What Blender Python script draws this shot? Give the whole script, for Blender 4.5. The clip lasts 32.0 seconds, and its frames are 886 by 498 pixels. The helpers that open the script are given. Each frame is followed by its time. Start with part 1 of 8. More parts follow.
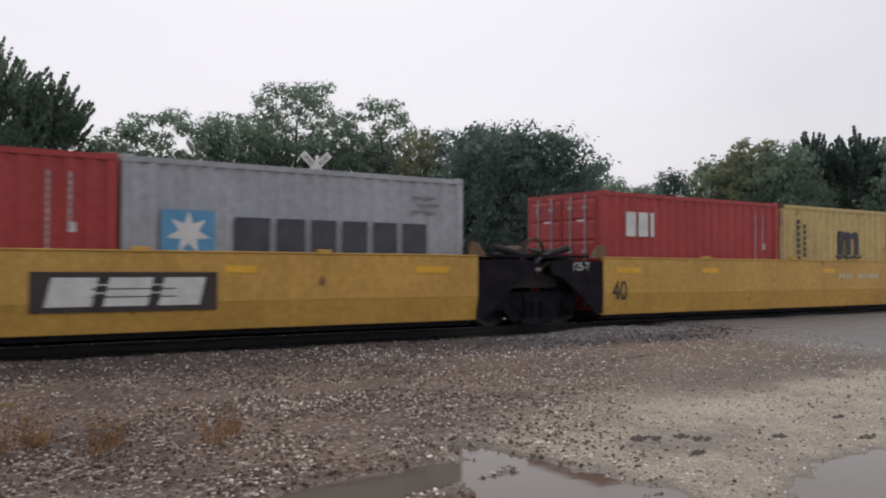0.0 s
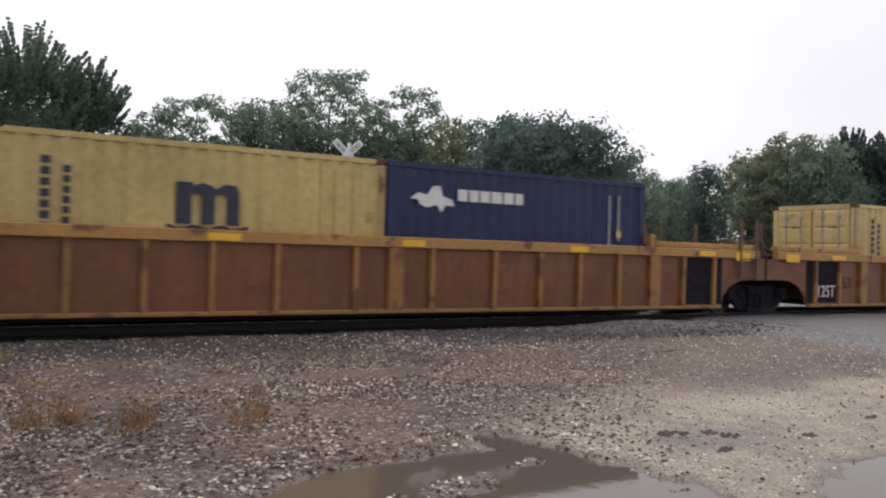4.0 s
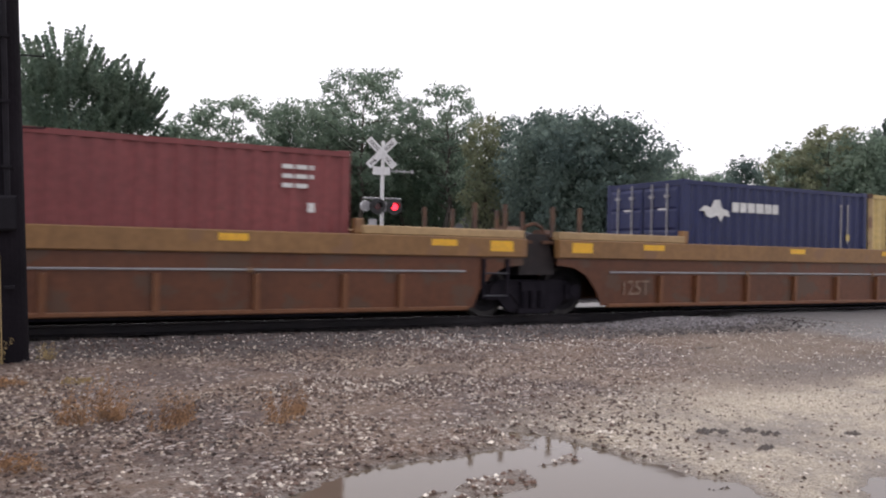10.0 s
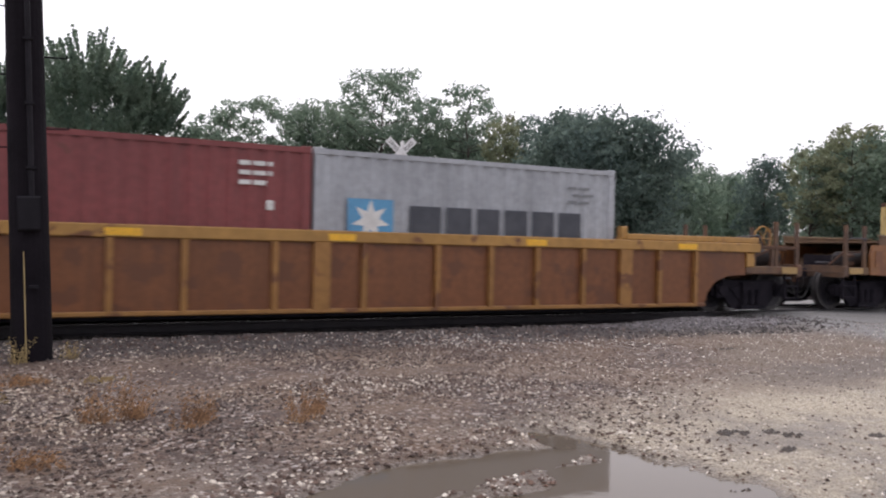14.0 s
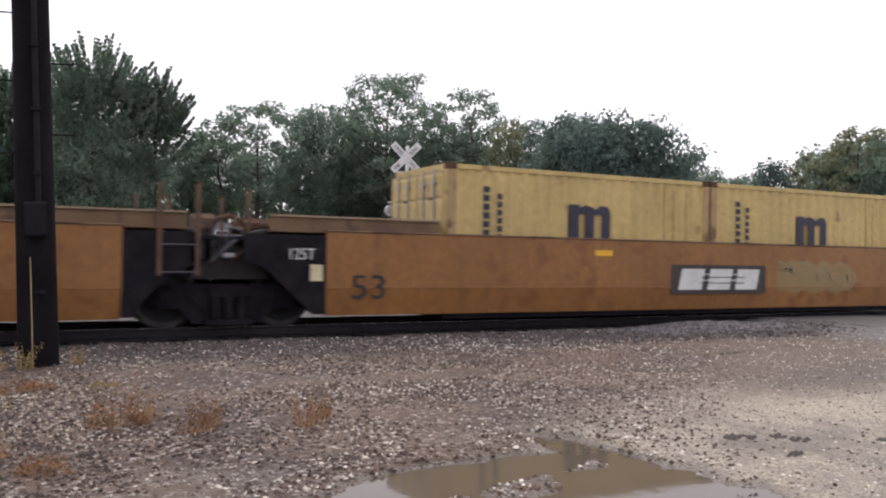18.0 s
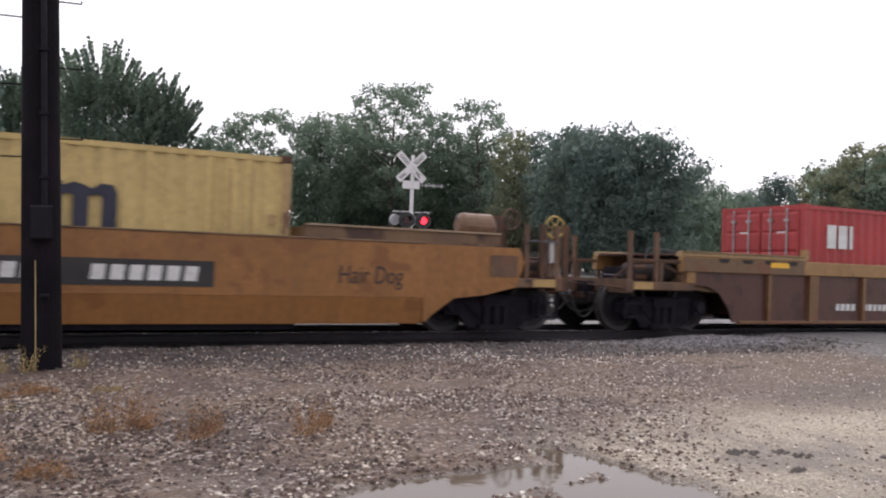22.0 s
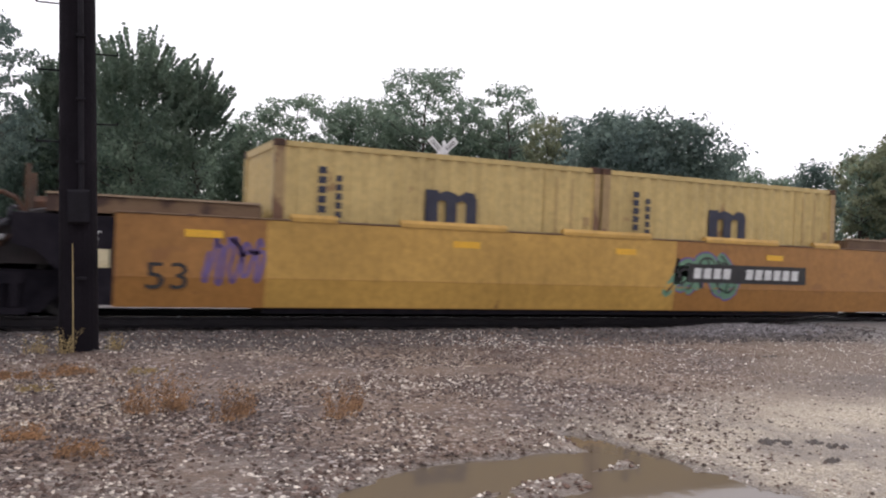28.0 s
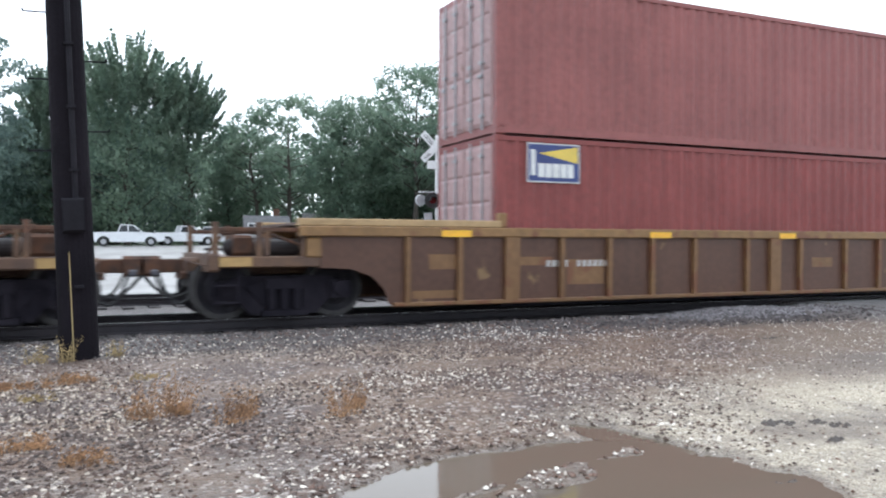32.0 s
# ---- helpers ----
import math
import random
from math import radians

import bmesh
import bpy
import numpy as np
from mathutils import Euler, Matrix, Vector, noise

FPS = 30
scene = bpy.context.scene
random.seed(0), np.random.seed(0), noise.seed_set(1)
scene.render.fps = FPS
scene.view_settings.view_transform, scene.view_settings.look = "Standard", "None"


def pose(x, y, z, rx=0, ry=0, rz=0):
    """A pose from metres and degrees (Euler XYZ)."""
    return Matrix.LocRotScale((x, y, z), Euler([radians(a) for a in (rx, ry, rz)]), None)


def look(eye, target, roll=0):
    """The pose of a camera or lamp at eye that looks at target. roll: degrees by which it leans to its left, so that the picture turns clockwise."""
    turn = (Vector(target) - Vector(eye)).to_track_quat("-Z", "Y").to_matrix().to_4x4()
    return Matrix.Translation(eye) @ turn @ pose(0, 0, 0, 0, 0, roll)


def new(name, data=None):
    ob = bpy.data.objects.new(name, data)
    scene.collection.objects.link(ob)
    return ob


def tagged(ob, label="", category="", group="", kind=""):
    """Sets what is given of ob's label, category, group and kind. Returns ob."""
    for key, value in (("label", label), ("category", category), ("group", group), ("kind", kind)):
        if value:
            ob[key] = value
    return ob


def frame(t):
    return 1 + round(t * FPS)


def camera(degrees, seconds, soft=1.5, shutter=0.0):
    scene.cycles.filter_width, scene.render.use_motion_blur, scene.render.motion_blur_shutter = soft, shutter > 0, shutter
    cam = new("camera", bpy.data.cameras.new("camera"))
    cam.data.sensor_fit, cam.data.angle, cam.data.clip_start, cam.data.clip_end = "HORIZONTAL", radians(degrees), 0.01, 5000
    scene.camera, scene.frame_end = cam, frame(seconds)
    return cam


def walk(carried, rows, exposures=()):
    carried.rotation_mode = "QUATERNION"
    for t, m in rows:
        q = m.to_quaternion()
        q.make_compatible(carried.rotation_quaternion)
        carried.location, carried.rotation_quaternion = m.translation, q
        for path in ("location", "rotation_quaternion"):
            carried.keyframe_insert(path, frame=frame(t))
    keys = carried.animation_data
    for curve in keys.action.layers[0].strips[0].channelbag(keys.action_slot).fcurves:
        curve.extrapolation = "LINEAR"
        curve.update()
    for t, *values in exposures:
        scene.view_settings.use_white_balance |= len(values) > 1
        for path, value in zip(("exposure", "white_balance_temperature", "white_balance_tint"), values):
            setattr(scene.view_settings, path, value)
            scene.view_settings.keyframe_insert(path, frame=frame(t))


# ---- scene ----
# Freight train of double-stack well cars passing a level crossing on a wet, overcast day.
# x runs along the track (the train goes towards +x), y away from the viewer, z up; z = 0 is the lot at the viewer's feet.
SECONDS = 32.0
SPEED = 22.95          # metres per second
TRACK_Y = 13.81        # centre line of the near track
RAIL_Z = 0.34          # top of rail
EYE = (0.0, 0.0, 1.5)

# ---- camera: yaw, pitch and lean by time ----
cam = camera(56.87, SECONDS, soft=2.1, shutter=0.10)
TURNS = [
    (0, -33.07, 1.27, -0.28), (0.5, -31.78, 1.45, 0.17), (1, -33.01, 1.40, -0.26), (1.5, -32.77, 1.28, -0.01),
    (2, -32.10, 2.04, 0.44), (2.5, -31.82, 1.81, -0.03), (3, -31.27, 1.43, -1.22), (3.5, -31.23, 0.47, -1.55),
    (5.5, -29.76, 1.33, -1.10), (6, -29.83, 1.99, -1.21), (6.5, -29.99, 1.54, -1.65), (7, -30.11, 0.59, -0.66),
    (7.5, -29.30, 0.98, -0.25), (8, -28.67, 0.08, -0.62), (8.5, -29.23, 0.14, -0.53), (9, -29.31, 0.43, -0.75),
    (9.5, -28.87, 0.47, -0.75), (10, -28.60, 0.25, -1.13), (10.5, -28.29, 0.49, -1.07), (11, -28.33, 0.44, -0.59),
    (11.5, -28.56, -0.12, -0.82), (12, -29.07, 0.09, -1.10), (12.5, -28.91, 0.01, -0.93), (13, -28.38, -0.46, -1.08),
    (13.5, -27.65, -0.13, -0.85), (14, -27.26, 0.22, -1.12), (14.5, -27.62, -0.17, -1.20), (15, -27.31, 0.18, -1.05),
    (15.5, -27.26, 0.39, -0.96), (17.5, -26.95, 0.68, -1.43), (18, -26.89, 0.53, -0.97), (18.5, -27.22, 1.14, -1.61),
    (19, -27.19, 1.43, -1.67), (19.5, -27.10, 1.38, -1.69), (20, -27.08, 1.32, -1.68), (20.5, -27.01, 1.12, -1.75),
    (21, -26.49, 0.73, -1.72), (21.5, -26.40, 1.21, -2.09), (22, -26.61, 1.20, -1.88), (22.5, -26.79, 0.89, -1.93),
    (23, -26.60, 0.73, -2.46), (23.5, -26.22, 0.97, -2.89), (24, -26.17, 1.13, -3.02), (24.5, -25.71, 1.61, -2.40),
    (25, -25.99, 1.71, -2.15), (25.5, -26.43, 1.19, -2.57), (27.5, -24.93, 1.14, -3.11), (28, -24.48, 0.13, -2.24),
    (28.5, -23.05, 0.17, -2.35), (29, -22.87, -0.19, -1.77), (29.5, -24.31, -0.04, -1.62), (30, -24.44, 0.28, -2.05),
    (30.5, -23.80, 0.26, -2.03), (31, -25.66, 0.31, -1.75), (31.5, -24.57, -0.37, -0.33), (32, -24.69, -0.26, -0.04)]
walk(cam, [(t, pose(*EYE, 90 + p, r, y)) for t, y, p, r in TURNS],
     exposures=[(t, s, 6500 if t < 32 else 5800, 14 if t < 5 else 18 if t < 32 else 6) for t, s in ((0.0, -0.58), (0.8, -0.46), (3.5, -0.32), (7.0, -0.08), (12.0, -0.01), (29.0, -0.01), (30.0, -0.05), (31.0, 0.31), (32.0, 0.72))])

# ---- sky and light ----
SUN_WAY = (math.cos(radians(52)) * math.sin(radians(22)), math.cos(radians(52)) * math.cos(radians(22)), math.sin(radians(52)))


def make_world():
    world = bpy.data.worlds.new("overcast_sky")
    scene.world = world
    world.use_nodes = True
    nt = world.node_tree
    nt.nodes.clear()
    out = nt.nodes.new("ShaderNodeOutputWorld")
    sky = nt.nodes.new("ShaderNodeTexSky")
    sky.sky_type, sky.sun_disc = "NISHITA", False
    sky.sun_elevation, sky.sun_rotation = radians(52), radians(22)
    sky.dust_density = 4.0
    clear = nt.nodes.new("ShaderNodeBackground")
    clear.inputs[1].default_value = 0.02
    nt.links.new(sky.outputs[0], clear.inputs[0])
    # thick cloud, brightest round the hidden sun beyond the tracks and falling off smoothly away from it
    co = nt.nodes.new("ShaderNodeTexCoord")
    mp = nt.nodes.new("ShaderNodeMapping")
    mp.inputs["Scale"].default_value = (1.0, 1.0, 3.0)
    nz = nt.nodes.new("ShaderNodeTexNoise")
    nz.inputs["Scale"].default_value = 1.6
    nz.inputs["Detail"].default_value = 4
    sw = nt.nodes.new("ShaderNodeMapRange")
    sw.inputs[1].default_value, sw.inputs[2].default_value, sw.inputs[3].default_value, sw.inputs[4].default_value = 0.3, 0.65, -0.05, 0.04
    dot = nt.nodes.new("ShaderNodeVectorMath")
    dot.operation = "DOT_PRODUCT"
    dot.inputs[1].default_value = SUN_WAY
    nt.links.new(co.outputs["Generated"], dot.inputs[0])
    half = nt.nodes.new("ShaderNodeMath")
    half.operation = "MULTIPLY_ADD"
    half.inputs[1].default_value, half.inputs[2].default_value = 0.5, 0.5
    nt.links.new(dot.outputs["Value"], half.inputs[0])
    both = nt.nodes.new("ShaderNodeMath")
    both.operation = "ADD"
    nt.links.new(half.outputs[0], both.inputs[0])
    nt.links.new(sw.outputs[0], both.inputs[1])
    rp = nt.nodes.new("ShaderNodeValToRGB")
    e = rp.color_ramp.elements
    e[0].position, e[0].color = 0.2, (0.77, 0.785, 0.82, 1)
    e[1].position, e[1].color = 1.0, (1.0, 1.0, 1.0, 1)
    for pos, v in ((0.78, 0.84), (0.87, 0.95), (0.95, 0.98)):
        k = e.new(pos)
        k.color = (v * 0.985, v * 0.99, v * 1.02, 1)
    cloud = nt.nodes.new("ShaderNodeBackground")
    cloud.inputs[1].default_value = 1.22
    nt.links.new(co.outputs["Generated"], mp.inputs[0])
    nt.links.new(mp.outputs[0], nz.inputs[0])
    nt.links.new(nz.outputs[0], sw.inputs[0])
    nt.links.new(both.outputs[0], rp.inputs[0])
    nt.links.new(rp.outputs[0], cloud.inputs[0])
    add = nt.nodes.new("ShaderNodeAddShader")
    nt.links.new(clear.outputs[0], add.inputs[0])
    nt.links.new(cloud.outputs[0], add.inputs[1])
    nt.links.new(add.outputs[0], out.inputs[0])


make_world()
sun = new("sun", bpy.data.lights.new("sun", "SUN"))
sun.data.energy, sun.data.angle, sun.data.color = 0.5, radians(40), (1.0, 0.97, 0.93)
sun.matrix_world = look(tuple(60 * c for c in SUN_WAY), (0, 0, 0))

# ---- materials ----
MATS = {}


def material(name, c1, c2=None, scale=3.0, rough=0.6, metal=0.0, bump=0.0, fine=40.0, streak=None, streak_amt=0.35, spots=None, spot_at=0.66, spot_scale=1.4,
             bump_scale=60.0, coords="Object", vary=0.0, spec=0.5, island=0.0, thin=0.0):
    """A weathered surface: two tones at one scale, fine grain at another, optional running streaks, stains and relief."""
    if name in MATS:
        return MATS[name]
    m = bpy.data.materials.new(name)
    m.use_nodes = True
    nt = m.node_tree
    bsdf = nt.nodes["Principled BSDF"]
    c2 = c2 or tuple(0.8 * c for c in c1)
    co = nt.nodes.new("ShaderNodeTexCoord")
    src = co.outputs[coords]
    if coords == "Object":
        info = nt.nodes.new("ShaderNodeObjectInfo")
        sh = nt.nodes.new("ShaderNodeVectorMath")
        sh.operation = "MULTIPLY_ADD"
        sh.inputs[1].default_value = (1, 1, 1)
        mul = nt.nodes.new("ShaderNodeVectorMath")
        mul.operation = "SCALE"
        mul.inputs[0].default_value = (37.0, 11.0, 5.0)
        nt.links.new(info.outputs["Random"], mul.inputs["Scale"])
        nt.links.new(src, sh.inputs[0])
        nt.links.new(mul.outputs[0], sh.inputs[2])
        src = sh.outputs[0]

    def noise_tex(sc, detail=4.0, stretch=None):
        n = nt.nodes.new("ShaderNodeTexNoise")
        n.inputs["Scale"].default_value, n.inputs["Detail"].default_value = sc, detail
        if stretch:
            mp = nt.nodes.new("ShaderNodeMapping")
            mp.inputs["Scale"].default_value = stretch
            nt.links.new(src, mp.inputs[0])
            nt.links.new(mp.outputs[0], n.inputs[0])
        else:
            nt.links.new(src, n.inputs[0])
        return n.outputs[0]

    def ramp(v, a, b):
        r = nt.nodes.new("ShaderNodeMapRange")
        r.inputs[1].default_value, r.inputs[2].default_value = a, b
        nt.links.new(v, r.inputs[0])
        return r.outputs[0]

    def mix(fac, a, b, mode="MIX"):
        x = nt.nodes.new("ShaderNodeMix")
        x.data_type, x.blend_type = "RGBA", mode
        for sock, val in ((x.inputs[0], fac), (x.inputs[6], a), (x.inputs[7], b)):
            if isinstance(val, tuple):
                sock.default_value = (*val, 1)
            elif isinstance(val, float):
                sock.default_value = val
            else:
                nt.links.new(val, sock)
        return x.outputs[2]

    col = mix(ramp(noise_tex(scale), 0.35, 0.65), c1, c2)
    grain = ramp(noise_tex(fine, 3.0), 0.25, 0.75)
    g = nt.nodes.new("ShaderNodeMapRange")
    g.inputs[3].default_value, g.inputs[4].default_value = 0.82, 1.12
    nt.links.new(grain, g.inputs[0])
    gc = nt.nodes.new("ShaderNodeCombineColor")
    for i in range(3):
        nt.links.new(g.outputs[0], gc.inputs[i])
    col = mix(1.0, col, gc.outputs[0], "MULTIPLY")
    if streak:
        s = ramp(noise_tex(1.0, 5.0, (5.0, 5.0, 0.35)), 0.5, 0.75)
        k = nt.nodes.new("ShaderNodeMath")
        k.operation = "MULTIPLY"
        k.inputs[1].default_value = streak_amt
        nt.links.new(s, k.inputs[0])
        col = mix(k.outputs[0], col, streak)
    if spots:
        col = mix(ramp(noise_tex(spot_scale, 8.0), spot_at, spot_at + 0.06), col, spots)
    if vary:
        info2 = nt.nodes.new("ShaderNodeObjectInfo")
        h = nt.nodes.new("ShaderNodeHueSaturation")
        vr = nt.nodes.new("ShaderNodeMapRange")
        vr.inputs[3].default_value, vr.inputs[4].default_value = 1 - vary, 1 + vary
        nt.links.new(info2.outputs["Random"], vr.inputs[0])
        nt.links.new(vr.outputs[0], h.inputs["Value"])
        nt.links.new(col, h.inputs["Color"])
        col = h.outputs[0]
    if island:
        geo = nt.nodes.new("ShaderNodeNewGeometry")
        h = nt.nodes.new("ShaderNodeHueSaturation")
        vr = nt.nodes.new("ShaderNodeMapRange")
        vr.inputs[3].default_value, vr.inputs[4].default_value = 1 - island, 1 + island
        nt.links.new(geo.outputs["Random Per Island"], vr.inputs[0])
        nt.links.new(vr.outputs[0], h.inputs["Value"])
        nt.links.new(col, h.inputs["Color"])
        col = h.outputs[0]
    nt.links.new(col, bsdf.inputs["Base Color"])
    rr = nt.nodes.new("ShaderNodeMapRange")
    rr.inputs[3].default_value, rr.inputs[4].default_value = max(0.02, rough - 0.12), min(1, rough + 0.12)
    nt.links.new(noise_tex(scale * 2.3), rr.inputs[0])
    nt.links.new(rr.outputs[0], bsdf.inputs["Roughness"])
    bsdf.inputs["Metallic"].default_value = metal
    bsdf.inputs["Specular IOR Level"].default_value = spec
    if bump:
        b = nt.nodes.new("ShaderNodeBump")
        b.inputs["Strength"].default_value, b.inputs["Distance"].default_value = bump, 0.02
        nt.links.new(noise_tex(bump_scale, 6.0), b.inputs["Height"])
        nt.links.new(b.outputs[0], bsdf.inputs["Normal"])
    if thin:
        tr = nt.nodes.new("ShaderNodeBsdfTranslucent")
        nt.links.new(col, tr.inputs[0])
        ms = nt.nodes.new("ShaderNodeMixShader")
        ms.inputs[0].default_value = thin
        nt.links.new(bsdf.outputs[0], ms.inputs[1])
        nt.links.new(tr.outputs[0], ms.inputs[2])
        nt.links.new(ms.outputs[0], nt.nodes["Material Output"].inputs[0])
    MATS[name] = m
    return m


def paint(name, c, rust=(0.16, 0.07, 0.035), rust_at=0.68, streak_amt=0.3, rough=0.40, fade=0.82):
    return material("paint_" + name, c, tuple(fade * x for x in c), scale=0.7, rough=rough, fine=9.0, streak=tuple(0.5 * x + 0.005 for x in c), streak_amt=streak_amt,
                    spots=rust, spot_at=rust_at, spot_scale=2.2, bump=0.08, bump_scale=25.0, spec=0.34)


# Undercarriage and rail darks have the bluish shade below the cars mixed in.
STEEL_DARK = material("grimy_steel", (0.0105, 0.009, 0.0135), (0.021, 0.0178, 0.0235), scale=4, spec=0.15, rough=0.85, bump=0.2)
RUST = material("rusty_steel", (0.12, 0.055, 0.03), (0.06, 0.035, 0.025), scale=5, rough=0.85, bump=0.3)
WHEEL_STEEL = material("wheel_steel", (0.011, 0.0095, 0.013), (0.020, 0.0175, 0.022), scale=6, spec=0.3, rough=0.6, metal=0.1)
GRIME = material("grimy_brown_steel", (0.026, 0.018, 0.018), (0.014, 0.011, 0.0115), scale=5, rough=0.75, bump=0.25)
RAIL_STEEL = material("rail_steel", (0.022, 0.0165, 0.0195), (0.014, 0.0115, 0.015), scale=4, rough=0.7)
RAIL_TOP = material("polished_rail", (0.42, 0.42, 0.43), (0.3, 0.29, 0.28), scale=3, rough=0.25, metal=1.0)
BLACK = material("black_paint", (0.018, 0.018, 0.02), (0.03, 0.028, 0.026), scale=3, rough=0.6)
WHITE = material("white_marking", (0.72, 0.72, 0.70), (0.6, 0.6, 0.58), scale=5, rough=0.6)
CHALK = material("chalk_white", (0.46, 0.44, 0.41), (0.36, 0.33, 0.31), scale=3)
REFLECT = material("yellow_reflector", (0.85, 0.47, 0.02), (0.75, 0.4, 0.03), scale=8, rough=0.35)
GRIP_YELLOW = material("old_yellow_steel", (0.15, 0.083, 0.045), (0.085, 0.05, 0.036), scale=3, rough=0.7, spots=(0.15, 0.07, 0.04), spot_at=0.6)
BRONZE = material("tan_marking", (0.62, 0.55, 0.38), (0.52, 0.45, 0.3), scale=5, rough=0.6)

# ---- mesh helpers ----


class Geo:
    """Collects boxes, prisms and tubes into one mesh."""

    def __init__(self):
        self.v, self.f = [], []

    def add(self, verts, faces):
        n = len(self.v)
        self.v += verts
        self.f += [tuple(n + i for i in q) for q in faces]
        return self

    def box(self, x0, x1, y0, y1, z0, z1):
        return self.add([(x0, y0, z0), (x1, y0, z0), (x1, y1, z0), (x0, y1, z0), (x0, y0, z1), (x1, y0, z1), (x1, y1, z1), (x0, y1, z1)],
                        [(0, 3, 2, 1), (4, 5, 6, 7), (0, 1, 5, 4), (1, 2, 6, 5), (2, 3, 7, 6), (3, 0, 4, 7)])

    def bevel_box(self, x0, x1, y0, y1, z0, z1, b=0.02):
        """A box whose long edges along x are chamfered."""
        p = [(y0 + b, z0), (y1 - b, z0), (y1, z0 + b), (y1, z1 - b), (y1 - b, z1), (y0 + b, z1), (y0, z1 - b), (y0, z0 + b)]
        return self.prism_x(p, x0, x1)

    def prism_x(self, yz, x0, x1):
        n = len(yz)
        return self.add([(x0, y, z) for y, z in yz] + [(x1, y, z) for y, z in yz],
                        [tuple(range(n - 1, -1, -1)), tuple(range(n, 2 * n))] + [(i, (i + 1) % n, n + (i + 1) % n, n + i) for i in range(n)])

    def prism_y(self, xz, y0, y1):
        n = len(xz)
        return self.add([(x, y0, z) for x, z in xz] + [(x, y1, z) for x, z in xz],
                        [tuple(range(n)), tuple(range(2 * n - 1, n - 1, -1))] + [(i, n + i, n + (i + 1) % n, (i + 1) % n) for i in range(n)])

    def tube(self, p, q, r0, r1=None, n=10):
        r1 = r0 if r1 is None else r1
        p, q = Vector(p), Vector(q)
        d = (q - p).normalized()
        a = d.orthogonal().normalized()
        b = d.cross(a)
        ring = [(math.cos(2 * math.pi * i / n), math.sin(2 * math.pi * i / n)) for i in range(n)]
        vs = [tuple(p + r0 * (c * a + s * b)) for c, s in ring] + [tuple(q + r1 * (c * a + s * b)) for c, s in ring]
        return self.add(vs, [tuple(range(n - 1, -1, -1)), tuple(range(n, 2 * n))] + [(i, (i + 1) % n, n + (i + 1) % n, n + i) for i in range(n)])

    def mesh(self, name):
        m = bpy.data.meshes.new(name)
        m.from_pydata(self.v, [], self.f)
        m.update()
        return m


SHARED = {}


def shared(key, make):
    """One mesh for all alike pieces."""
    if key not in SHARED:
        SHARED[key] = make().mesh(str(key[0]))
    return SHARED[key]


def part(name, mesh, mat, parent, label="", at=None):
    """Links a mesh as one part of a thing."""
    if isinstance(mesh, Geo):
        mesh = mesh.mesh(name)
    if not mesh.materials:
        mesh.materials.append(mat)
    ob = new(name, mesh)
    if ob.material_slots[0].material is not mat:
        ob.material_slots[0].link = "OBJECT"
        ob.material_slots[0].material = mat
    ob.parent = parent
    if at:
        ob.location = at
    if label:
        ob["label"] = label
    return ob


def thing(name, label, category, group="", kind="", at=(0, 0, 0)):
    ob = new(name)
    ob.location = at
    ob.empty_display_size = 0.2
    return tagged(ob, label, category, group, kind)


LETTERS = {}


def text_part(name, text, height, mat, parent, at, label="", slant=0.0, wide=1.0, up=False):
    """Flat letters facing the viewer (-y), the lower left corner at the place given."""
    key = (text, height, slant, wide)
    if key not in LETTERS:
        cu = bpy.data.curves.new("letters", "FONT")
        cu.body, cu.size, cu.shear, cu.extrude = text, height * 1.38, slant, 0.002
        cu.resolution_u = 3
        tmp = bpy.data.objects.new("letters", cu)
        m = bpy.data.meshes.new_from_object(tmp)
        bpy.data.objects.remove(tmp)
        m.transform(Matrix.Diagonal((wide, 1, 1, 1)))
        m.transform(Matrix.Rotation(radians(90), 4, "X"))
        LETTERS[key] = m
    return part(name, LETTERS[key], mat, parent, label, at)

# ---- ground ----


def smooth(a, b, x):
    t = np.clip((x - a) / (b - a), 0, 1)
    return t * t * (3 - 2 * t)


def bumps(x, y):
    """Gentle unevenness, the same wherever it is asked for."""
    return (0.012 * np.sin(1.9 * x + 0.7 * y) * np.sin(1.3 * y - 0.5 * x + 1.0) + 0.007 * np.sin(5.1 * x + 2.0) * np.sin(4.3 * y + 0.6 * x)
            + 0.004 * np.sin(11.3 * x + 3.1 * y) * np.sin(9.7 * y - 2.2 * x))



def value_noise(x, y, seed=0.0):
    """Smooth uneven values from -1 to 1 on a unit lattice."""
    xi, yi = np.floor(x), np.floor(y)
    u, v = x - xi, y - yi
    u, v = u * u * (3 - 2 * u), v * v * (3 - 2 * v)

    def corner(a, b):
        h = np.sin(a * 127.1 + b * 311.7 + seed) * 43758.5453
        return 2 * (h - np.floor(h)) - 1

    return (corner(xi, yi) * (1 - u) + corner(xi + 1, yi) * u) * (1 - v) + (corner(xi, yi + 1) * (1 - u) + corner(xi + 1, yi + 1) * u) * v


WATER_Z = 0.03
# hollows that hold water: centre, half-axes, turn
HOLLOWS = [(2.95, 3.75, 1.25, 0.72, 0.0), (2.35, 4.72, 0.92, 0.36, 0.28), (3.84, 5.02, 0.70, 0.21, -1.38), (3.62, 4.30, 0.52, 0.36, -0.2), (5.85, 3.02, 1.20, 0.62, 0.28), (3.25, 4.92, 0.5, 0.26, 0.1)]
ISLANDS = [(2.84, 4.36, 0.31, 0.22, 0.3), (2.42, 4.18, 0.16, 0.10, 0.0)]      # stony banks that stand out of the water


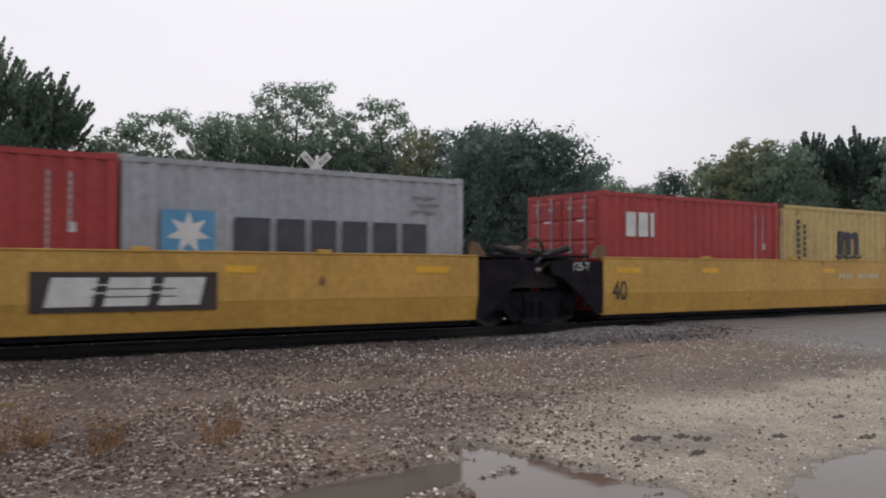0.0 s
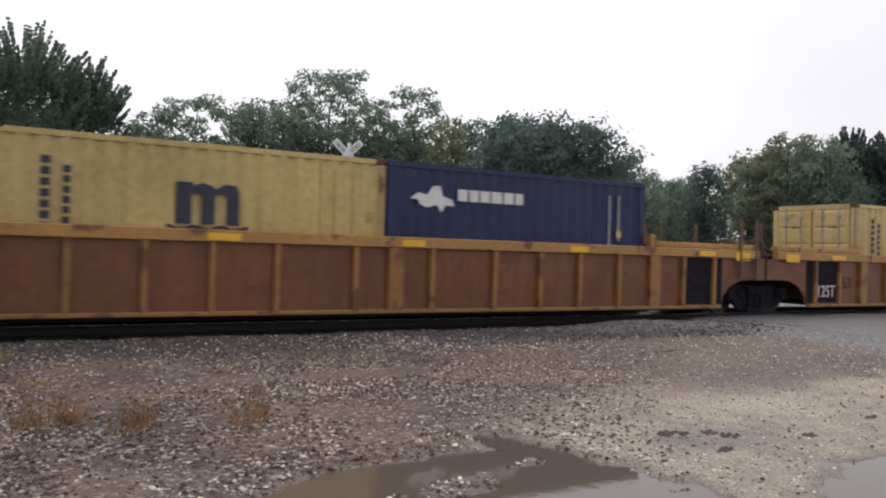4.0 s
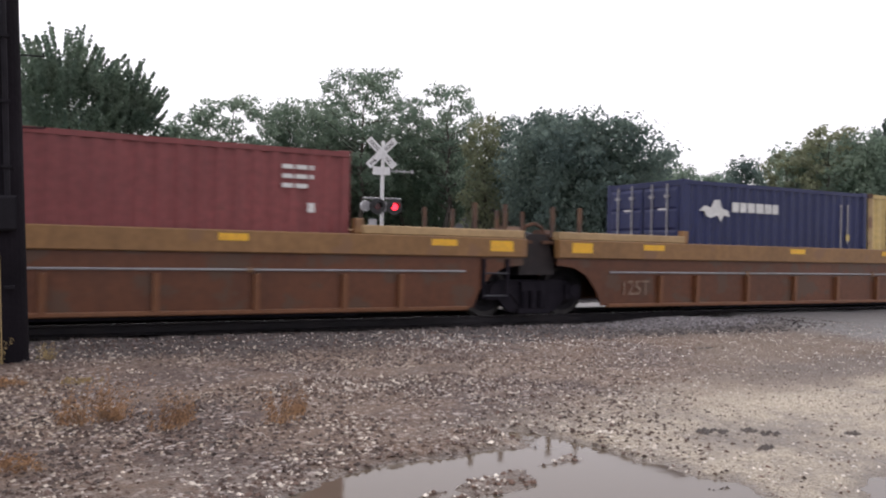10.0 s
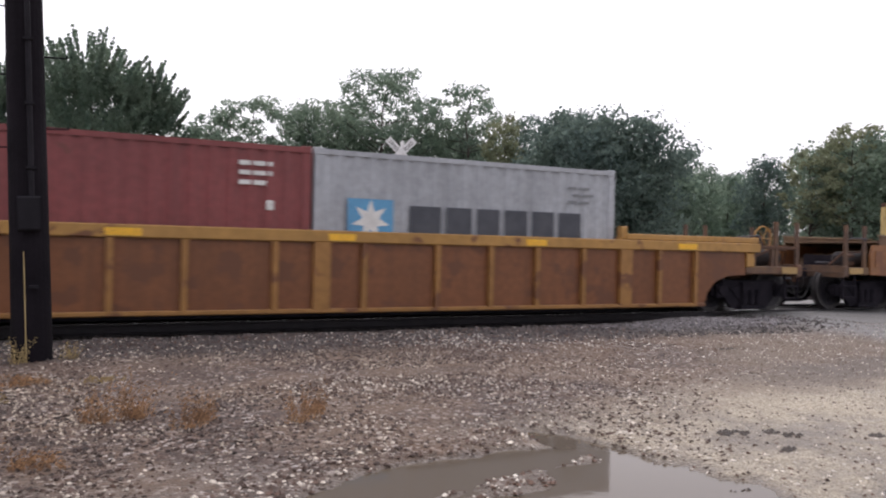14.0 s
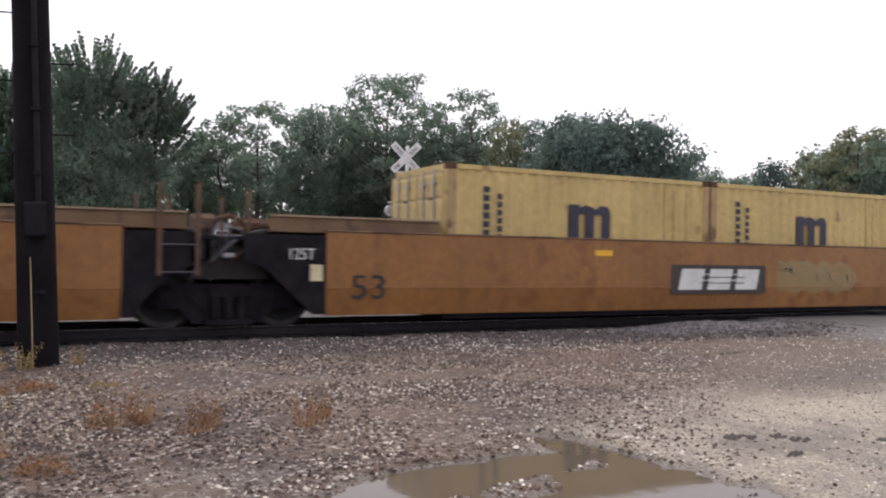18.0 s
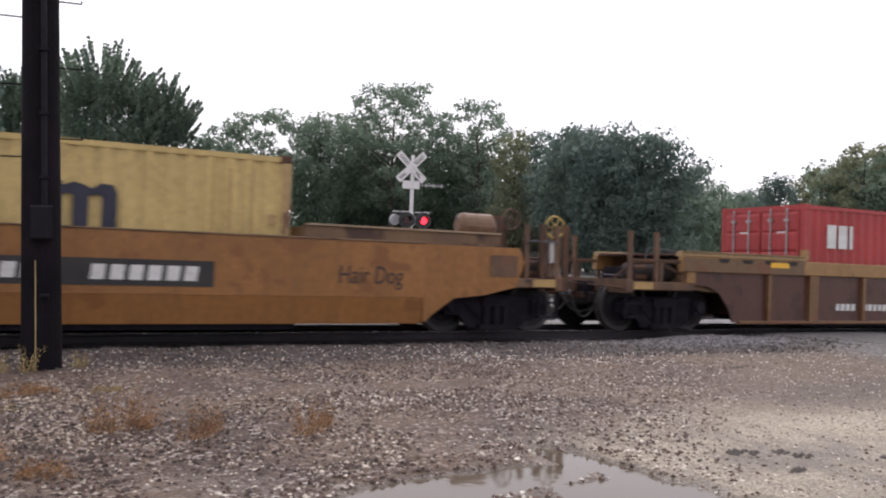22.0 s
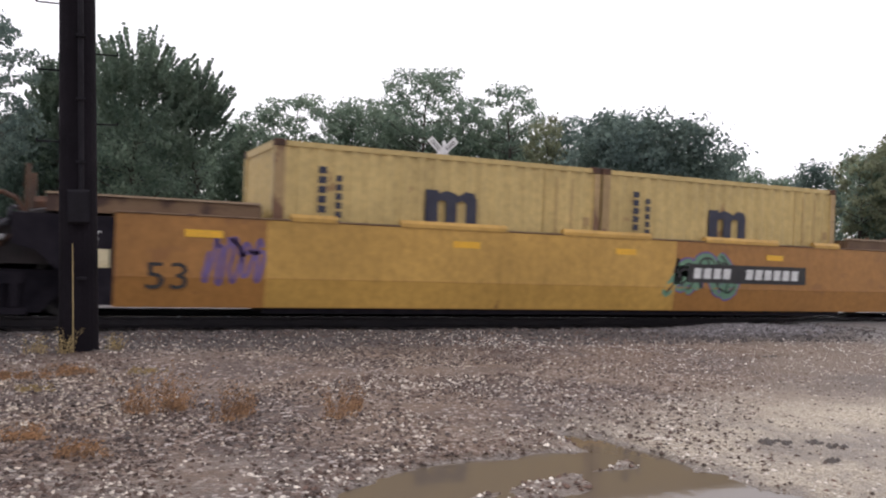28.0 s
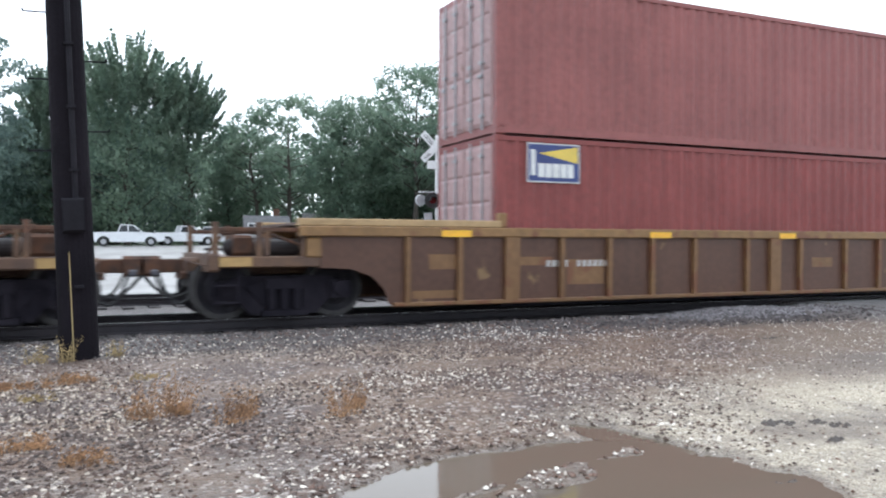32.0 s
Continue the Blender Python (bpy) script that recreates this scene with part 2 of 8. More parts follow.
def ground_height(x, y):
    x, y = np.asarray(x, float), np.asarray(y, float)
    z = 0.055 + 0.05 * smooth(4.5, 7.5, y) + 0.10 * smooth(7.0, 10.5, y) - 0.06 * smooth(11.9, 12.4, y) * (1 - smooth(15.0, 15.6, y))
    z = z + 0.03 * smooth(10.6, 11.6, y) * (1 - smooth(11.8, 12.3, y))
    z = z - 0.08 * smooth(15.2, 16.2, y) * (1 - smooth(21, 24, y))
    z = z + 1.28 * smooth(21.5, 80, y) + 1.2 * smooth(80, 170, y) + 2.0 * smooth(200, 600, y)
    # the road comes up to the rails at the crossing
    road = smooth(12.3, 14.6, x) * smooth(8.0, 11.5, y) * (1 - smooth(16, 19, y))
    z = z * (1 - road) + 0.305 * road
    heap = np.exp(-(((x - 11.6) / 1.5) ** 2 + ((y - 11.55) / 0.55) ** 2))
    z = z + 0.10 * heap
    z = z + bumps(x, y) * (1 + 0.6 * smooth(30, 80, y))
    z = z + (0.010 * value_noise(2.3 * x, 2.9 * y) + 0.008 * value_noise(6.1 * x, 7.3 * y, 3.0) + 0.006 * value_noise(14.0 * x, 16.0 * y, 5.0)) * (1 - smooth(7.5, 10, y))
    dip, bank = 0.0, 0.0
    for shapes in (HOLLOWS, ISLANDS):
        for cx, cy, a, b, turn in shapes:
            c, s = math.cos(turn), math.sin(turn)
            u, v = ((x - cx) * c + (y - cy) * s) / a, (-(x - cx) * s + (y - cy) * c) / b
            k = 1 - smooth(0.6, 1.3, np.sqrt(u * u + v * v) + 5 * bumps(2.3 * x, 2.3 * y) + 0.10 * value_noise(9 * x, 9 * y, 2.0))
            if shapes is HOLLOWS:
                dip = np.maximum(dip, k)
            else:
                bank = np.maximum(bank, k)
    return z - 0.07 * dip * (1 - bank)


def axis(knots):
    out = []
    for a, b, step in knots:
        out += list(np.arange(a, b, step))
    return np.array(out + [knots[-1][1]])


def make_ground():
    xs = axis([(-900, -60, 60), (-60, -8, 3), (-8, -2, 0.25), (-2, 13, 0.07), (13, 24, 0.2), (24, 90, 3), (90, 1200, 60)])
    ys = axis([(-300, -10, 40), (-10, 1.8, 0.8), (1.8, 7.5, 0.055), (7.5, 16, 0.12), (16, 30, 0.5), (30, 180, 3), (180, 1500, 60)])
    gx, gy = np.meshgrid(xs, ys)
    gz = ground_height(gx, gy)
    nx, ny = len(xs), len(ys)
    verts = np.stack([gx.ravel(), gy.ravel(), gz.ravel()], 1)
    idx = np.arange(nx * ny).reshape(ny, nx)
    faces = np.stack([idx[:-1, :-1].ravel(), idx[:-1, 1:].ravel(), idx[1:, 1:].ravel(), idx[1:, :-1].ravel()], 1)
    m = bpy.data.meshes.new("ground")
    m.from_pydata(verts.tolist(), [], faces.tolist())
    m.update()
    for p in m.polygons:
        p.use_smooth = True
    m.materials.append(ground_material())
    ob = new("ground", m)
    return tagged(ob, "wet gravel lot with packed pale grit, mud and ballast", "ground", kind="structure")


def ground_material():
    m = bpy.data.materials.new("wet_gravel")
    m.use_nodes = True
    nt = m.node_tree
    N, Lk = nt.nodes, nt.links
    bsdf = N["Principled BSDF"]
    geo = N.new("ShaderNodeNewGeometry")
    sep = N.new("ShaderNodeSeparateXYZ")
    Lk.new(geo.outputs["Position"], sep.inputs[0])

    def nz(scale, detail=5.0, rough=0.55):
        n = N.new("ShaderNodeTexNoise")
        n.inputs["Scale"].default_value, n.inputs["Detail"].default_value, n.inputs["Roughness"].default_value = scale, detail, rough
        Lk.new(geo.outputs["Position"], n.inputs[0])
        return n.outputs[0]

    def math_(op, a, b=None, clamp=False):
        k = N.new("ShaderNodeMath")
        k.operation, k.use_clamp = op, clamp
        for sock, v in zip(k.inputs, (a, b)):
            if v is None:
                continue
            if isinstance(v, (int, float)):
                sock.default_value = v
            else:
                Lk.new(v, sock)
        return k.outputs[0]

    def span(v, a, b):
        r = N.new("ShaderNodeMapRange")
        r.interpolation_type = "SMOOTHSTEP"
        r.inputs[1].default_value, r.inputs[2].default_value = a, b
        Lk.new(v, r.inputs[0])
        return r.outputs[0]

    def mix(f, a, b, mode="MIX"):
        x = N.new("ShaderNodeMix")
        x.data_type, x.blend_type = "RGBA", mode
        for sock, v in ((x.inputs[0], f), (x.inputs[6], a), (x.inputs[7], b)):
            if isinstance(v, tuple):
                sock.default_value = (*v, 1)
            elif isinstance(v, (int, float)):
                sock.default_value = v
            else:
                Lk.new(v, sock)
        return x.outputs[2]

    X, Y, Z = sep.outputs
    # stones: each cell its own tone
    vor = N.new("ShaderNodeTexVoronoi")
    vor.inputs["Scale"].default_value = 30.0
    Lk.new(geo.outputs["Position"], vor.inputs["Vector"])
    tone = N.new("ShaderNodeSeparateColor")
    Lk.new(vor.outputs["Color"], tone.inputs[0])
    stone = N.new("ShaderNodeValToRGB")
    cr = stone.color_ramp
    cr.elements[0].position, cr.elements[0].color = 0.0, (0.04, 0.03, 0.025, 1)
    cr.elements[1].position, cr.elements[1].color = 1.0, (0.50, 0.46, 0.43, 1)
    for pos, c in ((0.45, (0.072, 0.041, 0.029, 1)), (0.75, (0.125, 0.073, 0.05, 1)), (0.9, (0.36, 0.305, 0.27, 1))):
        e = cr.elements.new(pos)
        e.color = c
    Lk.new(tone.outputs[0], stone.inputs[0])
    vor2 = N.new("ShaderNodeTexVoronoi")
    vor2.inputs["Scale"].default_value = 75.0
    Lk.new(geo.outputs["Position"], vor2.inputs["Vector"])
    tone2 = N.new("ShaderNodeSeparateColor")
    Lk.new(vor2.outputs["Color"], tone2.inputs[0])
    # packed pale grit to the right, brown mud in patches
    grit = mix(span(tone2.outputs[0], 0.0, 1.0), (0.25, 0.21, 0.15), (0.62, 0.545, 0.42))
    brown = mix(span(nz(1.1), 0.42, 0.62), (0.064, 0.038, 0.028), (0.135, 0.085, 0.06))
    stones = mix(span(nz(1.6), 0.38, 0.62), stone.outputs[0], mix(0.7, stone.outputs[0], brown))
    stones = mix(math_("MULTIPLY", span(nz(0.55), 0.42, 0.60), 0.7), stones, mix(0.5, stone.outputs[0], (0.20, 0.128, 0.074)))
    # where the pale grit lies: a band running away to the right, near the viewer
    reach = math_("ADD", math_("SUBTRACT", math_("MULTIPLY", X, 0.62), math_("MULTIPLY", Y, 0.52)), math_("MULTIPLY", math_("SUBTRACT", nz(0.8), 0.5), 2.4))
    pale = math_("MULTIPLY", span(math_("ADD", reach, math_("MULTIPLY", math_("SUBTRACT", nz(9.0), 0.5), 2.2)), -1.1, 1.0), 0.94)
    pale = math_("MULTIPLY", pale, math_("SUBTRACT", 1.0, span(math_("ADD", math_("ADD", Y, math_("MULTIPLY", X, -0.12)), math_("MULTIPLY", nz(1.4), 2.0)), 5.6, 7.6)))
    col = mix(pale, stones, grit)
    # trodden brown dirt between the grit and the crossing
    dirt = mix(span(tone2.outputs[2], 0.0, 1.0), (0.115, 0.082, 0.055), (0.24, 0.185, 0.135))
    far_side = math_("MULTIPLY", span(reach, 0.2, 1.6), span(Y, 5.4, 7.0))
    col = mix(math_("MULTIPLY", far_side, 0.75), col, dirt)
    # a dark wet wheel track that crosses the dirt towards the road
    rut = math_("ABSOLUTE", math_("ADD", math_("SUBTRACT", math_("SUBTRACT", Y, math_("MULTIPLY", X, 0.10)), 5.9), math_("MULTIPLY", math_("SUBTRACT", nz(0.7), 0.5), 2.0)))
    rut = math_("MULTIPLY", math_("SUBTRACT", 1.0, span(rut, 0.25, 0.95)), span(X, 6.6, 9.0))
    col = mix(math_("MULTIPLY", rut, 0.6), col, (0.10, 0.08, 0.07))
    # grey asphalt of the crossing road
    asphalt = mix(span(tone2.outputs[1], 0, 1), (0.13, 0.128, 0.125), (0.2, 0.195, 0.19))
    onroad = math_("MULTIPLY", span(math_("ADD", math_("ADD", X, math_("MULTIPLY", Y, 0.12)), math_("MULTIPLY", nz(0.9), 2.2)), 14.2, 16.2), span(Y, 5.0, 8.5))
    col = mix(onroad, col, asphalt)
    # dark ballast beside and under the track, lowered partly for the train's shade
    ballast = mix(span(tone.outputs[1], 0, 1), (0.032, 0.026, 0.025), (0.10, 0.085, 0.082))
    onbed = math_("MULTIPLY", span(math_("ADD", Y, math_("MULTIPLY", nz(1.3), 1.2)), 10.0, 11.5), math_("SUBTRACT", 1.0, span(Y, 22.5, 24)))
    col = mix(math_("MULTIPLY", onbed, math_("SUBTRACT", 1.0, onroad)), col, ballast)
    # pale gravel yard beyond the tracks, then grass
    yard = mix(span(nz(0.5), 0.35, 0.65), (0.38, 0.37, 0.36), (0.27, 0.26, 0.25))
    col = mix(span(Y, 21.5, 23.5), col, yard)
    grass = mix(span(nz(0.7), 0.35, 0.65), (0.05, 0.085, 0.025), (0.09, 0.12, 0.04))
    col = mix(span(math_("ADD", Y, math_("MULTIPLY", nz(0.1), 20)), 82, 90), col, grass)
    # wet, dark mud close to the water line
    damp = math_("SUBTRACT", 1.0, span(math_("ADD", Z, math_("MULTIPLY", math_("SUBTRACT", nz(7.0), 0.5), 0.03)), 0.03, 0.075))
    damp = math_("MULTIPLY", damp, math_("SUBTRACT", 1.0, span(Y, 6.5, 7.5)))
    col = mix(math_("MULTIPLY", damp, 0.8), col, (0.115, 0.09, 0.07))
    blot = span(nz(2.2, 8.0, 0.65), 0.64, 0.69)
    col = mix(math_("MULTIPLY", math_("MULTIPLY", blot, pale), 0.55), col, (0.085, 0.068, 0.055))
    Lk.new(col, bsdf.inputs["Base Color"])
    rough = math_("SUBTRACT", math_("ADD", 0.52, math_("MULTIPLY", nz(2.0), 0.3)), math_("ADD", math_("MULTIPLY", damp, 0.3), math_("MULTIPLY", onroad, 0.22)))
    Lk.new(rough, bsdf.inputs["Roughness"])
    b1 = N.new("ShaderNodeBump")
    b1.inputs["Strength"].default_value, b1.inputs["Distance"].default_value = 0.8, 0.02
    Lk.new(math_("ADD", math_("MULTIPLY", vor.outputs["Distance"], -1.0), math_("MULTIPLY", vor2.outputs["Distance"], -0.35)), b1.inputs["Height"])
    b2 = N.new("ShaderNodeBump")
    b2.inputs["Strength"].default_value, b2.inputs["Distance"].default_value = 0.3, 0.01
    Lk.new(nz(60.0, 4.0), b2.inputs["Height"])
    Lk.new(b1.outputs[0], b2.inputs["Normal"])
    Lk.new(b2.outputs[0], bsdf.inputs["Normal"])
    return m


make_ground()


def water_material():
    m = bpy.data.materials.new("muddy_water")
    m.use_nodes = True
    nt = m.node_tree
    b = nt.nodes["Principled BSDF"]
    b.inputs["Base Color"].default_value = (0.125, 0.10, 0.075, 1)
    b.inputs["Roughness"].default_value = 0.04
    b.inputs["IOR"].default_value = 1.33
    b.inputs["Specular IOR Level"].default_value = 0.33
    n = nt.nodes.new("ShaderNodeTexNoise")
    n.inputs["Scale"].default_value = 9.0
    g = nt.nodes.new("ShaderNodeNewGeometry")
    nt.links.new(g.outputs["Position"], n.inputs[0])
    bp = nt.nodes.new("ShaderNodeBump")
    bp.inputs["Strength"].default_value, bp.inputs["Distance"].default_value = 0.05, 0.01
    nt.links.new(n.outputs[0], bp.inputs["Height"])
    nt.links.new(bp.outputs[0], b.inputs["Normal"])
    return m


def make_puddle():
    g = Geo()
    g.add([(-1.0, 1.0, WATER_Z), (9.5, 1.0, WATER_Z), (9.5, 6.2, WATER_Z), (-1.0, 6.2, WATER_Z)], [(0, 1, 2, 3)])
    m = g.mesh("puddle")
    m.materials.append(water_material())
    tagged(new("puddle", m), "shallow brown puddle of rain water on gravel", "puddle", kind="structure")


make_puddle()

# ---- loose stones, weeds ----


def scatter(name, label, category, count, seed, place, size, mats, flat=0.6):
    """Many small angular stones as one mesh. place(rng, n) gives x and y."""
    rng = np.random.default_rng(seed)
    x, y = place(rng, count)
    n = len(x)
    z = ground_height(x, y)
    s = size[0] + (size[1] - size[0]) * rng.random(n) ** 2.2
    base = np.array([(1, 0, 0), (0, 1, 0), (-1, 0, 0), (0, -1, 0), (0, 0, 1), (0, 0, -0.6)], float)
    tri = np.array([(0, 1, 4), (1, 2, 4), (2, 3, 4), (3, 0, 4), (1, 0, 5), (2, 1, 5), (3, 2, 5), (0, 3, 5)])
    jit = 0.65 + 0.7 * rng.random((n, 6, 1))
    ang = rng.random(n) * 6.283
    v = base[None] * jit * s[:, None, None]
    v[:, :, 2] *= flat
    v[:, 4, :2] += (rng.random((n, 2)) - 0.5) * s[:, None]
    c, sn = np.cos(ang)[:, None], np.sin(ang)[:, None]
    vx = v[:, :, 0] * c - v[:, :, 1] * sn
    vy = v[:, :, 0] * sn + v[:, :, 1] * c
    v = np.stack([vx + x[:, None], vy + y[:, None], v[:, :, 2] + z[:, None] + 0.15 * s[:, None]], 2)
    f = (tri[None] + 6 * np.arange(n)[:, None, None]).reshape(-1, 3)
    m = bpy.data.meshes.new(name)
    m.from_pydata(v.reshape(-1, 3).tolist(), [], f.tolist())
    m.update()
    m.materials.append(mats)
    return tagged(new(name, m), label, category, kind="stuff")


STONE = material("loose_stone", (0.130, 0.073, 0.049), (0.052, 0.030, 0.022), scale=2.0, rough=0.6, fine=70, coords="Generated", island=0.5)
STONE_PALE = material("pale_stone", (0.82, 0.76, 0.675), (0.47, 0.395, 0.31), scale=2.0, rough=0.55, fine=70, coords="Generated", island=0.3)
# Ballast grey, lowered partly to hold the shade under the cars.
STONE_GREY = material("ballast_stone", (0.095, 0.078, 0.074), (0.042, 0.034, 0.032), scale=2.0, rough=0.65, fine=70, coords="Generated", island=0.9)
MUD = material("wet_mud", (0.06, 0.046, 0.037), (0.085, 0.066, 0.052), scale=6, rough=0.45, bump=0.5)


def lot_places(rng, n):
    y = 2.6 + 9.6 * rng.random(n) ** 0.9
    x = -1.2 + y * -0.05 + rng.random(n) * (2.2 + 1.75 * y) * np.where(rng.random(n) < 0.75, 0.62, 1.0)
    keep = (0.62 * x - 0.52 * y < -1.4 + 2.7 * rng.random(n) ** 1.6) & (ground_height(x, y) > WATER_Z + 0.004)
    keep &= value_noise(0.9 * x + 3, 1.3 * y, 7.0) + 0.5 * value_noise(2.6 * x, 3.1 * y, 8.0) > -0.95 + 1.0 * rng.random(n)
    keep &= y < 10.4 + 2.0 * rng.random(n)
    return x[keep], y[keep]


def pale_lot_places(rng, n):
    """Pale chips lie in drifts, with brown ground between them."""
    x, y = lot_places(rng, n)
    keep = value_noise(0.7 * x + 5, 1.0 * y, 11.0) + 0.6 * value_noise(2.1 * x, 2.6 * y, 12.0) > -0.75 + 1.1 * rng.random(len(x))
    return x[keep], y[keep]


def pale_side_places(rng, n):
    y = 2.4 + 8.0 * rng.random(n)
    x = 1 + rng.random(n) * 14
    keep = (0.62 * x - 0.52 * y > -0.9) & (ground_height(x, y) > WATER_Z + 0.004)
    return x[keep], y[keep]


def bed_places(rng, n):
    return -4 + rng.random(n) * 18, 10.0 + 5.3 * rng.random(n) ** 0.85


scatter("loose_gravel", "loose brown and grey gravel stones on the lot", "gravel", 46000, 3, lot_places, (0.008, 0.027), STONE)
scatter("pale_gravel", "scattered pale limestone chips among the gravel", "gravel", 26000, 4, pale_lot_places, (0.008, 0.024), STONE_PALE)
scatter("grit_stones", "small stones bedded in pale packed grit", "gravel", 9000, 5, pale_side_places, (0.005, 0.020), STONE)
scatter("pale_grit", "pale chips bedded in packed grit", "gravel", 7000, 15, pale_side_places, (0.005, 0.020), STONE_PALE)
scatter("ballast", "grey crushed-stone track ballast", "ballast", 13000, 6, bed_places, (0.018, 0.042), STONE_GREY)


def heap_places(rng, n):
    return 11.3 + 1.1 * rng.normal(size=n), 11.45 + 0.32 * rng.normal(size=n)


STONE_FRESH = material("fresh_ballast_stone", (0.215, 0.20, 0.205), (0.115, 0.105, 0.107), scale=2.0, rough=0.6, fine=70, coords="Generated", island=0.55)
scatter("fresh_ballast", "heap of pale fresh ballast beside the crossing", "ballast", 2600, 8, heap_places, (0.018, 0.045), STONE_FRESH)


def add_mud_clod(g, x, y, w, d, seed):
    """A flat, ragged clod of mud and leaves."""
    rng = random.Random(seed)
    for _ in range(26):
        a, r = rng.random() * 6.28, rng.random() ** 0.6
        px, py = x + math.cos(a) * r * w, y + math.sin(a) * r * d
        s = rng.uniform(0.012, 0.045)
        z = float(ground_height(px, py))
        k = 6
        ring = [(px + s * math.cos(6.28 * i / k + a) * rng.uniform(0.6, 1.3), py + s * math.sin(6.28 * i / k + a) * rng.uniform(0.6, 1.3), z - 0.01) for i in range(k)]
        g.add(ring + [(px, py, z + s * 0.55)], [(i, (i + 1) % k, k) for i in range(k)])


clods = Geo()
for mx, my, mw, md in ((5.20, 4.92, 0.09, 0.05), (5.36, 4.90, 0.07, 0.05), (5.62, 4.84, 0.08, 0.07), (5.68, 4.68, 0.09, 0.08), (6.9, 3.9, 0.12, 0.05), (4.0, 3.72, 0.14, 0.03), (6.3, 4.35, 0.07, 0.04), (5.2, 4.3, 0.06, 0.03), (9.3, 8.8, 0.18, 0.06), (7.6, 4.6, 0.08, 0.03), (14.25, 11.9, 0.12, 0.35), (14.45, 11.2, 0.12, 0.4), (14.6, 10.6, 0.10, 0.3)):
    add_mud_clod(clods, mx, my, mw, md, int(mx * 100))

clod_mesh = clods.mesh("mud_clods")
clod_mesh.materials.append(MUD)
tagged(new("mud_clods", clod_mesh), "dark clumps of wet mud and rotten leaves on pale grit", "mud", kind="stuff")

DRY = material("dry_weed", (0.44, 0.26, 0.135), (0.25, 0.145, 0.08), scale=9, rough=0.8, coords="Generated", island=0.6)
DRY_PALE = material("dry_grass", (0.40, 0.30, 0.14), (0.30, 0.22, 0.10), scale=3, rough=0.8, coords="Generated", island=0.4)


def add_weed(g, x, y, spread, height, seed, blades):
    """Leaning, broken dry stalks with shrivelled leaves."""
    rng = random.Random(seed)
    for _ in range(blades):
        a, r = rng.random() * 6.28, spread * rng.random() ** 0.7
        px, py = x + r * math.cos(a), y + 0.6 * r * math.sin(a)
        h, lean, dirn = height * rng.uniform(0.3, 1.0), rng.uniform(0.05, 0.6), rng.random() * 6.28
        z = float(ground_height(px, py)) - 0.01
        w = rng.uniform(0.0010, 0.0022)
        mx2, my2 = px + 0.5 * lean * h * math.cos(dirn), py + 0.5 * lean * h * math.sin(dirn)
        tx, ty = px + 1.2 * lean * h * math.cos(dirn), py + 1.2 * lean * h * math.sin(dirn)
        g.add([(px - w, py, z), (px + w, py, z), (mx2 + w, my2, z + 0.65 * h), (mx2 - w, my2, z + 0.65 * h), (tx, ty, z + h)], [(0, 1, 2, 3), (3, 2, 4)])
        for _ in range(15):
            q = rng.uniform(0.1, 1.0)
            lx, ly, lz = px + q * (tx - px) + rng.gauss(0, 0.018), py + q * (ty - py) + rng.gauss(0, 0.018), z + q * h + rng.gauss(0, 0.008)
            e = rng.uniform(0.004, 0.012)
            g.add([(lx - e, ly, lz), (lx + e, ly + 0.4 * e, lz + 0.3 * e), (lx + 0.2 * e, ly, lz + 1.4 * e)], [(0, 1, 2)])


weeds, grasses = Geo(), Geo()
for i, (wx, wy, ws, wh) in enumerate(((1.2, 6.58, 0.13, 0.32), (2.04, 6.42, 0.13, 0.34), (0.72, 6.95, 0.16, 0.42), (0.55, 6.9, 0.12, 0.30), (0.0, 8.8, 0.22, 0.10), (-0.4, 8.6, 0.2, 0.08), (2.25, 6.7, 0.08, 0.20),
                                      (0.12, 5.8, 0.14, 0.12), (-0.25, 6.3, 0.16, 0.12), (0.85, 7.0, 0.10, 0.14), (1.35, 6.75, 0.08, 0.20))):
    add_weed(weeds, wx, wy, ws * 1.25, wh, 20 + i, int(14 + 135 * ws))
for i, (wx, wy, ws, wh) in enumerate(((0.0, 9.95, 0.08, 0.34), (0.5, 10.1, 0.12, 0.22), (-0.3, 10.0, 0.12, 0.25), (-0.2, 8.0, 0.2, 0.07), (0.75, 8.8, 0.2, 0.08))):
    add_weed(grasses, wx, wy, ws, wh, 50 + i, 16)
for name, geo_, mat_, words in (("dead_weeds", weeds, DRY, "dead rust-brown weeds in the gravel"), ("dry_grass", grasses, DRY_PALE, "thin straw-coloured grass round the pole")):
    mesh_ = geo_.mesh(name)
    mesh_.materials.append(mat_)
    tagged(new(name, mesh_), words, "weeds", kind="stuff")

# ---- tracks ----
# Sleeper tone deepened and blued to carry shade from the train.
TIE = material("old_tie", (0.024, 0.020, 0.021), (0.042, 0.035, 0.035), scale=6, rough=0.85, bump=0.4)
RAIL_PROFILE = [(-0.075, 0), (0.075, 0), (0.07, 0.015), (0.012, 0.035), (0.012, 0.125), (0.036, 0.135), (0.036, 0.168), (-0.036, 0.168), (-0.036, 0.135), (-0.012, 0.125), (-0.012, 0.035), (-0.07, 0.015)]


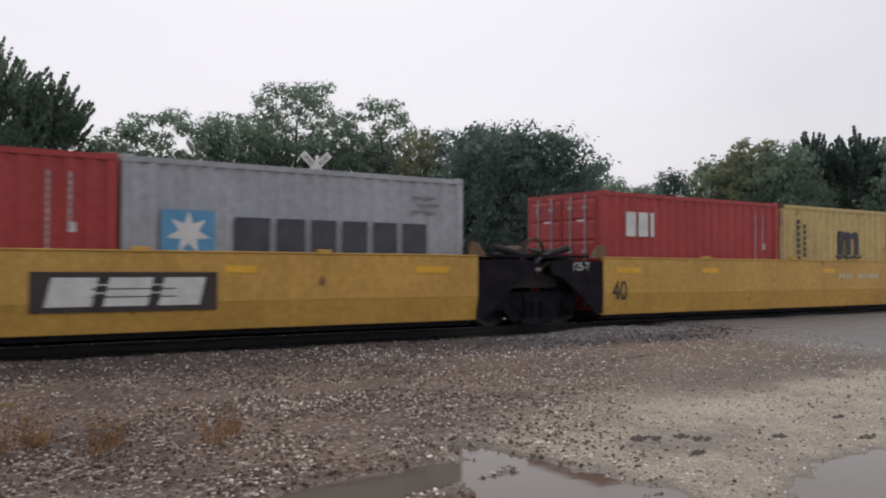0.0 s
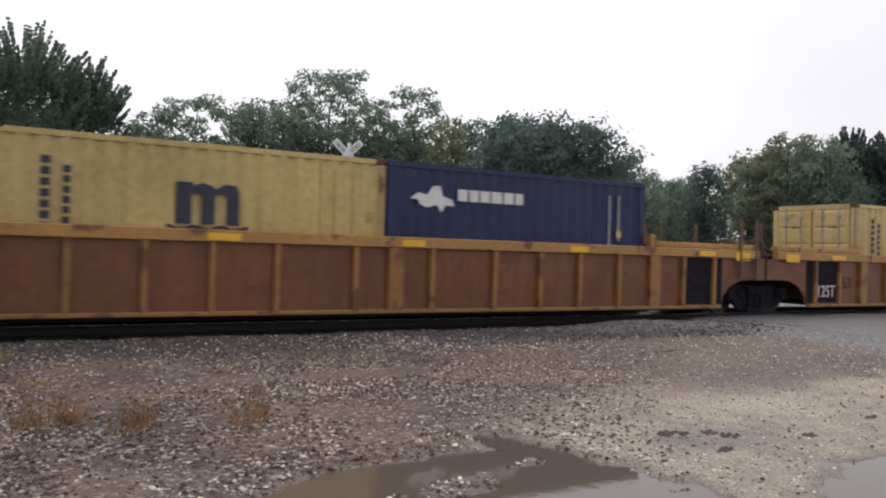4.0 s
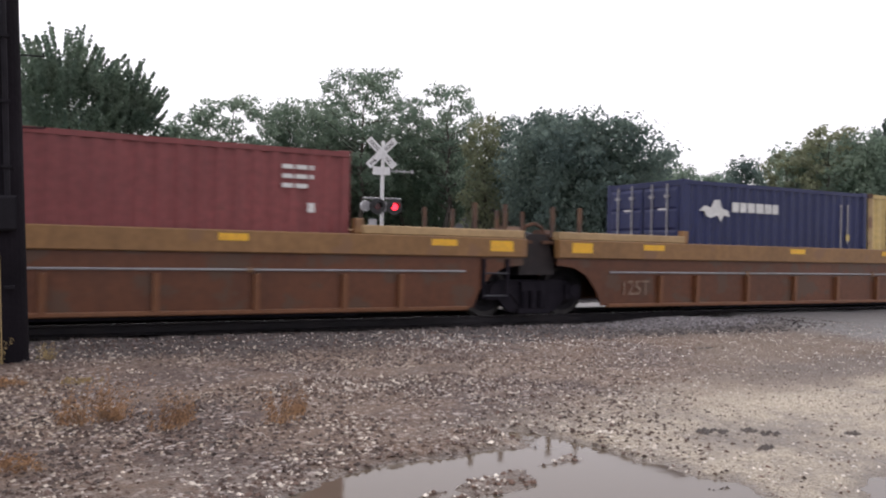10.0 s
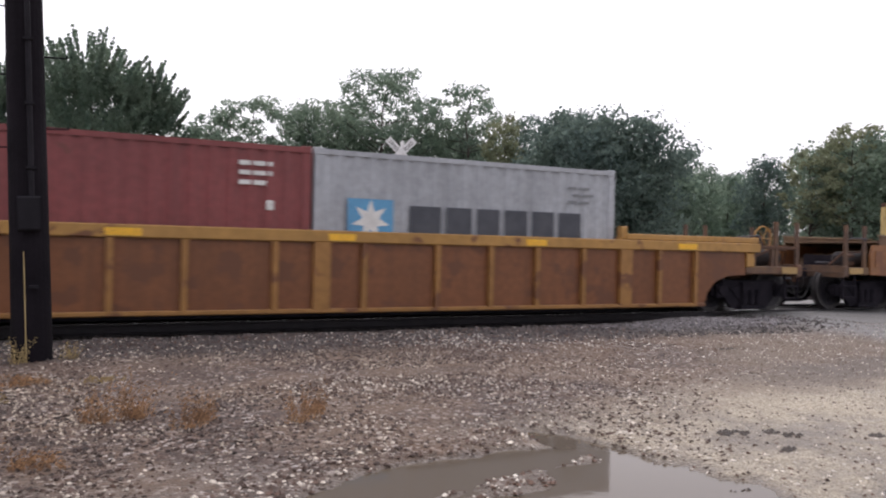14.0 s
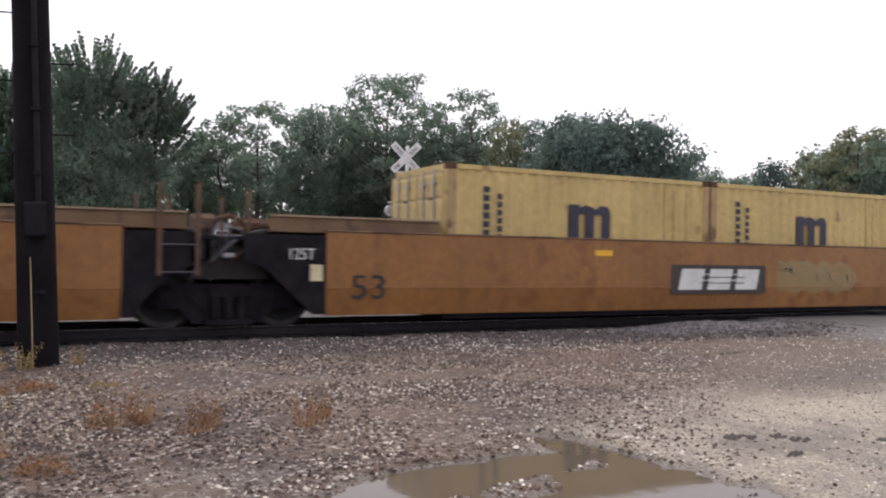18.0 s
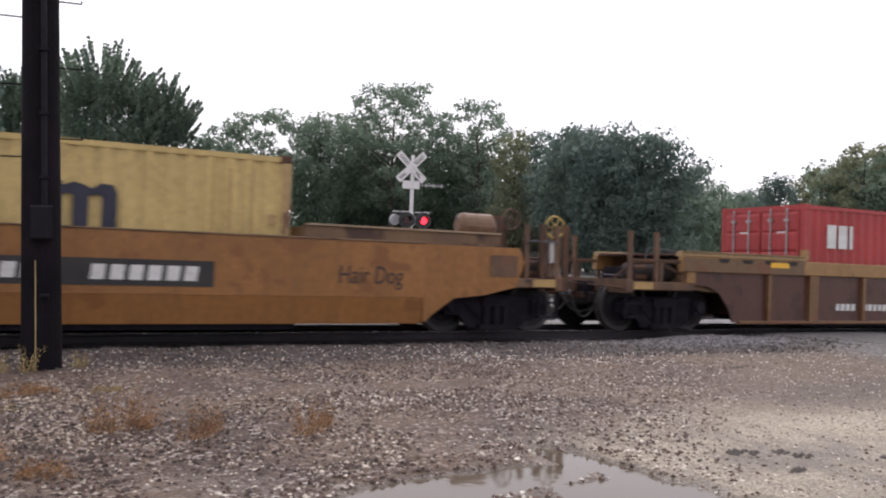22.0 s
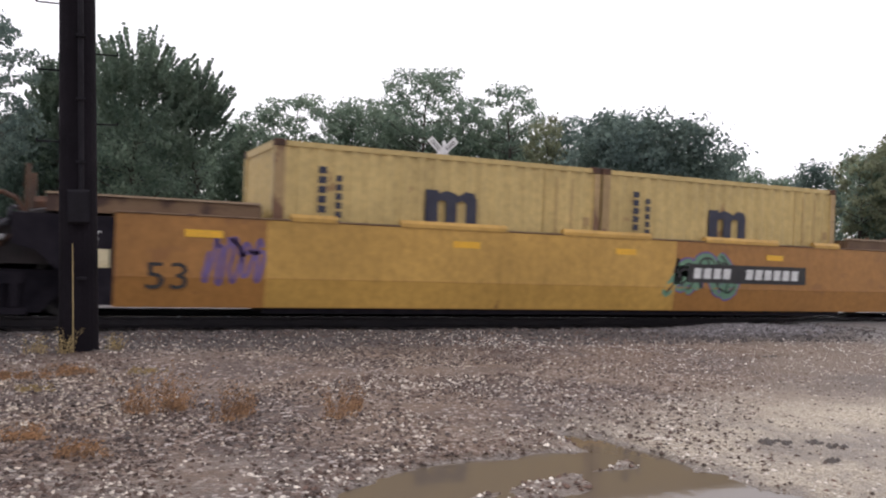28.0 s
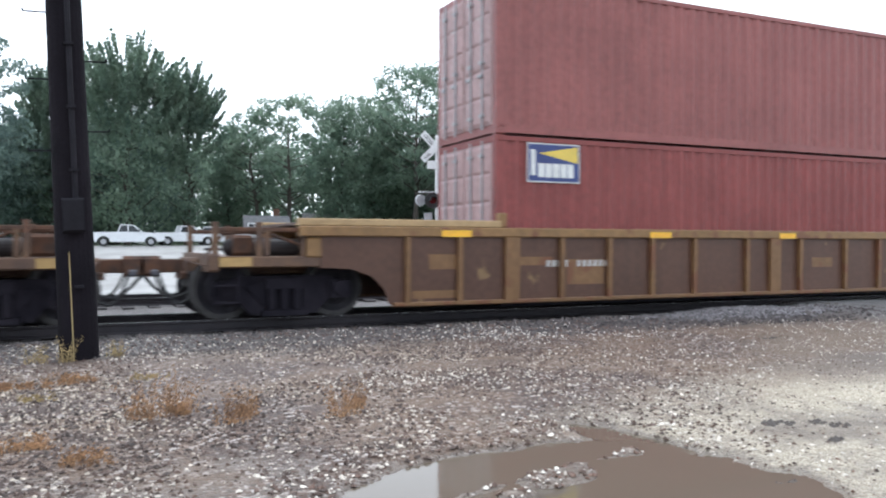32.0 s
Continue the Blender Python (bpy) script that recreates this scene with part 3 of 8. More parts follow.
def make_track(yc, ztop, x0, x1):
    for side in (-1, 1):
        y = yc + side * 0.755
        rail = tagged(new("rail", None), "worn steel rail with a polished head", "rail", "rails", "structure")
        rail.location = (0, y, ztop - 0.17)
        part("rail_body", Geo().prism_x(RAIL_PROFILE, x0, x1), RAIL_STEEL, rail)
        part("rail_head", Geo().box(x0, x1, -0.032, 0.032, 0.168, 0.171), RAIL_TOP, rail, "polished running surface")
    ties = tagged(new("ties", None), "dark creosoted wooden sleepers under the rails", "sleepers", kind="structure")
    mesh = shared(("tie",), lambda: Geo().bevel_box(-0.115, 0.115, -1.3, 1.3, -0.16, 0.0, 0.015))
    n = int((min(x1, 34) - max(x0, -12)) / 0.55)
    for i in range(n):
        part("tie", mesh, TIE, ties, at=(max(x0, -12) + 0.55 * i, yc + 0.03 * math.sin(i * 2.3), ztop - 0.168 + 0.008 * math.sin(i * 1.7)))


make_track(TRACK_Y, RAIL_Z, -260, 420)
make_track(20.0, 0.33, -260, 420)

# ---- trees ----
# Leaf tones lifted and greyed beyond real foliage to stand in for distant haze.
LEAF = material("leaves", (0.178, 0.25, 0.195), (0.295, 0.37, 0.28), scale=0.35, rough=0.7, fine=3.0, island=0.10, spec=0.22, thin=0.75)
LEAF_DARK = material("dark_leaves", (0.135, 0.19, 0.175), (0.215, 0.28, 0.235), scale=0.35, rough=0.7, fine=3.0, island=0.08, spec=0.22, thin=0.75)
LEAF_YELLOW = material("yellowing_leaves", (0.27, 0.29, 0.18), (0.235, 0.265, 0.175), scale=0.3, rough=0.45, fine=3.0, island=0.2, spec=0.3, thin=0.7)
BARK = material("bark", (0.06, 0.05, 0.042), (0.095, 0.082, 0.07), scale=3, rough=0.9, bump=0.5, bump_scale=12)


def leaf_cloud(rng, blobs, cover, size):
    """Leaf quads scattered through ellipsoids, denser towards their skins; blobs: x y z rx ry rz."""
    vs = []
    for bx, by, bz, rx, ry, rz in blobs:
        n = max(9, int(cover * (rx * ry + rx * rz + ry * rz) / (size * size)))
        d = rng.normal(size=(n, 3))
        d /= np.linalg.norm(d, axis=1)[:, None]
        r = 1.0 - 0.6 * rng.random(n) ** 2.2
        r *= 1 + 0.2 * np.sin(4 * d[:, 0] + 3.1 * bx) * np.sin(4 * d[:, 2] + 2.2 * by) + 0.16 * rng.normal(size=n)
        c = d * r[:, None] * np.array([rx, ry, rz]) + np.array([bx, by, bz])
        # leaves face outwards and to the sky
        face = d + np.array([0.0, 0.0, 0.25]) + 0.55 * rng.normal(size=(n, 3))
        a = np.cross(face, rng.normal(size=(n, 3)))
        a /= np.linalg.norm(a, axis=1)[:, None]
        b = np.cross(a, face)
        b /= np.linalg.norm(b, axis=1)[:, None]
        s = (size * (0.5 + rng.random(n)))[:, None]
        q = np.stack([c - a * s, c + b * s * 0.55, c + a * s, c - b * s * 0.55], 1)
        vs.append(q.reshape(-1, 3))
    v = np.concatenate(vs)
    return v, np.arange(len(v)).reshape(-1, 4)


def make_tree(x, y, height, width, seed, mat, style, label):
    """A trunk, forking limbs and a crown of leaf clumps round the limb ends."""
    rng = np.random.default_rng(seed)
    z0 = float(ground_height(x, y)) - 0.1
    tree = thing("tree", label, "tree", "trees beyond the tracks", at=(x, y, z0))
    g = Geo()
    r0 = 0.013 * height + 0.08
    bare = {"airy": 0.32, "round": 0.14, "spiky": 0.12}[style]
    top = height * 0.86
    pts = [Vector((0, 0, 0))]
    for i in range(1, 7):
        pts.append(Vector((rng.normal() * 0.012 * height, rng.normal() * 0.012 * height, top * i / 6)))
    for i in range(6):
        g.tube(pts[i], pts[i + 1], r0 * (1 - i / 6.6), r0 * (1 - (i + 1) / 6.6), 7)

    def trunk_at(z):
        k = max(0.0, min(5.999, z / top * 6))
        return pts[int(k)].lerp(pts[int(k) + 1], k - int(k))

    limbs, blobs = Geo(), []
    n = {"airy": 46, "round": 50, "spiky": 44}[style]
    for i in range(n):
        k = (i + 0.5) / n
        h = bare + ((0.955 if style != "spiky" else 0.80) - bare) * k
        # crown outline: broad in the middle, domed above; upright and tapering for the spiky kind
        u = (k - 0.5) / 0.56
        rim = math.sqrt(max(0.02, 1 - u * u)) if style != "spiky" else min(1.0, 0.6 + 2.0 * k) * (1.0 - 0.50 * max(0.0, k - 0.45) / 0.55)
        b = width * {"airy": 0.10, "round": 0.15, "spiky": 0.13}[style] * rng.uniform(0.75, 1.3)
        reach = max(0.0, 0.5 * width * rim - b * 0.5) * (rng.random() ** 0.4 if style != "airy" else 0.3 + 0.7 * rng.random() ** 0.5)
        a = i * 2.39996 + 0.5 * rng.random()
        e = Vector((math.cos(a) * reach, math.sin(a) * reach, h * height - b * 0.45))
        s = trunk_at(e.z - (0.12 + 0.25 * rng.random()) * (reach + 0.15 * height))
        mid = s.lerp(e, 0.55) + Vector((0, 0, -0.05 * (e - s).length))
        limbs.tube(s, mid, r0 * 0.30 * (1.15 - k), r0 * 0.17 * (1.15 - k), 5)
        limbs.tube(mid, e, r0 * 0.17 * (1.15 - k), r0 * 0.05, 4)
        blobs.append((e.x, e.y, e.z, b, b, b * (0.75 if style != "airy" else 0.62)))
        for _ in range(4 if style != "spiky" else 2):
            o = Vector(rng.normal(size=3))
            o *= b * 0.75 / max(1.0, o.length / 1.25)
            tip = e + Vector((o.x, o.y, o.z * 0.6))
            tip.z = min(tip.z, height - b * 0.4)
            if style == "airy":
                limbs.tube(mid.lerp(e, 0.6), tip, r0 * 0.06, r0 * 0.025, 4)
            bb = b * rng.uniform(0.3, 0.55)
            blobs.append((tip.x, tip.y, tip.z, bb, bb, bb * 0.8))
    if style == "spiky":
        for i in range(120):
            # feathery plumes that reach up and out past the crown
            a, q = rng.random() * 6.28, rng.random() ** 0.45
            start = Vector((math.cos(a) * width * 0.36 * q, math.sin(a) * width * 0.36 * q, height * (0.80 - 0.34 * q ** 2 * rng.random() - 0.06 * q)))
            way = Vector((math.cos(a) * (0.15 + 0.75 * q), math.sin(a) * (0.15 + 0.75 * q), 1.15 - 0.55 * q * rng.random())).normalized()
            long = height * rng.uniform(0.11, 0.19) * (1.1 - 0.35 * q)
            long = min(long, (height - start.z) / max(0.2, way.z))
            limbs.tube(start - way * 0.5, start + way * long * 0.8, r0 * 0.07, r0 * 0.02, 4)
            for j in range(14):
                k = j / 13
                w = 0.032 * width * (1.0 - 0.95 * k) + 0.06
                p = start + way * long * k + Vector((0, 0, 0.35 * k * k))
                blobs.append((p.x, p.y, p.z, w, w, w * 1.1))
    if style != "airy":
        for j in range(8):
            q = 0.2 + 0.08 * j
            blobs.append((rng.normal() * width * 0.06, rng.normal() * width * 0.06, height * q, width * 0.27, width * 0.27, height * 0.08))
    part("trunk", g, BARK, tree)
    part("branchwork", limbs, BARK, tree, "forking bare limbs")["kind"] = "stuff"
    v, f = leaf_cloud(rng, blobs, {"airy": 0.9, "round": 0.72, "spiky": 0.8}[style], 0.185)
    v[:, 2] = np.maximum(v[:, 2], 0.4)
    m = bpy.data.meshes.new("crown")
    m.from_pydata(v.tolist(), [], f.tolist())
    m.update()
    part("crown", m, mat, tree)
    return tree


def polar(az, d):
    return d * math.sin(radians(az)), d * math.cos(radians(az))


def rise(el, d, az):
    """The height of a tree whose tip stands at that elevation from the viewer's eye."""
    x, y = polar(az, d)
    return EYE[2] + d * math.tan(radians(el)) - float(ground_height(x, y)) + 0.1


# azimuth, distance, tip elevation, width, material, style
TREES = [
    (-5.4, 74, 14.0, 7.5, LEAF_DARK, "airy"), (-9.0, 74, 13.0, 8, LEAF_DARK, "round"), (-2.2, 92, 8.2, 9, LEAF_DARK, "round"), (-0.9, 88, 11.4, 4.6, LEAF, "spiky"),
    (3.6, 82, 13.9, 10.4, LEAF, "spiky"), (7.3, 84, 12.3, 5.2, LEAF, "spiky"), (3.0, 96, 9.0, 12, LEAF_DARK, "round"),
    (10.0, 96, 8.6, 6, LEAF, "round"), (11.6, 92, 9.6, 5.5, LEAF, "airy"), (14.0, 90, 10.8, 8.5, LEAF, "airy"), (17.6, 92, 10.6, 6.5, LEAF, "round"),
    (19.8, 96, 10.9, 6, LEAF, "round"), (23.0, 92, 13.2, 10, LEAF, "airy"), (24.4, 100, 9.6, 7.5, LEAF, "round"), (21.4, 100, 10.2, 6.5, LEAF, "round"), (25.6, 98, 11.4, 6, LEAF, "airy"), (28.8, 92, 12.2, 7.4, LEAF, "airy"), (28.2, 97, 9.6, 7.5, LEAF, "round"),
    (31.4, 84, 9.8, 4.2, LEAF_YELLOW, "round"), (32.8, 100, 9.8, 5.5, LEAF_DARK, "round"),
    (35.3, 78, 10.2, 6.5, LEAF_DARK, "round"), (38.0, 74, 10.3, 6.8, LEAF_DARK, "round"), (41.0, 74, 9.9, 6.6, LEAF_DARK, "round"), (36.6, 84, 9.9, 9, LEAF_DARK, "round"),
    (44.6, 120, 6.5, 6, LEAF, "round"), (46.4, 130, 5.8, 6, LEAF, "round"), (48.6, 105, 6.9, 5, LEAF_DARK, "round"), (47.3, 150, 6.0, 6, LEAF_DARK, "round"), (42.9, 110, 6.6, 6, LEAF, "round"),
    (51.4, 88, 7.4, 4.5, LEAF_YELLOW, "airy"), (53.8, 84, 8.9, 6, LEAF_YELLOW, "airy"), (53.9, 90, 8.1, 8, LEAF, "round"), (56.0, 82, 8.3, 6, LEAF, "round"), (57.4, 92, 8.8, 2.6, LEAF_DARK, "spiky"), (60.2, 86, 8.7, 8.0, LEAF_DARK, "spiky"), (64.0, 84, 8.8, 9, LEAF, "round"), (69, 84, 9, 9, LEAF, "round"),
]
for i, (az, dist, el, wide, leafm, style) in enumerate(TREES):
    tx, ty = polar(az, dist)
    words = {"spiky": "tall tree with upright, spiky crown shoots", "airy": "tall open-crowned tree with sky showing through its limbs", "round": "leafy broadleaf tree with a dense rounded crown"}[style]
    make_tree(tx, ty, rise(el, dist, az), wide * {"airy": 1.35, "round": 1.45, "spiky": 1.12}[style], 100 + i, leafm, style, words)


def make_far_woods():
    rng = np.random.default_rng(9)
    blobs = []
    for az in np.arange(-14, 78, 0.8):
        low = 43.2 < az < 50.5
        d = 106 + 8 * rng.random() + (50 if low else 0)
        x, y = polar(az, d)
        z = float(ground_height(x, y))
        h = EYE[2] + d * math.tan(radians((4.2 if low else 6.2) + 1.3 * rng.random())) - z
        for k in range(7):
            blobs.append((x + rng.normal() * 1.2, y + rng.normal() * 1.5, z + h * (0.05 + 0.14 * k), 2.3, 2.1, 0.13 * h))
    v, f = leaf_cloud(rng, blobs, 1.3, 0.32)
    m = bpy.data.meshes.new("undergrowth")
    m.from_pydata(v.tolist(), [], f.tolist())
    m.update()
    # The paler leaf tone puts haze into the low growth beneath the crowns.
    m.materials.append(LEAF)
    tagged(new("undergrowth", m), "dense green undergrowth and far woods behind the yard", "woods", kind="stuff")


make_far_woods()

# ---- utility pole ----
POLE_WOOD = material("creosoted_pole", (0.0075, 0.0062, 0.0085), (0.0125, 0.0102, 0.0135), scale=2.0, spec=0.12, rough=0.9, streak=(0.004, 0.0035, 0.0045), streak_amt=0.6, bump=0.6, bump_scale=18)
GALV = material("weathered_grey_metal", (0.10, 0.10, 0.115), (0.065, 0.065, 0.075), scale=4, rough=0.6, metal=0.3)
CONDUIT = material("tarred_conduit", (0.015, 0.0135, 0.018), (0.010, 0.009, 0.012), scale=4, rough=0.75, spec=0.2)


def make_pole():
    base = Vector((0.135, 10.2, 0.12))
    axis_v = Vector((-0.0405, 0.0, 1.0)).normalized()
    pole = thing("utility_pole", "dark creosoted wooden utility pole leaning slightly, with conduit and box", "utility pole", at=tuple(base))
    pole.rotation_mode = "QUATERNION"
    pole.rotation_quaternion = Vector((0, 0, 1)).rotation_difference(axis_v)
    g = Geo()
    g.tube((0, 0, -0.3), (0, 0, 9.6), 0.212, 0.16, 24)
    part("shaft", g, POLE_WOOD, pole, "cracked dark timber shaft")
    part("conduit", Geo().tube((0.03, -0.215, 1.75), (0.03, -0.2, 9.0), 0.03, 0.03, 8), CONDUIT, pole, "dark conduit pipe")
    part("ground_wire", Geo().tube((-0.06, -0.215, 0.0), (-0.06, -0.19, 1.3), 0.007, 0.007, 5), DRY_PALE, pole, "pale ground wire")
    part("junction_box", Geo().bevel_box(-0.115, 0.115, -0.31, -0.2, 1.52, 1.9, 0.015), CONDUIT, pole, "small dark grey junction box")
    part("box_cover", Geo().bevel_box(-0.10, 0.10, -0.325, -0.31, 1.54, 1.88, 0.006), CONDUIT, pole)
    for z in (2.45, 3.25, 4.0, 4.75, 5.4):
        for sx in (-1, 1):
            zz = z + (0.22 if sx > 0 else 0)
            part("step_bolt", Geo().tube((sx * 0.17, 0, zz), (sx * 0.42, 0, zz - 0.0), 0.009, 0.009, 6).tube((sx * 0.42, 0, zz), (sx * 0.42, 0, zz + 0.035), 0.009, 0.009, 6), STEEL_DARK, pole)
    for z in (0.9, 2.2, 2.9, 3.6):
        part("strap", Geo().box(-0.02, 0.08, -0.262, -0.2, z, z + 0.03), CONDUIT, pole)


make_pole()

# ---- crossing signal ----
SIGN_WHITE = material("sign_white", (0.78, 0.78, 0.77), (0.68, 0.68, 0.67), scale=5, rough=0.45)
SIGNAL_BLACK = material("signal_black", (0.015, 0.015, 0.016), (0.03, 0.03, 0.03), scale=4, rough=0.5)
ALUMINIUM = material("dull_aluminium", (0.42, 0.42, 0.43), (0.32, 0.32, 0.33), scale=4, rough=0.5, metal=0.35)


def glow(name, c, strength):
    m = bpy.data.materials.new(name)
    m.use_nodes = True
    b = m.node_tree.nodes["Principled BSDF"]
    b.inputs["Base Color"].default_value = (*c, 1)
    b.inputs["Emission Color"].default_value = (*c, 1)
    b.inputs["Emission Strength"].default_value = strength
    return m


RED_LIT = glow("lit_red_lens", (1.0, 0.03, 0.05), 3.5)
RED_DIM = material("dark_red_lens", (0.12, 0.01, 0.012), (0.09, 0.01, 0.01), scale=5, rough=0.2)


def make_signal():
    x, y = 10.75, 23.85
    z0 = float(ground_height(x, y))
    s = thing("crossing_signal", "white railway crossing mast with crossbuck and red flashing lamps", "crossing signal", at=(x, y, z0))
    s.rotation_euler = (0, 0, radians(-12))
    part("mast", Geo().tube((0, 0, 0), (0, 0, 4.75), 0.065, 0.06, 14), SIGN_WHITE, s)
    part("mast_base", Geo().bevel_box(-0.25, 0.25, -0.25, 0.25, 0, 0.9, 0.03), ALUMINIUM, s)
    part("mast_cap", Geo().tube((0, 0, 4.75), (0, 0, 4.82), 0.075, 0.03, 12), SIGN_WHITE, s)
    for k, a in enumerate((45, -45)):
        yy = -0.09 - 0.02 * k
        blade = part("crossbuck_blade", Geo().bevel_box(-0.61, 0.61, -0.006, 0.006, -0.115, 0.115, 0.004), SIGN_WHITE, s, "white crossbuck blade with black letters")
        blade.location = (-0.06, yy, 4.42)
        blade.rotation_euler = (0, radians(a), 0)
        words = ("RAIL", "ROAD") if k else ("CROSS", "ING")
        for w, off in zip(words, (-0.53, 0.15)):
            if k == 0 and off > 0:
                off = 0.2
            text_part("lettering", w, 0.12, BLACK, blade, (off, -0.009, -0.06), "black letters", wide=0.78)
    part("tracks_sign", Geo().bevel_box(-0.34, 0.22, -0.105, -0.093, 3.72, 3.98, 0.004), SIGN_WHITE, s, "small white plate under the crossbuck")
    part("lamp_arm", Geo().tube((-0.62, -0.02, 2.98), (0.62, -0.02, 2.98), 0.025, 0.025, 8), ALUMINIUM, s)
    for lx, lit in ((-0.17, False), (0.38, True)):
        disc = part("lamp_background", Geo().tube((lx, -0.14, 2.72), (lx, -0.155, 2.72), 0.255, 0.255, 24), SIGNAL_BLACK, s, "round black lamp background")
        part("lens", Geo().tube((lx, -0.155, 2.72), (lx, -0.18, 2.72), 0.11, 0.10, 20), RED_LIT if lit else RED_DIM, disc, "red lamp lens, lit" if lit else "red lamp lens, dark")
        hood = Geo()
        for i in range(9):
            a0, a1 = math.pi * (i / 9 * 1.1 - 0.05), math.pi * ((i + 1) / 9 * 1.1 - 0.05)
            p0, p1 = (lx + 0.125 * math.cos(a0), 2.72 + 0.125 * math.sin(a0)), (lx + 0.125 * math.cos(a1), 2.72 + 0.125 * math.sin(a1))
            hood.add([(p0[0], -0.15, p0[1]), (p1[0], -0.15, p1[1]), (p1[0], -0.4, p1[1]), (p0[0], -0.4, p0[1])], [(0, 1, 2, 3)])
        part("hood", hood, SIGNAL_BLACK, disc)
        part("lamp_housing", Geo().tube((lx, 0.02, 2.72), (lx, -0.14, 2.72), 0.13, 0.15, 16), SIGNAL_BLACK, disc)
    for lx in (-0.48, 0.1):
        part("rear_lamp", Geo().tube((lx, 0.08, 2.74), (lx, 0.3, 2.74), 0.16, 0.18, 16), ALUMINIUM, s, "grey back of a lamp facing the other way")
    part("bell_arm", Geo().tube((0.05, 0, 3.86), (1.0, 0.0, 3.86), 0.022, 0.022, 8), ALUMINIUM, s, "side arm")
    for bx in (0.45, 0.72, 0.98):
        part("arm_clamp", Geo().box(bx - 0.03, bx + 0.03, -0.04, 0.04, 3.82, 3.92), ALUMINIUM, s)
    part("control_box", Geo().bevel_box(-0.42, -0.18, -0.12, 0.02, 2.02, 2.32, 0.01), ALUMINIUM, s)


make_signal()

# ---- yard beyond the tracks: pickups, cars, houses ----
CAR_WHITE = material("white_car_paint", (0.72, 0.73, 0.74), (0.66, 0.67, 0.68), scale=2, rough=0.25)
CAR_GREY = material("silver_car_paint", (0.35, 0.36, 0.38), (0.3, 0.3, 0.32), scale=2, rough=0.25)
GLASS = material("dark_car_glass", (0.02, 0.024, 0.028), (0.03, 0.034, 0.04), scale=2, rough=0.08)
TYRE = material("tyre_rubber", (0.015, 0.015, 0.015), (0.025, 0.025, 0.025), scale=6, rough=0.85)
RED_LAMP = material("tail_lamp_red", (0.35, 0.02, 0.02), (0.25, 0.02, 0.02), scale=6, rough=0.2)


def make_vehicle(name, label, x, y, rz, mat, pickup=True, cab_from=-0.2):
    z0 = float(ground_height(x, y))
    v = thing(name, label, "pickup" if pickup else "car", "vehicles in the yard", at=(x, y, z0))
    v.rotation_euler = (0, 0, radians(rz))
    w = 0.92
    arch = lambda cx: [(cx + 0.48 * math.cos(math.pi * k / 8), 0.36 + 0.46 * math.sin(math.pi * k / 8)) for k in range(9)]
    low = [(-2.75, 0.45)] + [(p[0], p[1]) for p in reversed(arch(-1.75))] + [(p[0], p[1]) for p in reversed(arch(1.75))] + [(2.75, 0.45)]
    up = [(2.8, 0.85), (2.7, 1.02), (1.45, 1.12), (1.2, 1.14), (-0.9 if pickup else -2.3, 1.14), (-2.75, 1.12 if pickup else 1.0)]
    part("body", Geo().prism_y(low + up, -w, w), mat, v)
    back = -0.75 if pickup else -1.9
    part("cab", Geo().prism_y([(1.2, 1.13), (0.45, 1.72), (back + 0.25, 1.75), (back, 1.13)], -0.84, 0.84), mat, v)
    for sy in (-1, 1):
        yy = sy * 0.85
        part("side_window", Geo().prism_y([(0.98, 1.17), (0.4, 1.64), (back + 0.3, 1.66), (back + 0.12, 1.17)], yy - 0.006, yy + 0.006), GLASS, v, "dark side window")
        part("window_pillar", Geo().box(0.02, 0.10, yy - 0.01, yy + 0.01, 1.15, 1.68), mat, v)
        part("mirror", Geo().bevel_box(0.8, 0.9, sy * 0.98 - 0.08, sy * 0.98 + 0.08, 1.15, 1.35, 0.02), SIGNAL_BLACK, v)
    part("windscreen", Geo().add([(1.19, -0.76, 1.16), (1.19, 0.76, 1.16), (0.5, 0.7, 1.70), (0.5, -0.7, 1.70)], [(0, 1, 2, 3)]), GLASS, v)
    for cx in (-1.75, 1.75):
        for sy in (-1, 1):
            wheel = part("wheel", Geo().tube((cx, sy * 0.68, 0.37), (cx, sy * 0.93, 0.37), 0.37, 0.36, 20), TYRE, v)
            part("rim", Geo().tube((cx, sy * 0.925, 0.37), (cx, sy * 0.94, 0.37), 0.22, 0.2, 14), ALUMINIUM, wheel, "silver wheel rim")
    part("front_bumper", Geo().bevel_box(2.72, 2.9, -0.9, 0.9, 0.45, 0.68, 0.04), ALUMINIUM, v)
    part("rear_bumper", Geo().bevel_box(-2.9, -2.74, -0.9, 0.9, 0.45, 0.65, 0.04), ALUMINIUM, v)
    for sy in (-0.75, 0.75):
        part("headlight", Geo().box(2.74, 2.82, sy - 0.14, sy + 0.14, 0.78, 0.95), ALUMINIUM, v)
        part("tail_light", Geo().box(-2.8, -2.74, sy - 0.09, sy + 0.09, 0.78, 1.05), RED_LAMP, v)
    if pickup:
        part("bed", Geo().box(-2.62, -0.95, -0.75, 0.75, 1.142, 1.146), SIGNAL_BLACK, v, "dark pickup bed")
    return v


px, py = polar(3.6, 70)
make_vehicle("pickup_truck", "white extended-cab pickup parked in the gravel yard", px, py, -4, CAR_WHITE)
px, py = polar(7.2, 76)
make_vehicle("pickup_truck", "white pickup with a dark bed parked by the trees", px, py, 8, CAR_WHITE)
px, py = polar(9.6, 80)
make_vehicle("parked_car", "white car parked at the edge of the yard", px, py, -12, CAR_WHITE, False)
px, py = polar(47.4, 62)
make_vehicle("parked_van", "white vehicle beside the crossing road", px, py, 20, CAR_WHITE, False)
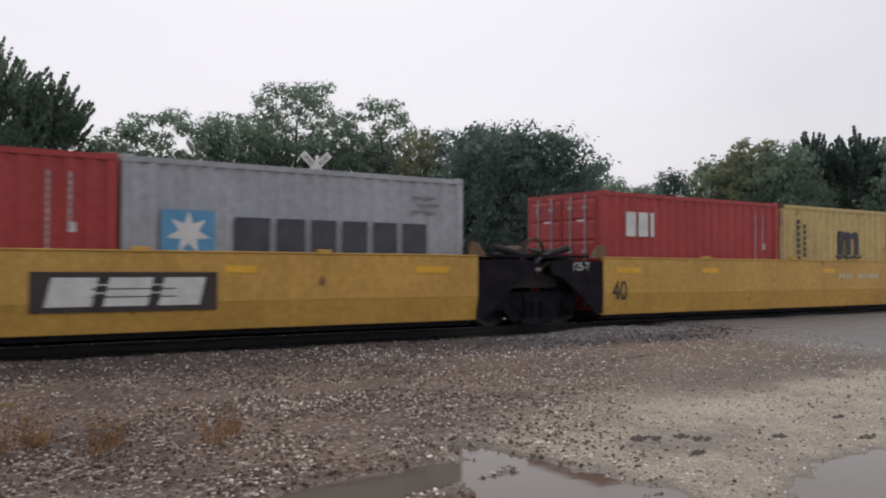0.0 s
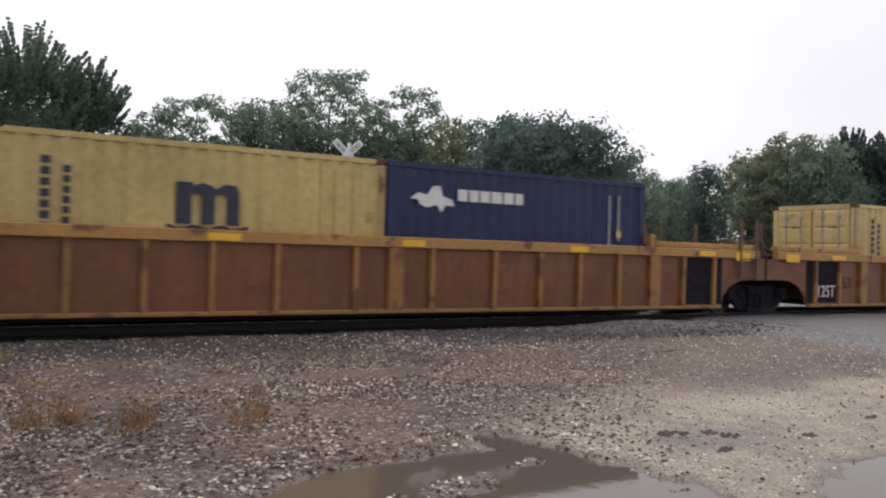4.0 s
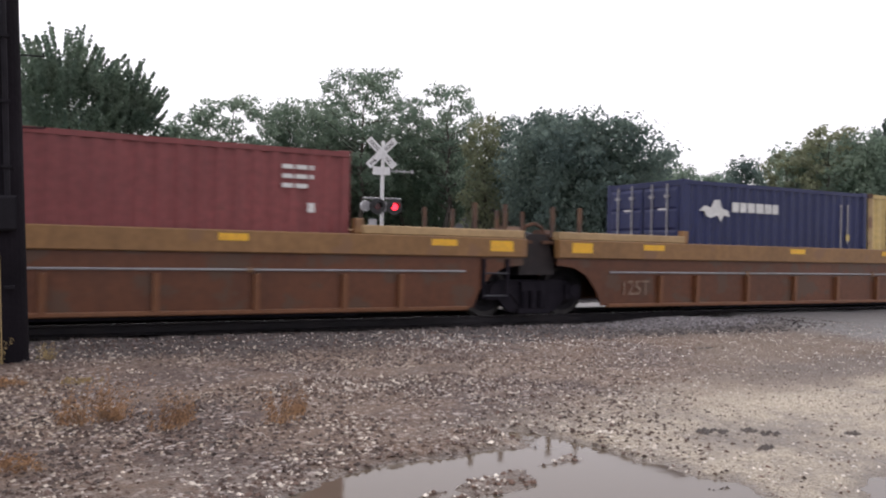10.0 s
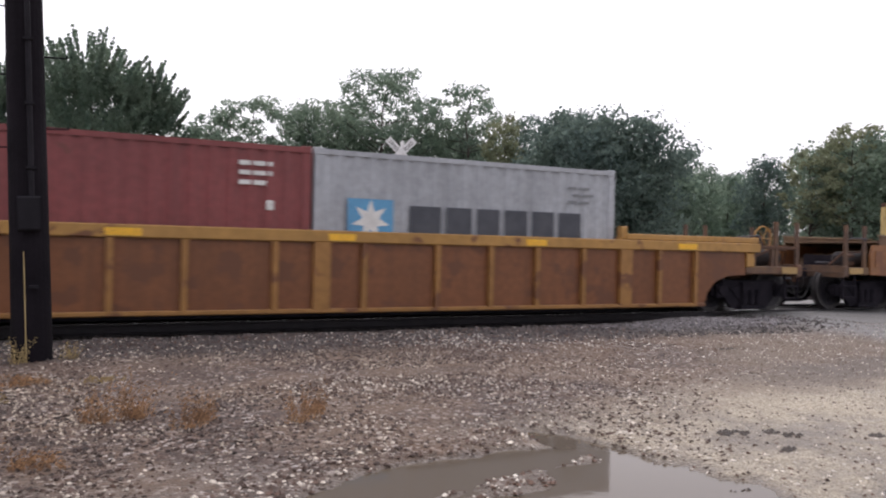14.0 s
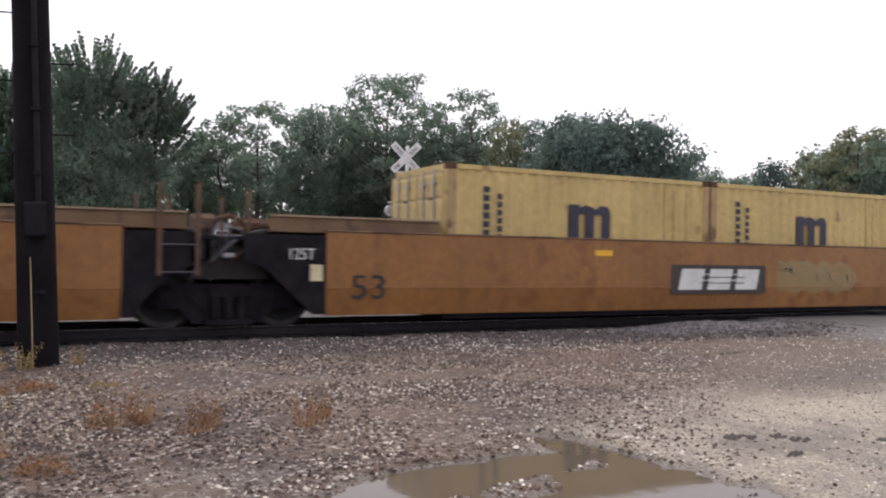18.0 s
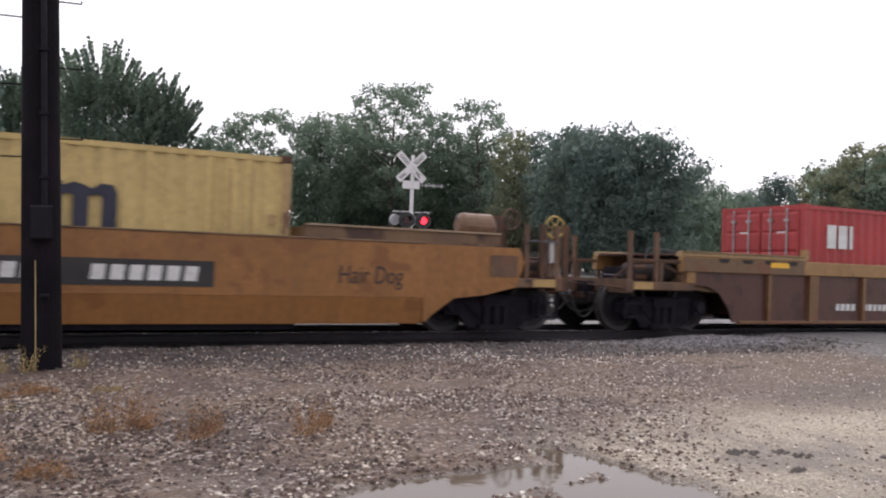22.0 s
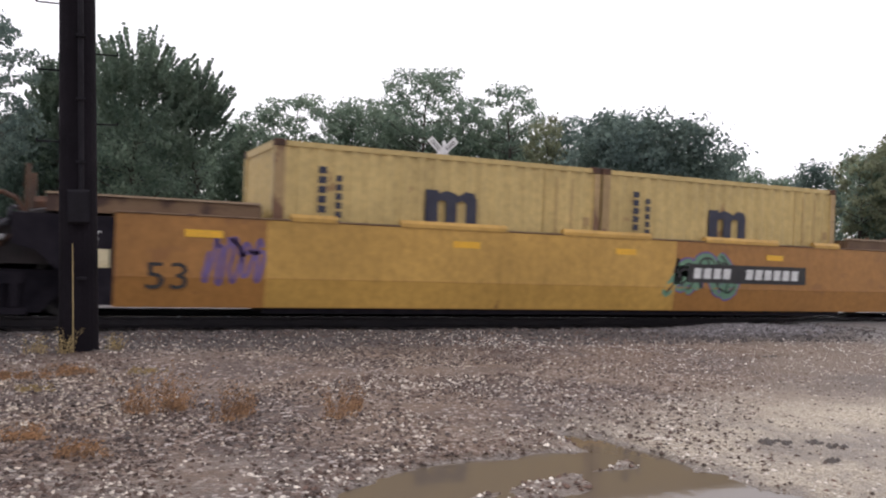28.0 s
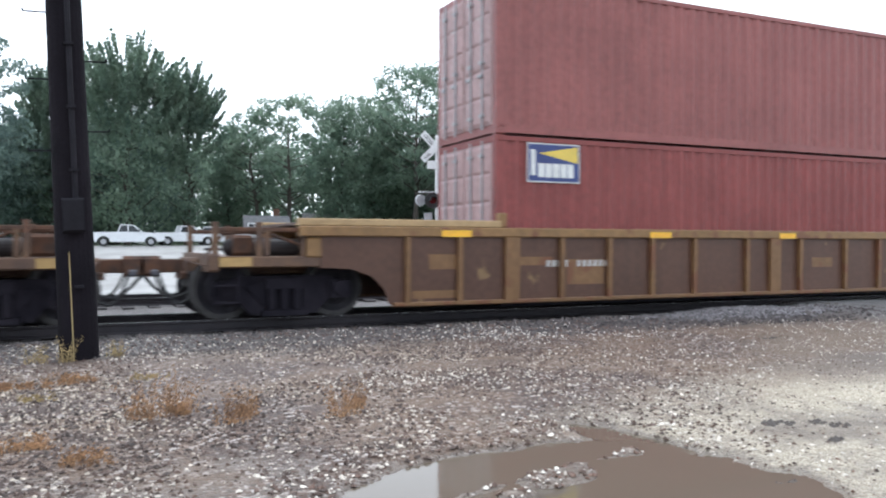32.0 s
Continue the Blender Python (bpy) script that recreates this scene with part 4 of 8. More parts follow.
px, py = polar(50.5, 58)
make_vehicle("parked_car", "silver car beside the crossing road", px, py, 40, CAR_GREY, False)

SIDING = material("white_siding", (0.50, 0.49, 0.47), (0.40, 0.39, 0.37), scale=1.2, rough=0.6)
SHINGLE = material("grey_shingles", (0.16, 0.155, 0.16), (0.11, 0.11, 0.115), scale=2, rough=0.85, bump=0.4)
PANE = material("dark_pane", (0.03, 0.035, 0.04), (0.045, 0.05, 0.055), scale=2, rough=0.1)
DOOR = material("brown_door", (0.12, 0.06, 0.04), (0.09, 0.05, 0.035), scale=3, rough=0.5)


def make_house(x, y, w, d, eave, ridge, rz, label):
    z0 = float(ground_height(x, y)) - 0.05
    h = thing("house", label, "house", "houses behind the yard", at=(x, y, z0))
    h.rotation_euler = (0, 0, radians(rz))
    part("wall", Geo().prism_x([(-d / 2, 0), (d / 2, 0), (d / 2, eave), (0, ridge - 0.15), (-d / 2, eave)], -w / 2, w / 2), SIDING, h, "white clapboard walls")
    for i in range(int(eave / 0.25)):
        part("board", shared(("board", w), lambda: Geo().bevel_box(-w / 2, w / 2, -0.02, 0.0, 0, 0.22, 0.008)), SIDING, h, at=(0, -d / 2 - 0.002, 0.25 * i + 0.02))
    roof = part("roof", Geo().add([(-w / 2 - 0.4, -d / 2 - 0.4, eave - 0.12), (w / 2 + 0.4, -d / 2 - 0.4, eave - 0.12), (w / 2 + 0.4, 0, ridge), (-w / 2 - 0.4, 0, ridge), (-w / 2 - 0.4, d / 2 + 0.4, eave - 0.12), (w / 2 + 0.4, d / 2 + 0.4, eave - 0.12),
                               (-w / 2 - 0.4, -d / 2 - 0.4, eave - 0.27), (w / 2 + 0.4, -d / 2 - 0.4, eave - 0.27), (-w / 2 - 0.4, d / 2 + 0.4, eave - 0.27), (w / 2 + 0.4, d / 2 + 0.4, eave - 0.27)],
                              [(0, 1, 2, 3), (3, 2, 5, 4), (0, 6, 7, 1), (4, 5, 9, 8), (0, 3, 4, 8, 6), (1, 7, 9, 5, 2)]), SHINGLE, h, "grey shingle roof")
    part("chimney", Geo().box(w * 0.2, w * 0.2 + 0.6, 0.2, 0.8, ridge - 0.6, ridge + 0.7), RUST, roof)
    for k in range(3):
        wx = -w / 2 + w * (0.17 + 0.33 * k)
        if k == 1:
            part("door", Geo().box(wx - 0.5, wx + 0.5, -d / 2 - 0.06, -d / 2, 0.1, 2.15), DOOR, h)
            continue
        win = part("window", Geo().box(wx - 0.65, wx + 0.65, -d / 2 - 0.07, -d / 2 - 0.01, 0.95, 2.2), SIGN_WHITE, h)
        for sx in (-0.55, 0.03):
            part("pane", Geo().box(wx + sx, wx + sx + 0.52, -d / 2 - 0.075, -d / 2 - 0.03, 1.02, 2.13), PANE, win)
    return h


hx, hy = polar(12.5, 83)
make_house(hx, hy, 3.7, 3.4, 1.8, 3.0, -8, "small white clapboard house with a grey roof among trees")
hx, hy = polar(16.5, 98)
make_house(hx, hy, 4.5, 4.5, 2.3, 3.8, -20, "white shed-like house half hidden behind trees")
hx, hy = polar(31.4, 88)
make_house(hx, hy, 5.0, 6.0, 2.2, 5.0, 80, "white gabled house beneath dark trees")

# ---- train: trucks ----
SPINNERS = []          # (wheelset, x on its truck, x along the track at time 0)
WHEEL_RIM = material("worn_wheel_rim", (0.045, 0.041, 0.04), (0.028, 0.025, 0.025), scale=6, rough=0.55, metal=0.2)
MOVERS = []            # (object, x at time 0, y, z)


def moving(ob, x0, y=TRACK_Y, z=0.0):
    ob.location = (x0, y, z)
    MOVERS.append((ob, x0, y, z))
    return ob


def wheel_geo():
    g = Geo()
    n = 28
    prof = [(0.03, 0.0), (0.14, 0.0), (0.17, -0.02), (0.30, 0.0), (0.40, -0.03), (0.48, -0.03), (0.48, 0.06), (0.51, 0.065), (0.51, 0.10), (0.30, 0.08), (0.05, 0.10)]
    vs = [(r * math.cos(2 * math.pi * i / n), y, r * math.sin(2 * math.pi * i / n)) for r, y in prof for i in range(n)]
    fs = [(j * n + i, j * n + (i + 1) % n, (j + 1) * n + (i + 1) % n, (j + 1) * n + i) for j in range(len(prof) - 1) for i in range(n)]
    return g.add(vs, fs)


def wheelset_geo():
    g = Geo().tube((0, -1.05, 0), (0, 1.05, 0), 0.085, 0.085, 10)
    w = wheel_geo()
    for sy in (-1, 1):
        g.add([(vx, sy * (0.79 - vy), vz) for vx, vy, vz in w.v], [tuple(reversed(f)) if sy < 0 else f for f in w.f])
        for k in range(6):      # holes and rivets that show the spin
            a = k * math.pi / 3
            g.tube((0.23 * math.cos(a), sy * 0.79, 0.23 * math.sin(a)), (0.23 * math.cos(a), sy * 0.825, 0.23 * math.sin(a)), 0.03, 0.03, 6)
    return g


def side_frame_geo():
    """Cast side frame: bowed top, two windows, spring nest, pedestals over the axle boxes."""
    g = Geo()
    g.prism_y([(-1.12, 0.86), (-1.12, 0.70), (-0.78, 0.70), (-0.52, 0.42), (0.52, 0.42), (0.78, 0.70), (1.12, 0.70), (1.12, 0.86), (0.72, 1.02), (-0.72, 1.02)], -0.07, 0.03)
    for sx in (-1, 1):
        g.prism_y([(sx * 0.30, 0.92), (sx * 0.30, 0.55), (sx * 0.62, 0.86)], -0.10, -0.07)
        g.box(sx * 0.9 - 0.16, sx * 0.9 + 0.16, -0.16, 0.02, 0.66, 0.94)
        g.tube((sx * 0.9, -0.2, 0.82), (sx * 0.9, -0.1, 0.82), 0.12, 0.13, 12)
    for k in (-0.2, 0.0, 0.2):
        g.tube((k, -0.11, 0.5), (k, -0.11, 0.82), 0.075, 0.075, 8)
    g.box(-0.36, 0.36, -0.18, 0.04, 0.40, 0.49)
    g.box(-0.3, 0.3, -0.16, 0.05, 0.82, 0.98)
    return g


def add_truck(car, x):
    """Two wheelsets in cast side frames, as one part with sub-parts."""
    truck = part("truck_bolster", shared(("truck_bolster",), lambda: Geo().bevel_box(-0.22, 0.22, -0.95, 0.95, 0.70, 1.0, 0.05)), STEEL_DARK, car, at=(x, 0, 0))
    for sy in (-1, 1):
        sf = part("side_frame", shared(("side_frame", sy), lambda: Geo().add([(vx, -sy * vy * -1 * -1, vz) for vx, vy, vz in side_frame_geo().v] if sy > 0 else side_frame_geo().v, side_frame_geo().f)), STEEL_DARK, truck)
        sf.location = (0, sy * 1.0, 0)
    mesh = shared(("wheelset",), wheelset_geo)
    for wx in (-0.9, 0.9):
        SPINNERS.append((part("wheelset", mesh, WHEEL_STEEL, truck, "pair of steel wheels on an axle", at=(wx, 0, RAIL_Z + 0.48)), wx, car.location.x + x + wx))
    if len(mesh.materials) == 1:
        mesh.materials.append(WHEEL_RIM)
        for p in mesh.polygons:
            if math.hypot(p.center.x, p.center.z) > 0.43:
                p.material_index = 1
    return truck


# ---- train: well cars ----
def ladder(car, x, y, z0, z1, mat, w=0.44):
    rail = part("ladder", shared(("ladder", z0, z1, w), lambda: Geo().box(-w / 2 - 0.03, -w / 2 + 0.03, -0.03, 0.02, z0, z1).box(w / 2 - 0.03, w / 2 + 0.03, -0.03, 0.02, z0, z1)), mat, car, "steel end ladder", at=(x, y, 0))
    k = z0 + 0.05
    while k < min(z1, 1.95):
        part("rung", shared(("rung", w), lambda: Geo().tube((-w / 2, 0, 0), (w / 2, 0, 0), 0.014, 0.014, 6)), GALV, rail, at=(0, -0.02, k))
        k += 0.4


def coupler(car, sx, x_end):
    x_in = x_end - 0.95
    g = Geo().bevel_box(min(sx * x_in, sx * x_end), max(sx * x_in, sx * x_end), -0.09, 0.09, 1.06, 1.28, 0.02)
    g.bevel_box(min(sx * (x_end - 0.28), sx * (x_end + 0.02)), max(sx * (x_end - 0.28), sx * (x_end + 0.02)), -0.2, 0.17, 1.0, 1.33, 0.05)
    part("coupler", g, RUST, car, "rusty knuckle coupler")
    h = Geo()
    pts = [Vector((sx * (x_in + (x_end - x_in) * k / 6), -0.35 + 0.2 * k / 6, 1.05 - 0.38 * math.sin(math.pi * k / 6) ** 1.0)) for k in range(7)]
    for a, b in zip(pts, pts[1:]):
        h.tube(a, b, 0.028, 0.028, 6)
    part("air_hose", h, BLACK, car)


def hose_geo(points, r):
    g = Geo()
    for p, q in zip(points, points[1:]):
        g.tube(p, q, r, r, 7)
    return g


def end_details(car, sx, end, st):
    """What stands at one end: an articulated joint (a) or a coupled end (K)."""
    dark = st["end"]
    if end == "a":
        half = st["half"]
        part("end_sill", Geo().bevel_box(min(sx * (half - 1.25), sx * (half - 0.03)), max(sx * (half - 1.25), sx * (half - 0.03)), -0.5, 0.5, 1.15, 1.75, 0.05), dark, car)
        part("end_deck", Geo().box(min(sx * (half - 1.3), sx * (half - 0.08)), max(sx * (half - 1.3), sx * (half - 0.08)), -1.3, 1.3, 1.70, 1.76), dark, car, "grated end deck")
        part("joint_casting", Geo().bevel_box(min(sx * (half - 0.45), sx * half), max(sx * (half - 0.45), sx * half), -0.32, 0.32, 1.0, 1.3, 0.08), STEEL_DARK, car)
        part("pipe", Geo().tube((sx * (half - 1.2), -1.0, 1.62), (sx * (half - 0.1), -0.7, 1.9), 0.03, 0.03, 6).tube((sx * (half - 0.1), -0.7, 1.9), (sx * (half - 0.02), -0.7, 1.5), 0.03, 0.03, 6), GALV, car, "bent brake pipe")
        part("brake_gear", Geo().box(min(sx * (half - 0.95), sx * (half - 0.5)), max(sx * (half - 0.95), sx * (half - 0.5)), -1.15, -0.75, 1.35, 1.68).tube((sx * (half - 0.9), -1.1, 1.9), (sx * (half - 0.35), -1.1, 1.78), 0.07, 0.07, 8), GRIME, car)
        if st["ladders"] and sx > 0:
            ladder(car, half - 0.68, -1.47, 1.16, 2.52, GRIP_YELLOW, 0.54)
            ladder(car, half - 0.68, 1.50, 1.16, 2.52, GRIP_YELLOW, 0.54)
        if st["ribbed"] and not st["ladders"]:
            for yy in (-1.0, 1.0):
                for q in (0.5, 1.15):
                    part("grab_post", Geo().box(sx * (half - q) - 0.035, sx * (half - q) + 0.035, yy - 0.03, yy + 0.03, 1.7, 2.42), GRIP_YELLOW, car)
        if sx > 0 and st["ribbed"] and not st["ladders"]:
            ladder(car, half - 0.95, -1.42, 0.70, 1.40, STEEL_DARK, 0.5)
        elif st["ladders"] and sx < 0:
            for yy in (-1.0, 1.0):
                part("grab_post", Geo().box(-half + 0.28, -half + 0.34, yy - 0.03, yy + 0.03, 1.76, 2.5), GRIP_YELLOW, car)
        if sx < 0:
            if st["ribbed"]:
                top_z = st["top"] + (0.02 if st["cut"] == "arch" else 0.10)
                part("joint_cover", Geo().prism_y([(-half - 0.40, 1.12), (-half + 0.40, 1.12), (-half + 0.38, 1.42), (-half + 0.31, 1.52), (-half + 0.29, top_z - 0.12), (-half + 0.18, top_z), (-half - 0.18, top_z), (-half - 0.29, top_z - 0.12), (-half - 0.31, 1.52), (-half - 0.38, 1.42)], -1.22, 1.22),
                     st["end"] if st["cut"] == "arch" else GRIME, car, "grimy shouldered casting over the joint between units")
            else:
                part("joint_cover", Geo().prism_y([(-half - 0.62, 1.10), (-half + 0.62, 1.10), (-half + 0.5, 1.30), (-half + 0.22, 1.38), (-half + 0.18, 1.62), (-half - 0.18, 1.62), (-half - 0.22, 1.38), (-half - 0.5, 1.30)], -1.12, 1.12), GRIME, car, "grimy casting over the joint between units")
                part("brake_lever", hose_geo([(-half - 0.30, -1.18, 1.36), (-half + 0.02, -1.2, 1.66), (-half + 0.30, -1.2, 1.80)], 0.035), GALV, car, "slanting worn brake lever")
                part("brake_lever", hose_geo([(-half - 0.02, -1.16, 1.34), (-half + 0.24, -1.18, 1.58), (-half + 0.46, -1.18, 1.62)], 0.028), RUST, car, "slanting rusty brake lever")
                part("brake_cylinder", Geo().tube((-half + 0.2, -1.0, 1.74), (-half + 0.62, -1.0, 1.74), 0.10, 0.10, 14), GRIME, car, "grimy brake cylinder")
                for q in (-0.42, -0.28):
                    part("release_rod", hose_geo([(-half + q, -1.22, 1.40), (-half + q, -1.22, 1.98)], 0.014), GALV, car, "thin upright rod")
                part("hose_clamp", Geo().bevel_box(-half - 0.12, -half + 0.05, -1.26, -1.16, 1.42, 1.50, 0.02), ALUMINIUM, car, "pale metal clamp")
            part("hose_loop", hose_geo([(-half - 0.28, -1.05, 1.8), (-half - 0.2, -1.1, 2.02), (-half, -1.12, 2.08), (-half + 0.18, -1.1, 2.0), (-half + 0.3, -1.05, 1.78)], 0.035), RUST, car, "looped rusty brake hose")
            part("valve_body", Geo().bevel_box(-half - 0.52, -half - 0.2, -0.95, -0.6, st["top"] - 0.05, st["top"] + 0.24, 0.07), GRIP_YELLOW, car, "lumpy brown brake valve")
            part("valve_body", Geo().bevel_box(-half + 0.4, -half + 0.75, -0.8, -0.45, st["top"] - 0.05, st["top"] + 0.2, 0.08), RUST, car)
        return
    xe, o = st["end_x"], st.get("short", 0.0)     # o: how much nearer the end stands on a short unit
    part("stub_sill", Geo().bevel_box(min(sx * (8.2 - o), sx * (11.35 - o)), max(sx * (8.2 - o), sx * (11.35 - o)), -0.42, 0.42, 1.02, 1.3, 0.04), dark, car, "end stub sill")
    part("end_platform", Geo().bevel_box(min(sx * (9.47 - o), sx * (11.0 - o)), max(sx * (9.47 - o), sx * (11.0 - o)), -1.42, 1.42, 1.16, 1.33, 0.02), GRIP_YELLOW if st["ribbed"] else INNER, car, "worn end platform")
    part("end_beam", Geo().bevel_box(min(sx * (11.004 - o), sx * (11.16 - o)), max(sx * (11.004 - o), sx * (11.16 - o)), -1.42, 1.42, 1.1, 1.37, 0.03), GRIP_YELLOW, car)
    part("end_bulkhead", Geo().prism_y([(sx * (8.4 - o), 1.1), (sx * (8.4 - o), 1.66), (sx * (9.1 - o), 1.66), (sx * (9.45 - o), 1.4), (sx * (9.45 - o), 1.2)], -1.30, 1.30), INNER, car)
    coupler(car, sx, xe)
    add_truck(car, sx * (9.95 - o))
    for yy in (-1.36, 1.36):
        for q in (10.4, 11.05):
            part("grab_post", Geo().box(sx * (q - o) - 0.045, sx * (q - o) + 0.045, yy - 0.03, yy + 0.03, 1.33, st.get("posts", 2.3)), GRIP_YELLOW, car)
        for zq, deep in ((0.62, 0.10), (0.88, 0.06)):
            part("step_tread", Geo().box(min(sx * (10.7 - o), sx * (11.1 - o)), max(sx * (10.7 - o), sx * (11.1 - o)), yy - 0.02, yy + deep, zq, zq + 0.035), STEEL_DARK, car, "hanging sill step")
        for q in (10.7, 11.1):
            part("step_hanger", Geo().box(sx * (q - o) - 0.015, sx * (q - o) + 0.015, yy, yy + 0.04, 0.656, 1.2), STEEL_DARK, car)
    part("uncoupling_lever", Geo().tube((sx * (11.2 - o), -1.35, 1.2), (sx * (11.35 - o), -0.2, 1.25), 0.015, 0.015, 6), RUST, car)
    q0, q1 = sorted((sx * (9.85 - o), sx * (10.35 - o)))
    part("brake_box", Geo().bevel_box(q0, q1, -0.6, 0.35, 1.334, 1.62, 0.03), STEEL_DARK, car, "black brake gear box on the end platform")
    q0, q1 = sorted((sx * (9.72 - o), sx * (10.82 - o)))
    tr = 0.13 if st.get("posts") else 0.18
    tz = 1.334 + tr
    part("air_tank", Geo().tube((q0, -0.98, tz), (q1, -0.98, tz), tr, tr, 16).tube((q0 - 0.06, -0.98, tz), (q0, -0.98, tz), tr * 0.55, tr, 16).tube((q1, -0.98, tz), (q1 + 0.06, -0.98, tz), tr, tr * 0.55, 16), GRIME, car, "grimy air tank lying on the end platform")
    q0, q1 = sorted((sx * (9.45 - o), sx * (9.68 - o)))
    part("corner_block", Geo().bevel_box(q0, q1, -1.44, -1.2, 1.30, 1.62, 0.03), st["main"], car, "worn corner block under the top edge")
    part("train_line", hose_geo([(sx * (9.5 - o), -1.3, 1.42), (sx * (10.3 - o), -1.3, 1.7), (sx * (10.9 - o), -1.2, 1.68), (sx * (11.15 - o), -0.9, 1.3)], 0.025), RUST, car, "bent rusty pipe")
    end_fittings(car, sx, o, st)
    if sx > 0 and not st.get("tank") and not st.get("posts"):
        part("brake_wheel", brake_wheel_geo(10.75 - o, -0.7, 1.95), st["main"], car, "hand-brake wheel")
        part("brake_stand", Geo().bevel_box(10.68 - o, 10.82 - o, -0.66, -0.5, 1.334, 2.0, 0.02), RUST, car)
    if st.get("tank") and sx > 0:
        part("air_reservoir", Geo().tube((9.38, -0.75, 2.25), (9.96, -0.75, 2.25), 0.23, 0.23, 18).tube((9.30, -0.75, 2.25), (9.38, -0.75, 2.25), 0.13, 0.23, 18).tube((9.96, -0.75, 2.25), (10.04, -0.75, 2.25), 0.23, 0.13, 18), paint("tank_brown", (0.22, 0.13, 0.08)), car, "brown cylindrical air tank on the end deck")
        part("brake_wheel", brake_wheel_geo(10.5, -0.62, 2.42, 0.19), GRIP_YELLOW, car, "hand-brake wheel")
        part("brake_stand", Geo().bevel_box(10.4, 10.52, -0.45, 0.05, 1.5, 2.5, 0.02), RUST, car)


def end_fittings(car, sx, o, st):
    """Rails, hoses and draft gear of a coupled end."""
    def box_x(q0, q1, y0, y1, z0, z1, b=0.012):
        a, c = sorted((sx * (q0 - o), sx * (q1 - o)))
        return Geo().bevel_box(a, c, y0, y1, z0, z1, b)

    tone = st["main"] if not st["ribbed"] else GRIP_YELLOW
    for yy in (-1.39, 1.33):
        for q in (9.72, 10.28) if st["ribbed"] else (9.9,):
            part("rail_post", box_x(q - 0.035, q + 0.035, yy, yy + 0.06, 1.33, 1.74), tone, car)
        if st["ribbed"]:
            part("top_rail", box_x(9.68, 11.10, yy, yy + 0.06, 1.70, 1.77), RUST, car, "brown rail round the end platform")
        else:
            part("grab_rail", hose_geo([(sx * (10.42 - o), yy, 1.95), (sx * (10.42 - o), yy - 0.05, 2.0), (sx * (11.0 - o), yy - 0.05, 2.0), (sx * (11.0 - o), yy, 1.95)], 0.016), GALV, car, "thin grab rail")
    part("step_plate", box_x(10.52, 11.0, -1.428, -1.42, 1.18, 1.32), paint("worn_step_yellow", (0.46, 0.30, 0.12)), car, "worn yellow step plate")
    part("draft_gear", box_x(10.7, 11.32, -0.46, 0.46, 0.84, 1.09, 0.04), GRIME, car, "dark draft gear under the coupler")
    part("coupler_carrier", box_x(11.3, 11.42, -0.34, 0.34, 0.96, 1.08, 0.02), RUST, car)
    for k, yy in enumerate((-0.55, 0.42)):
        x0, x1 = sx * (11.15 - o), sx * (11.15 - o + 0.62)
        sag = [(x0 + (x1 - x0) * j / 6, yy + 0.12 * j / 6, 1.08 - (0.50 - 0.08 * k) * math.sin(math.pi * j / 6) ** 0.8) for j in range(7)]
        part("air_line", hose_geo(sag, 0.024), BLACK, car, "black air hose hanging between the cars")
        part("hose_coupling", Geo().bevel_box(min(x1, x1 + sx * 0.1), max(x1, x1 + sx * 0.1), yy + 0.06, yy + 0.18, 1.02, 1.12, 0.02), GALV, car)
    part("brake_rod", Geo().tube((sx * (9.4 - o), -0.62, 1.40), (sx * (11.1 - o), -0.62, 1.44), 0.022, 0.022, 6), GALV, car, "pale brake rod")
    part("valve_block", box_x(10.45, 10.75, -1.15, -0.82, 1.334, 1.66, 0.05), RUST, car, "rusty brake valve")
    if st["ribbed"] and not st.get("posts"):
        part("handrail", hose_geo([(sx * (9.55 - o), -1.0, 1.62), (sx * (9.62 - o), -1.0, 1.95), (sx * (10.3 - o), -1.0, 2.0), (sx * (10.42 - o), -1.0, 1.66)], 0.018), GALV, car, "bent pipe rail")
    if st.get("tank") and sx > 0:
        part("hand_wheel", brake_wheel_geo(11.04, -1.30, 2.28, 0.2), paint("wheel_yellow", (0.55, 0.40, 0.13)), car, "small yellow hand wheel")
        part("slack_cylinder", Geo().tube((11.04, -1.28, 1.62), (11.04, -1.28, 2.02), 0.075, 0.075, 12), WHITE, car, "white cylinder below the hand wheel")
        part("wheel_bracket", box_x(10.72, 10.84, -1.34, -1.26, 1.10, 2.32), RUST, car)
        part("wheel_bracket", box_x(11.22, 11.34, -1.34, -1.26, 1.10, 2.32), RUST, car)


def brake_wheel_geo(x, y, z, r=0.27):
    g = Geo()
    n = 18
    pts = [Vector((x + r * math.cos(2 * math.pi * i / n), y, z + r * math.sin(2 * math.pi * i / n))) for i in range(n)]
    for i in range(n):
        g.tube(pts[i], pts[(i + 1) % n], 0.02, 0.02, 5)
    for i in range(0, n, 3):
        g.tube(Vector((x, y, z)), pts[i], 0.012, 0.012, 4)
    return g


def side_panel_geo(x0, x1, zt, sy):
    """Smooth side of a well: upright above, drawn in below a crease, with a rolled top edge."""
    o, i_ = 1.47, 1.39
    p = [(o, zt), (o, 0.98), (1.40, 0.53), (1.31, 0.53), (i_, 0.98), (i_, zt)]
    p = [(sy * a, b) for a, b in p]
    return Geo().prism_x(p if sy < 0 else list(reversed(p)), x0, x1)


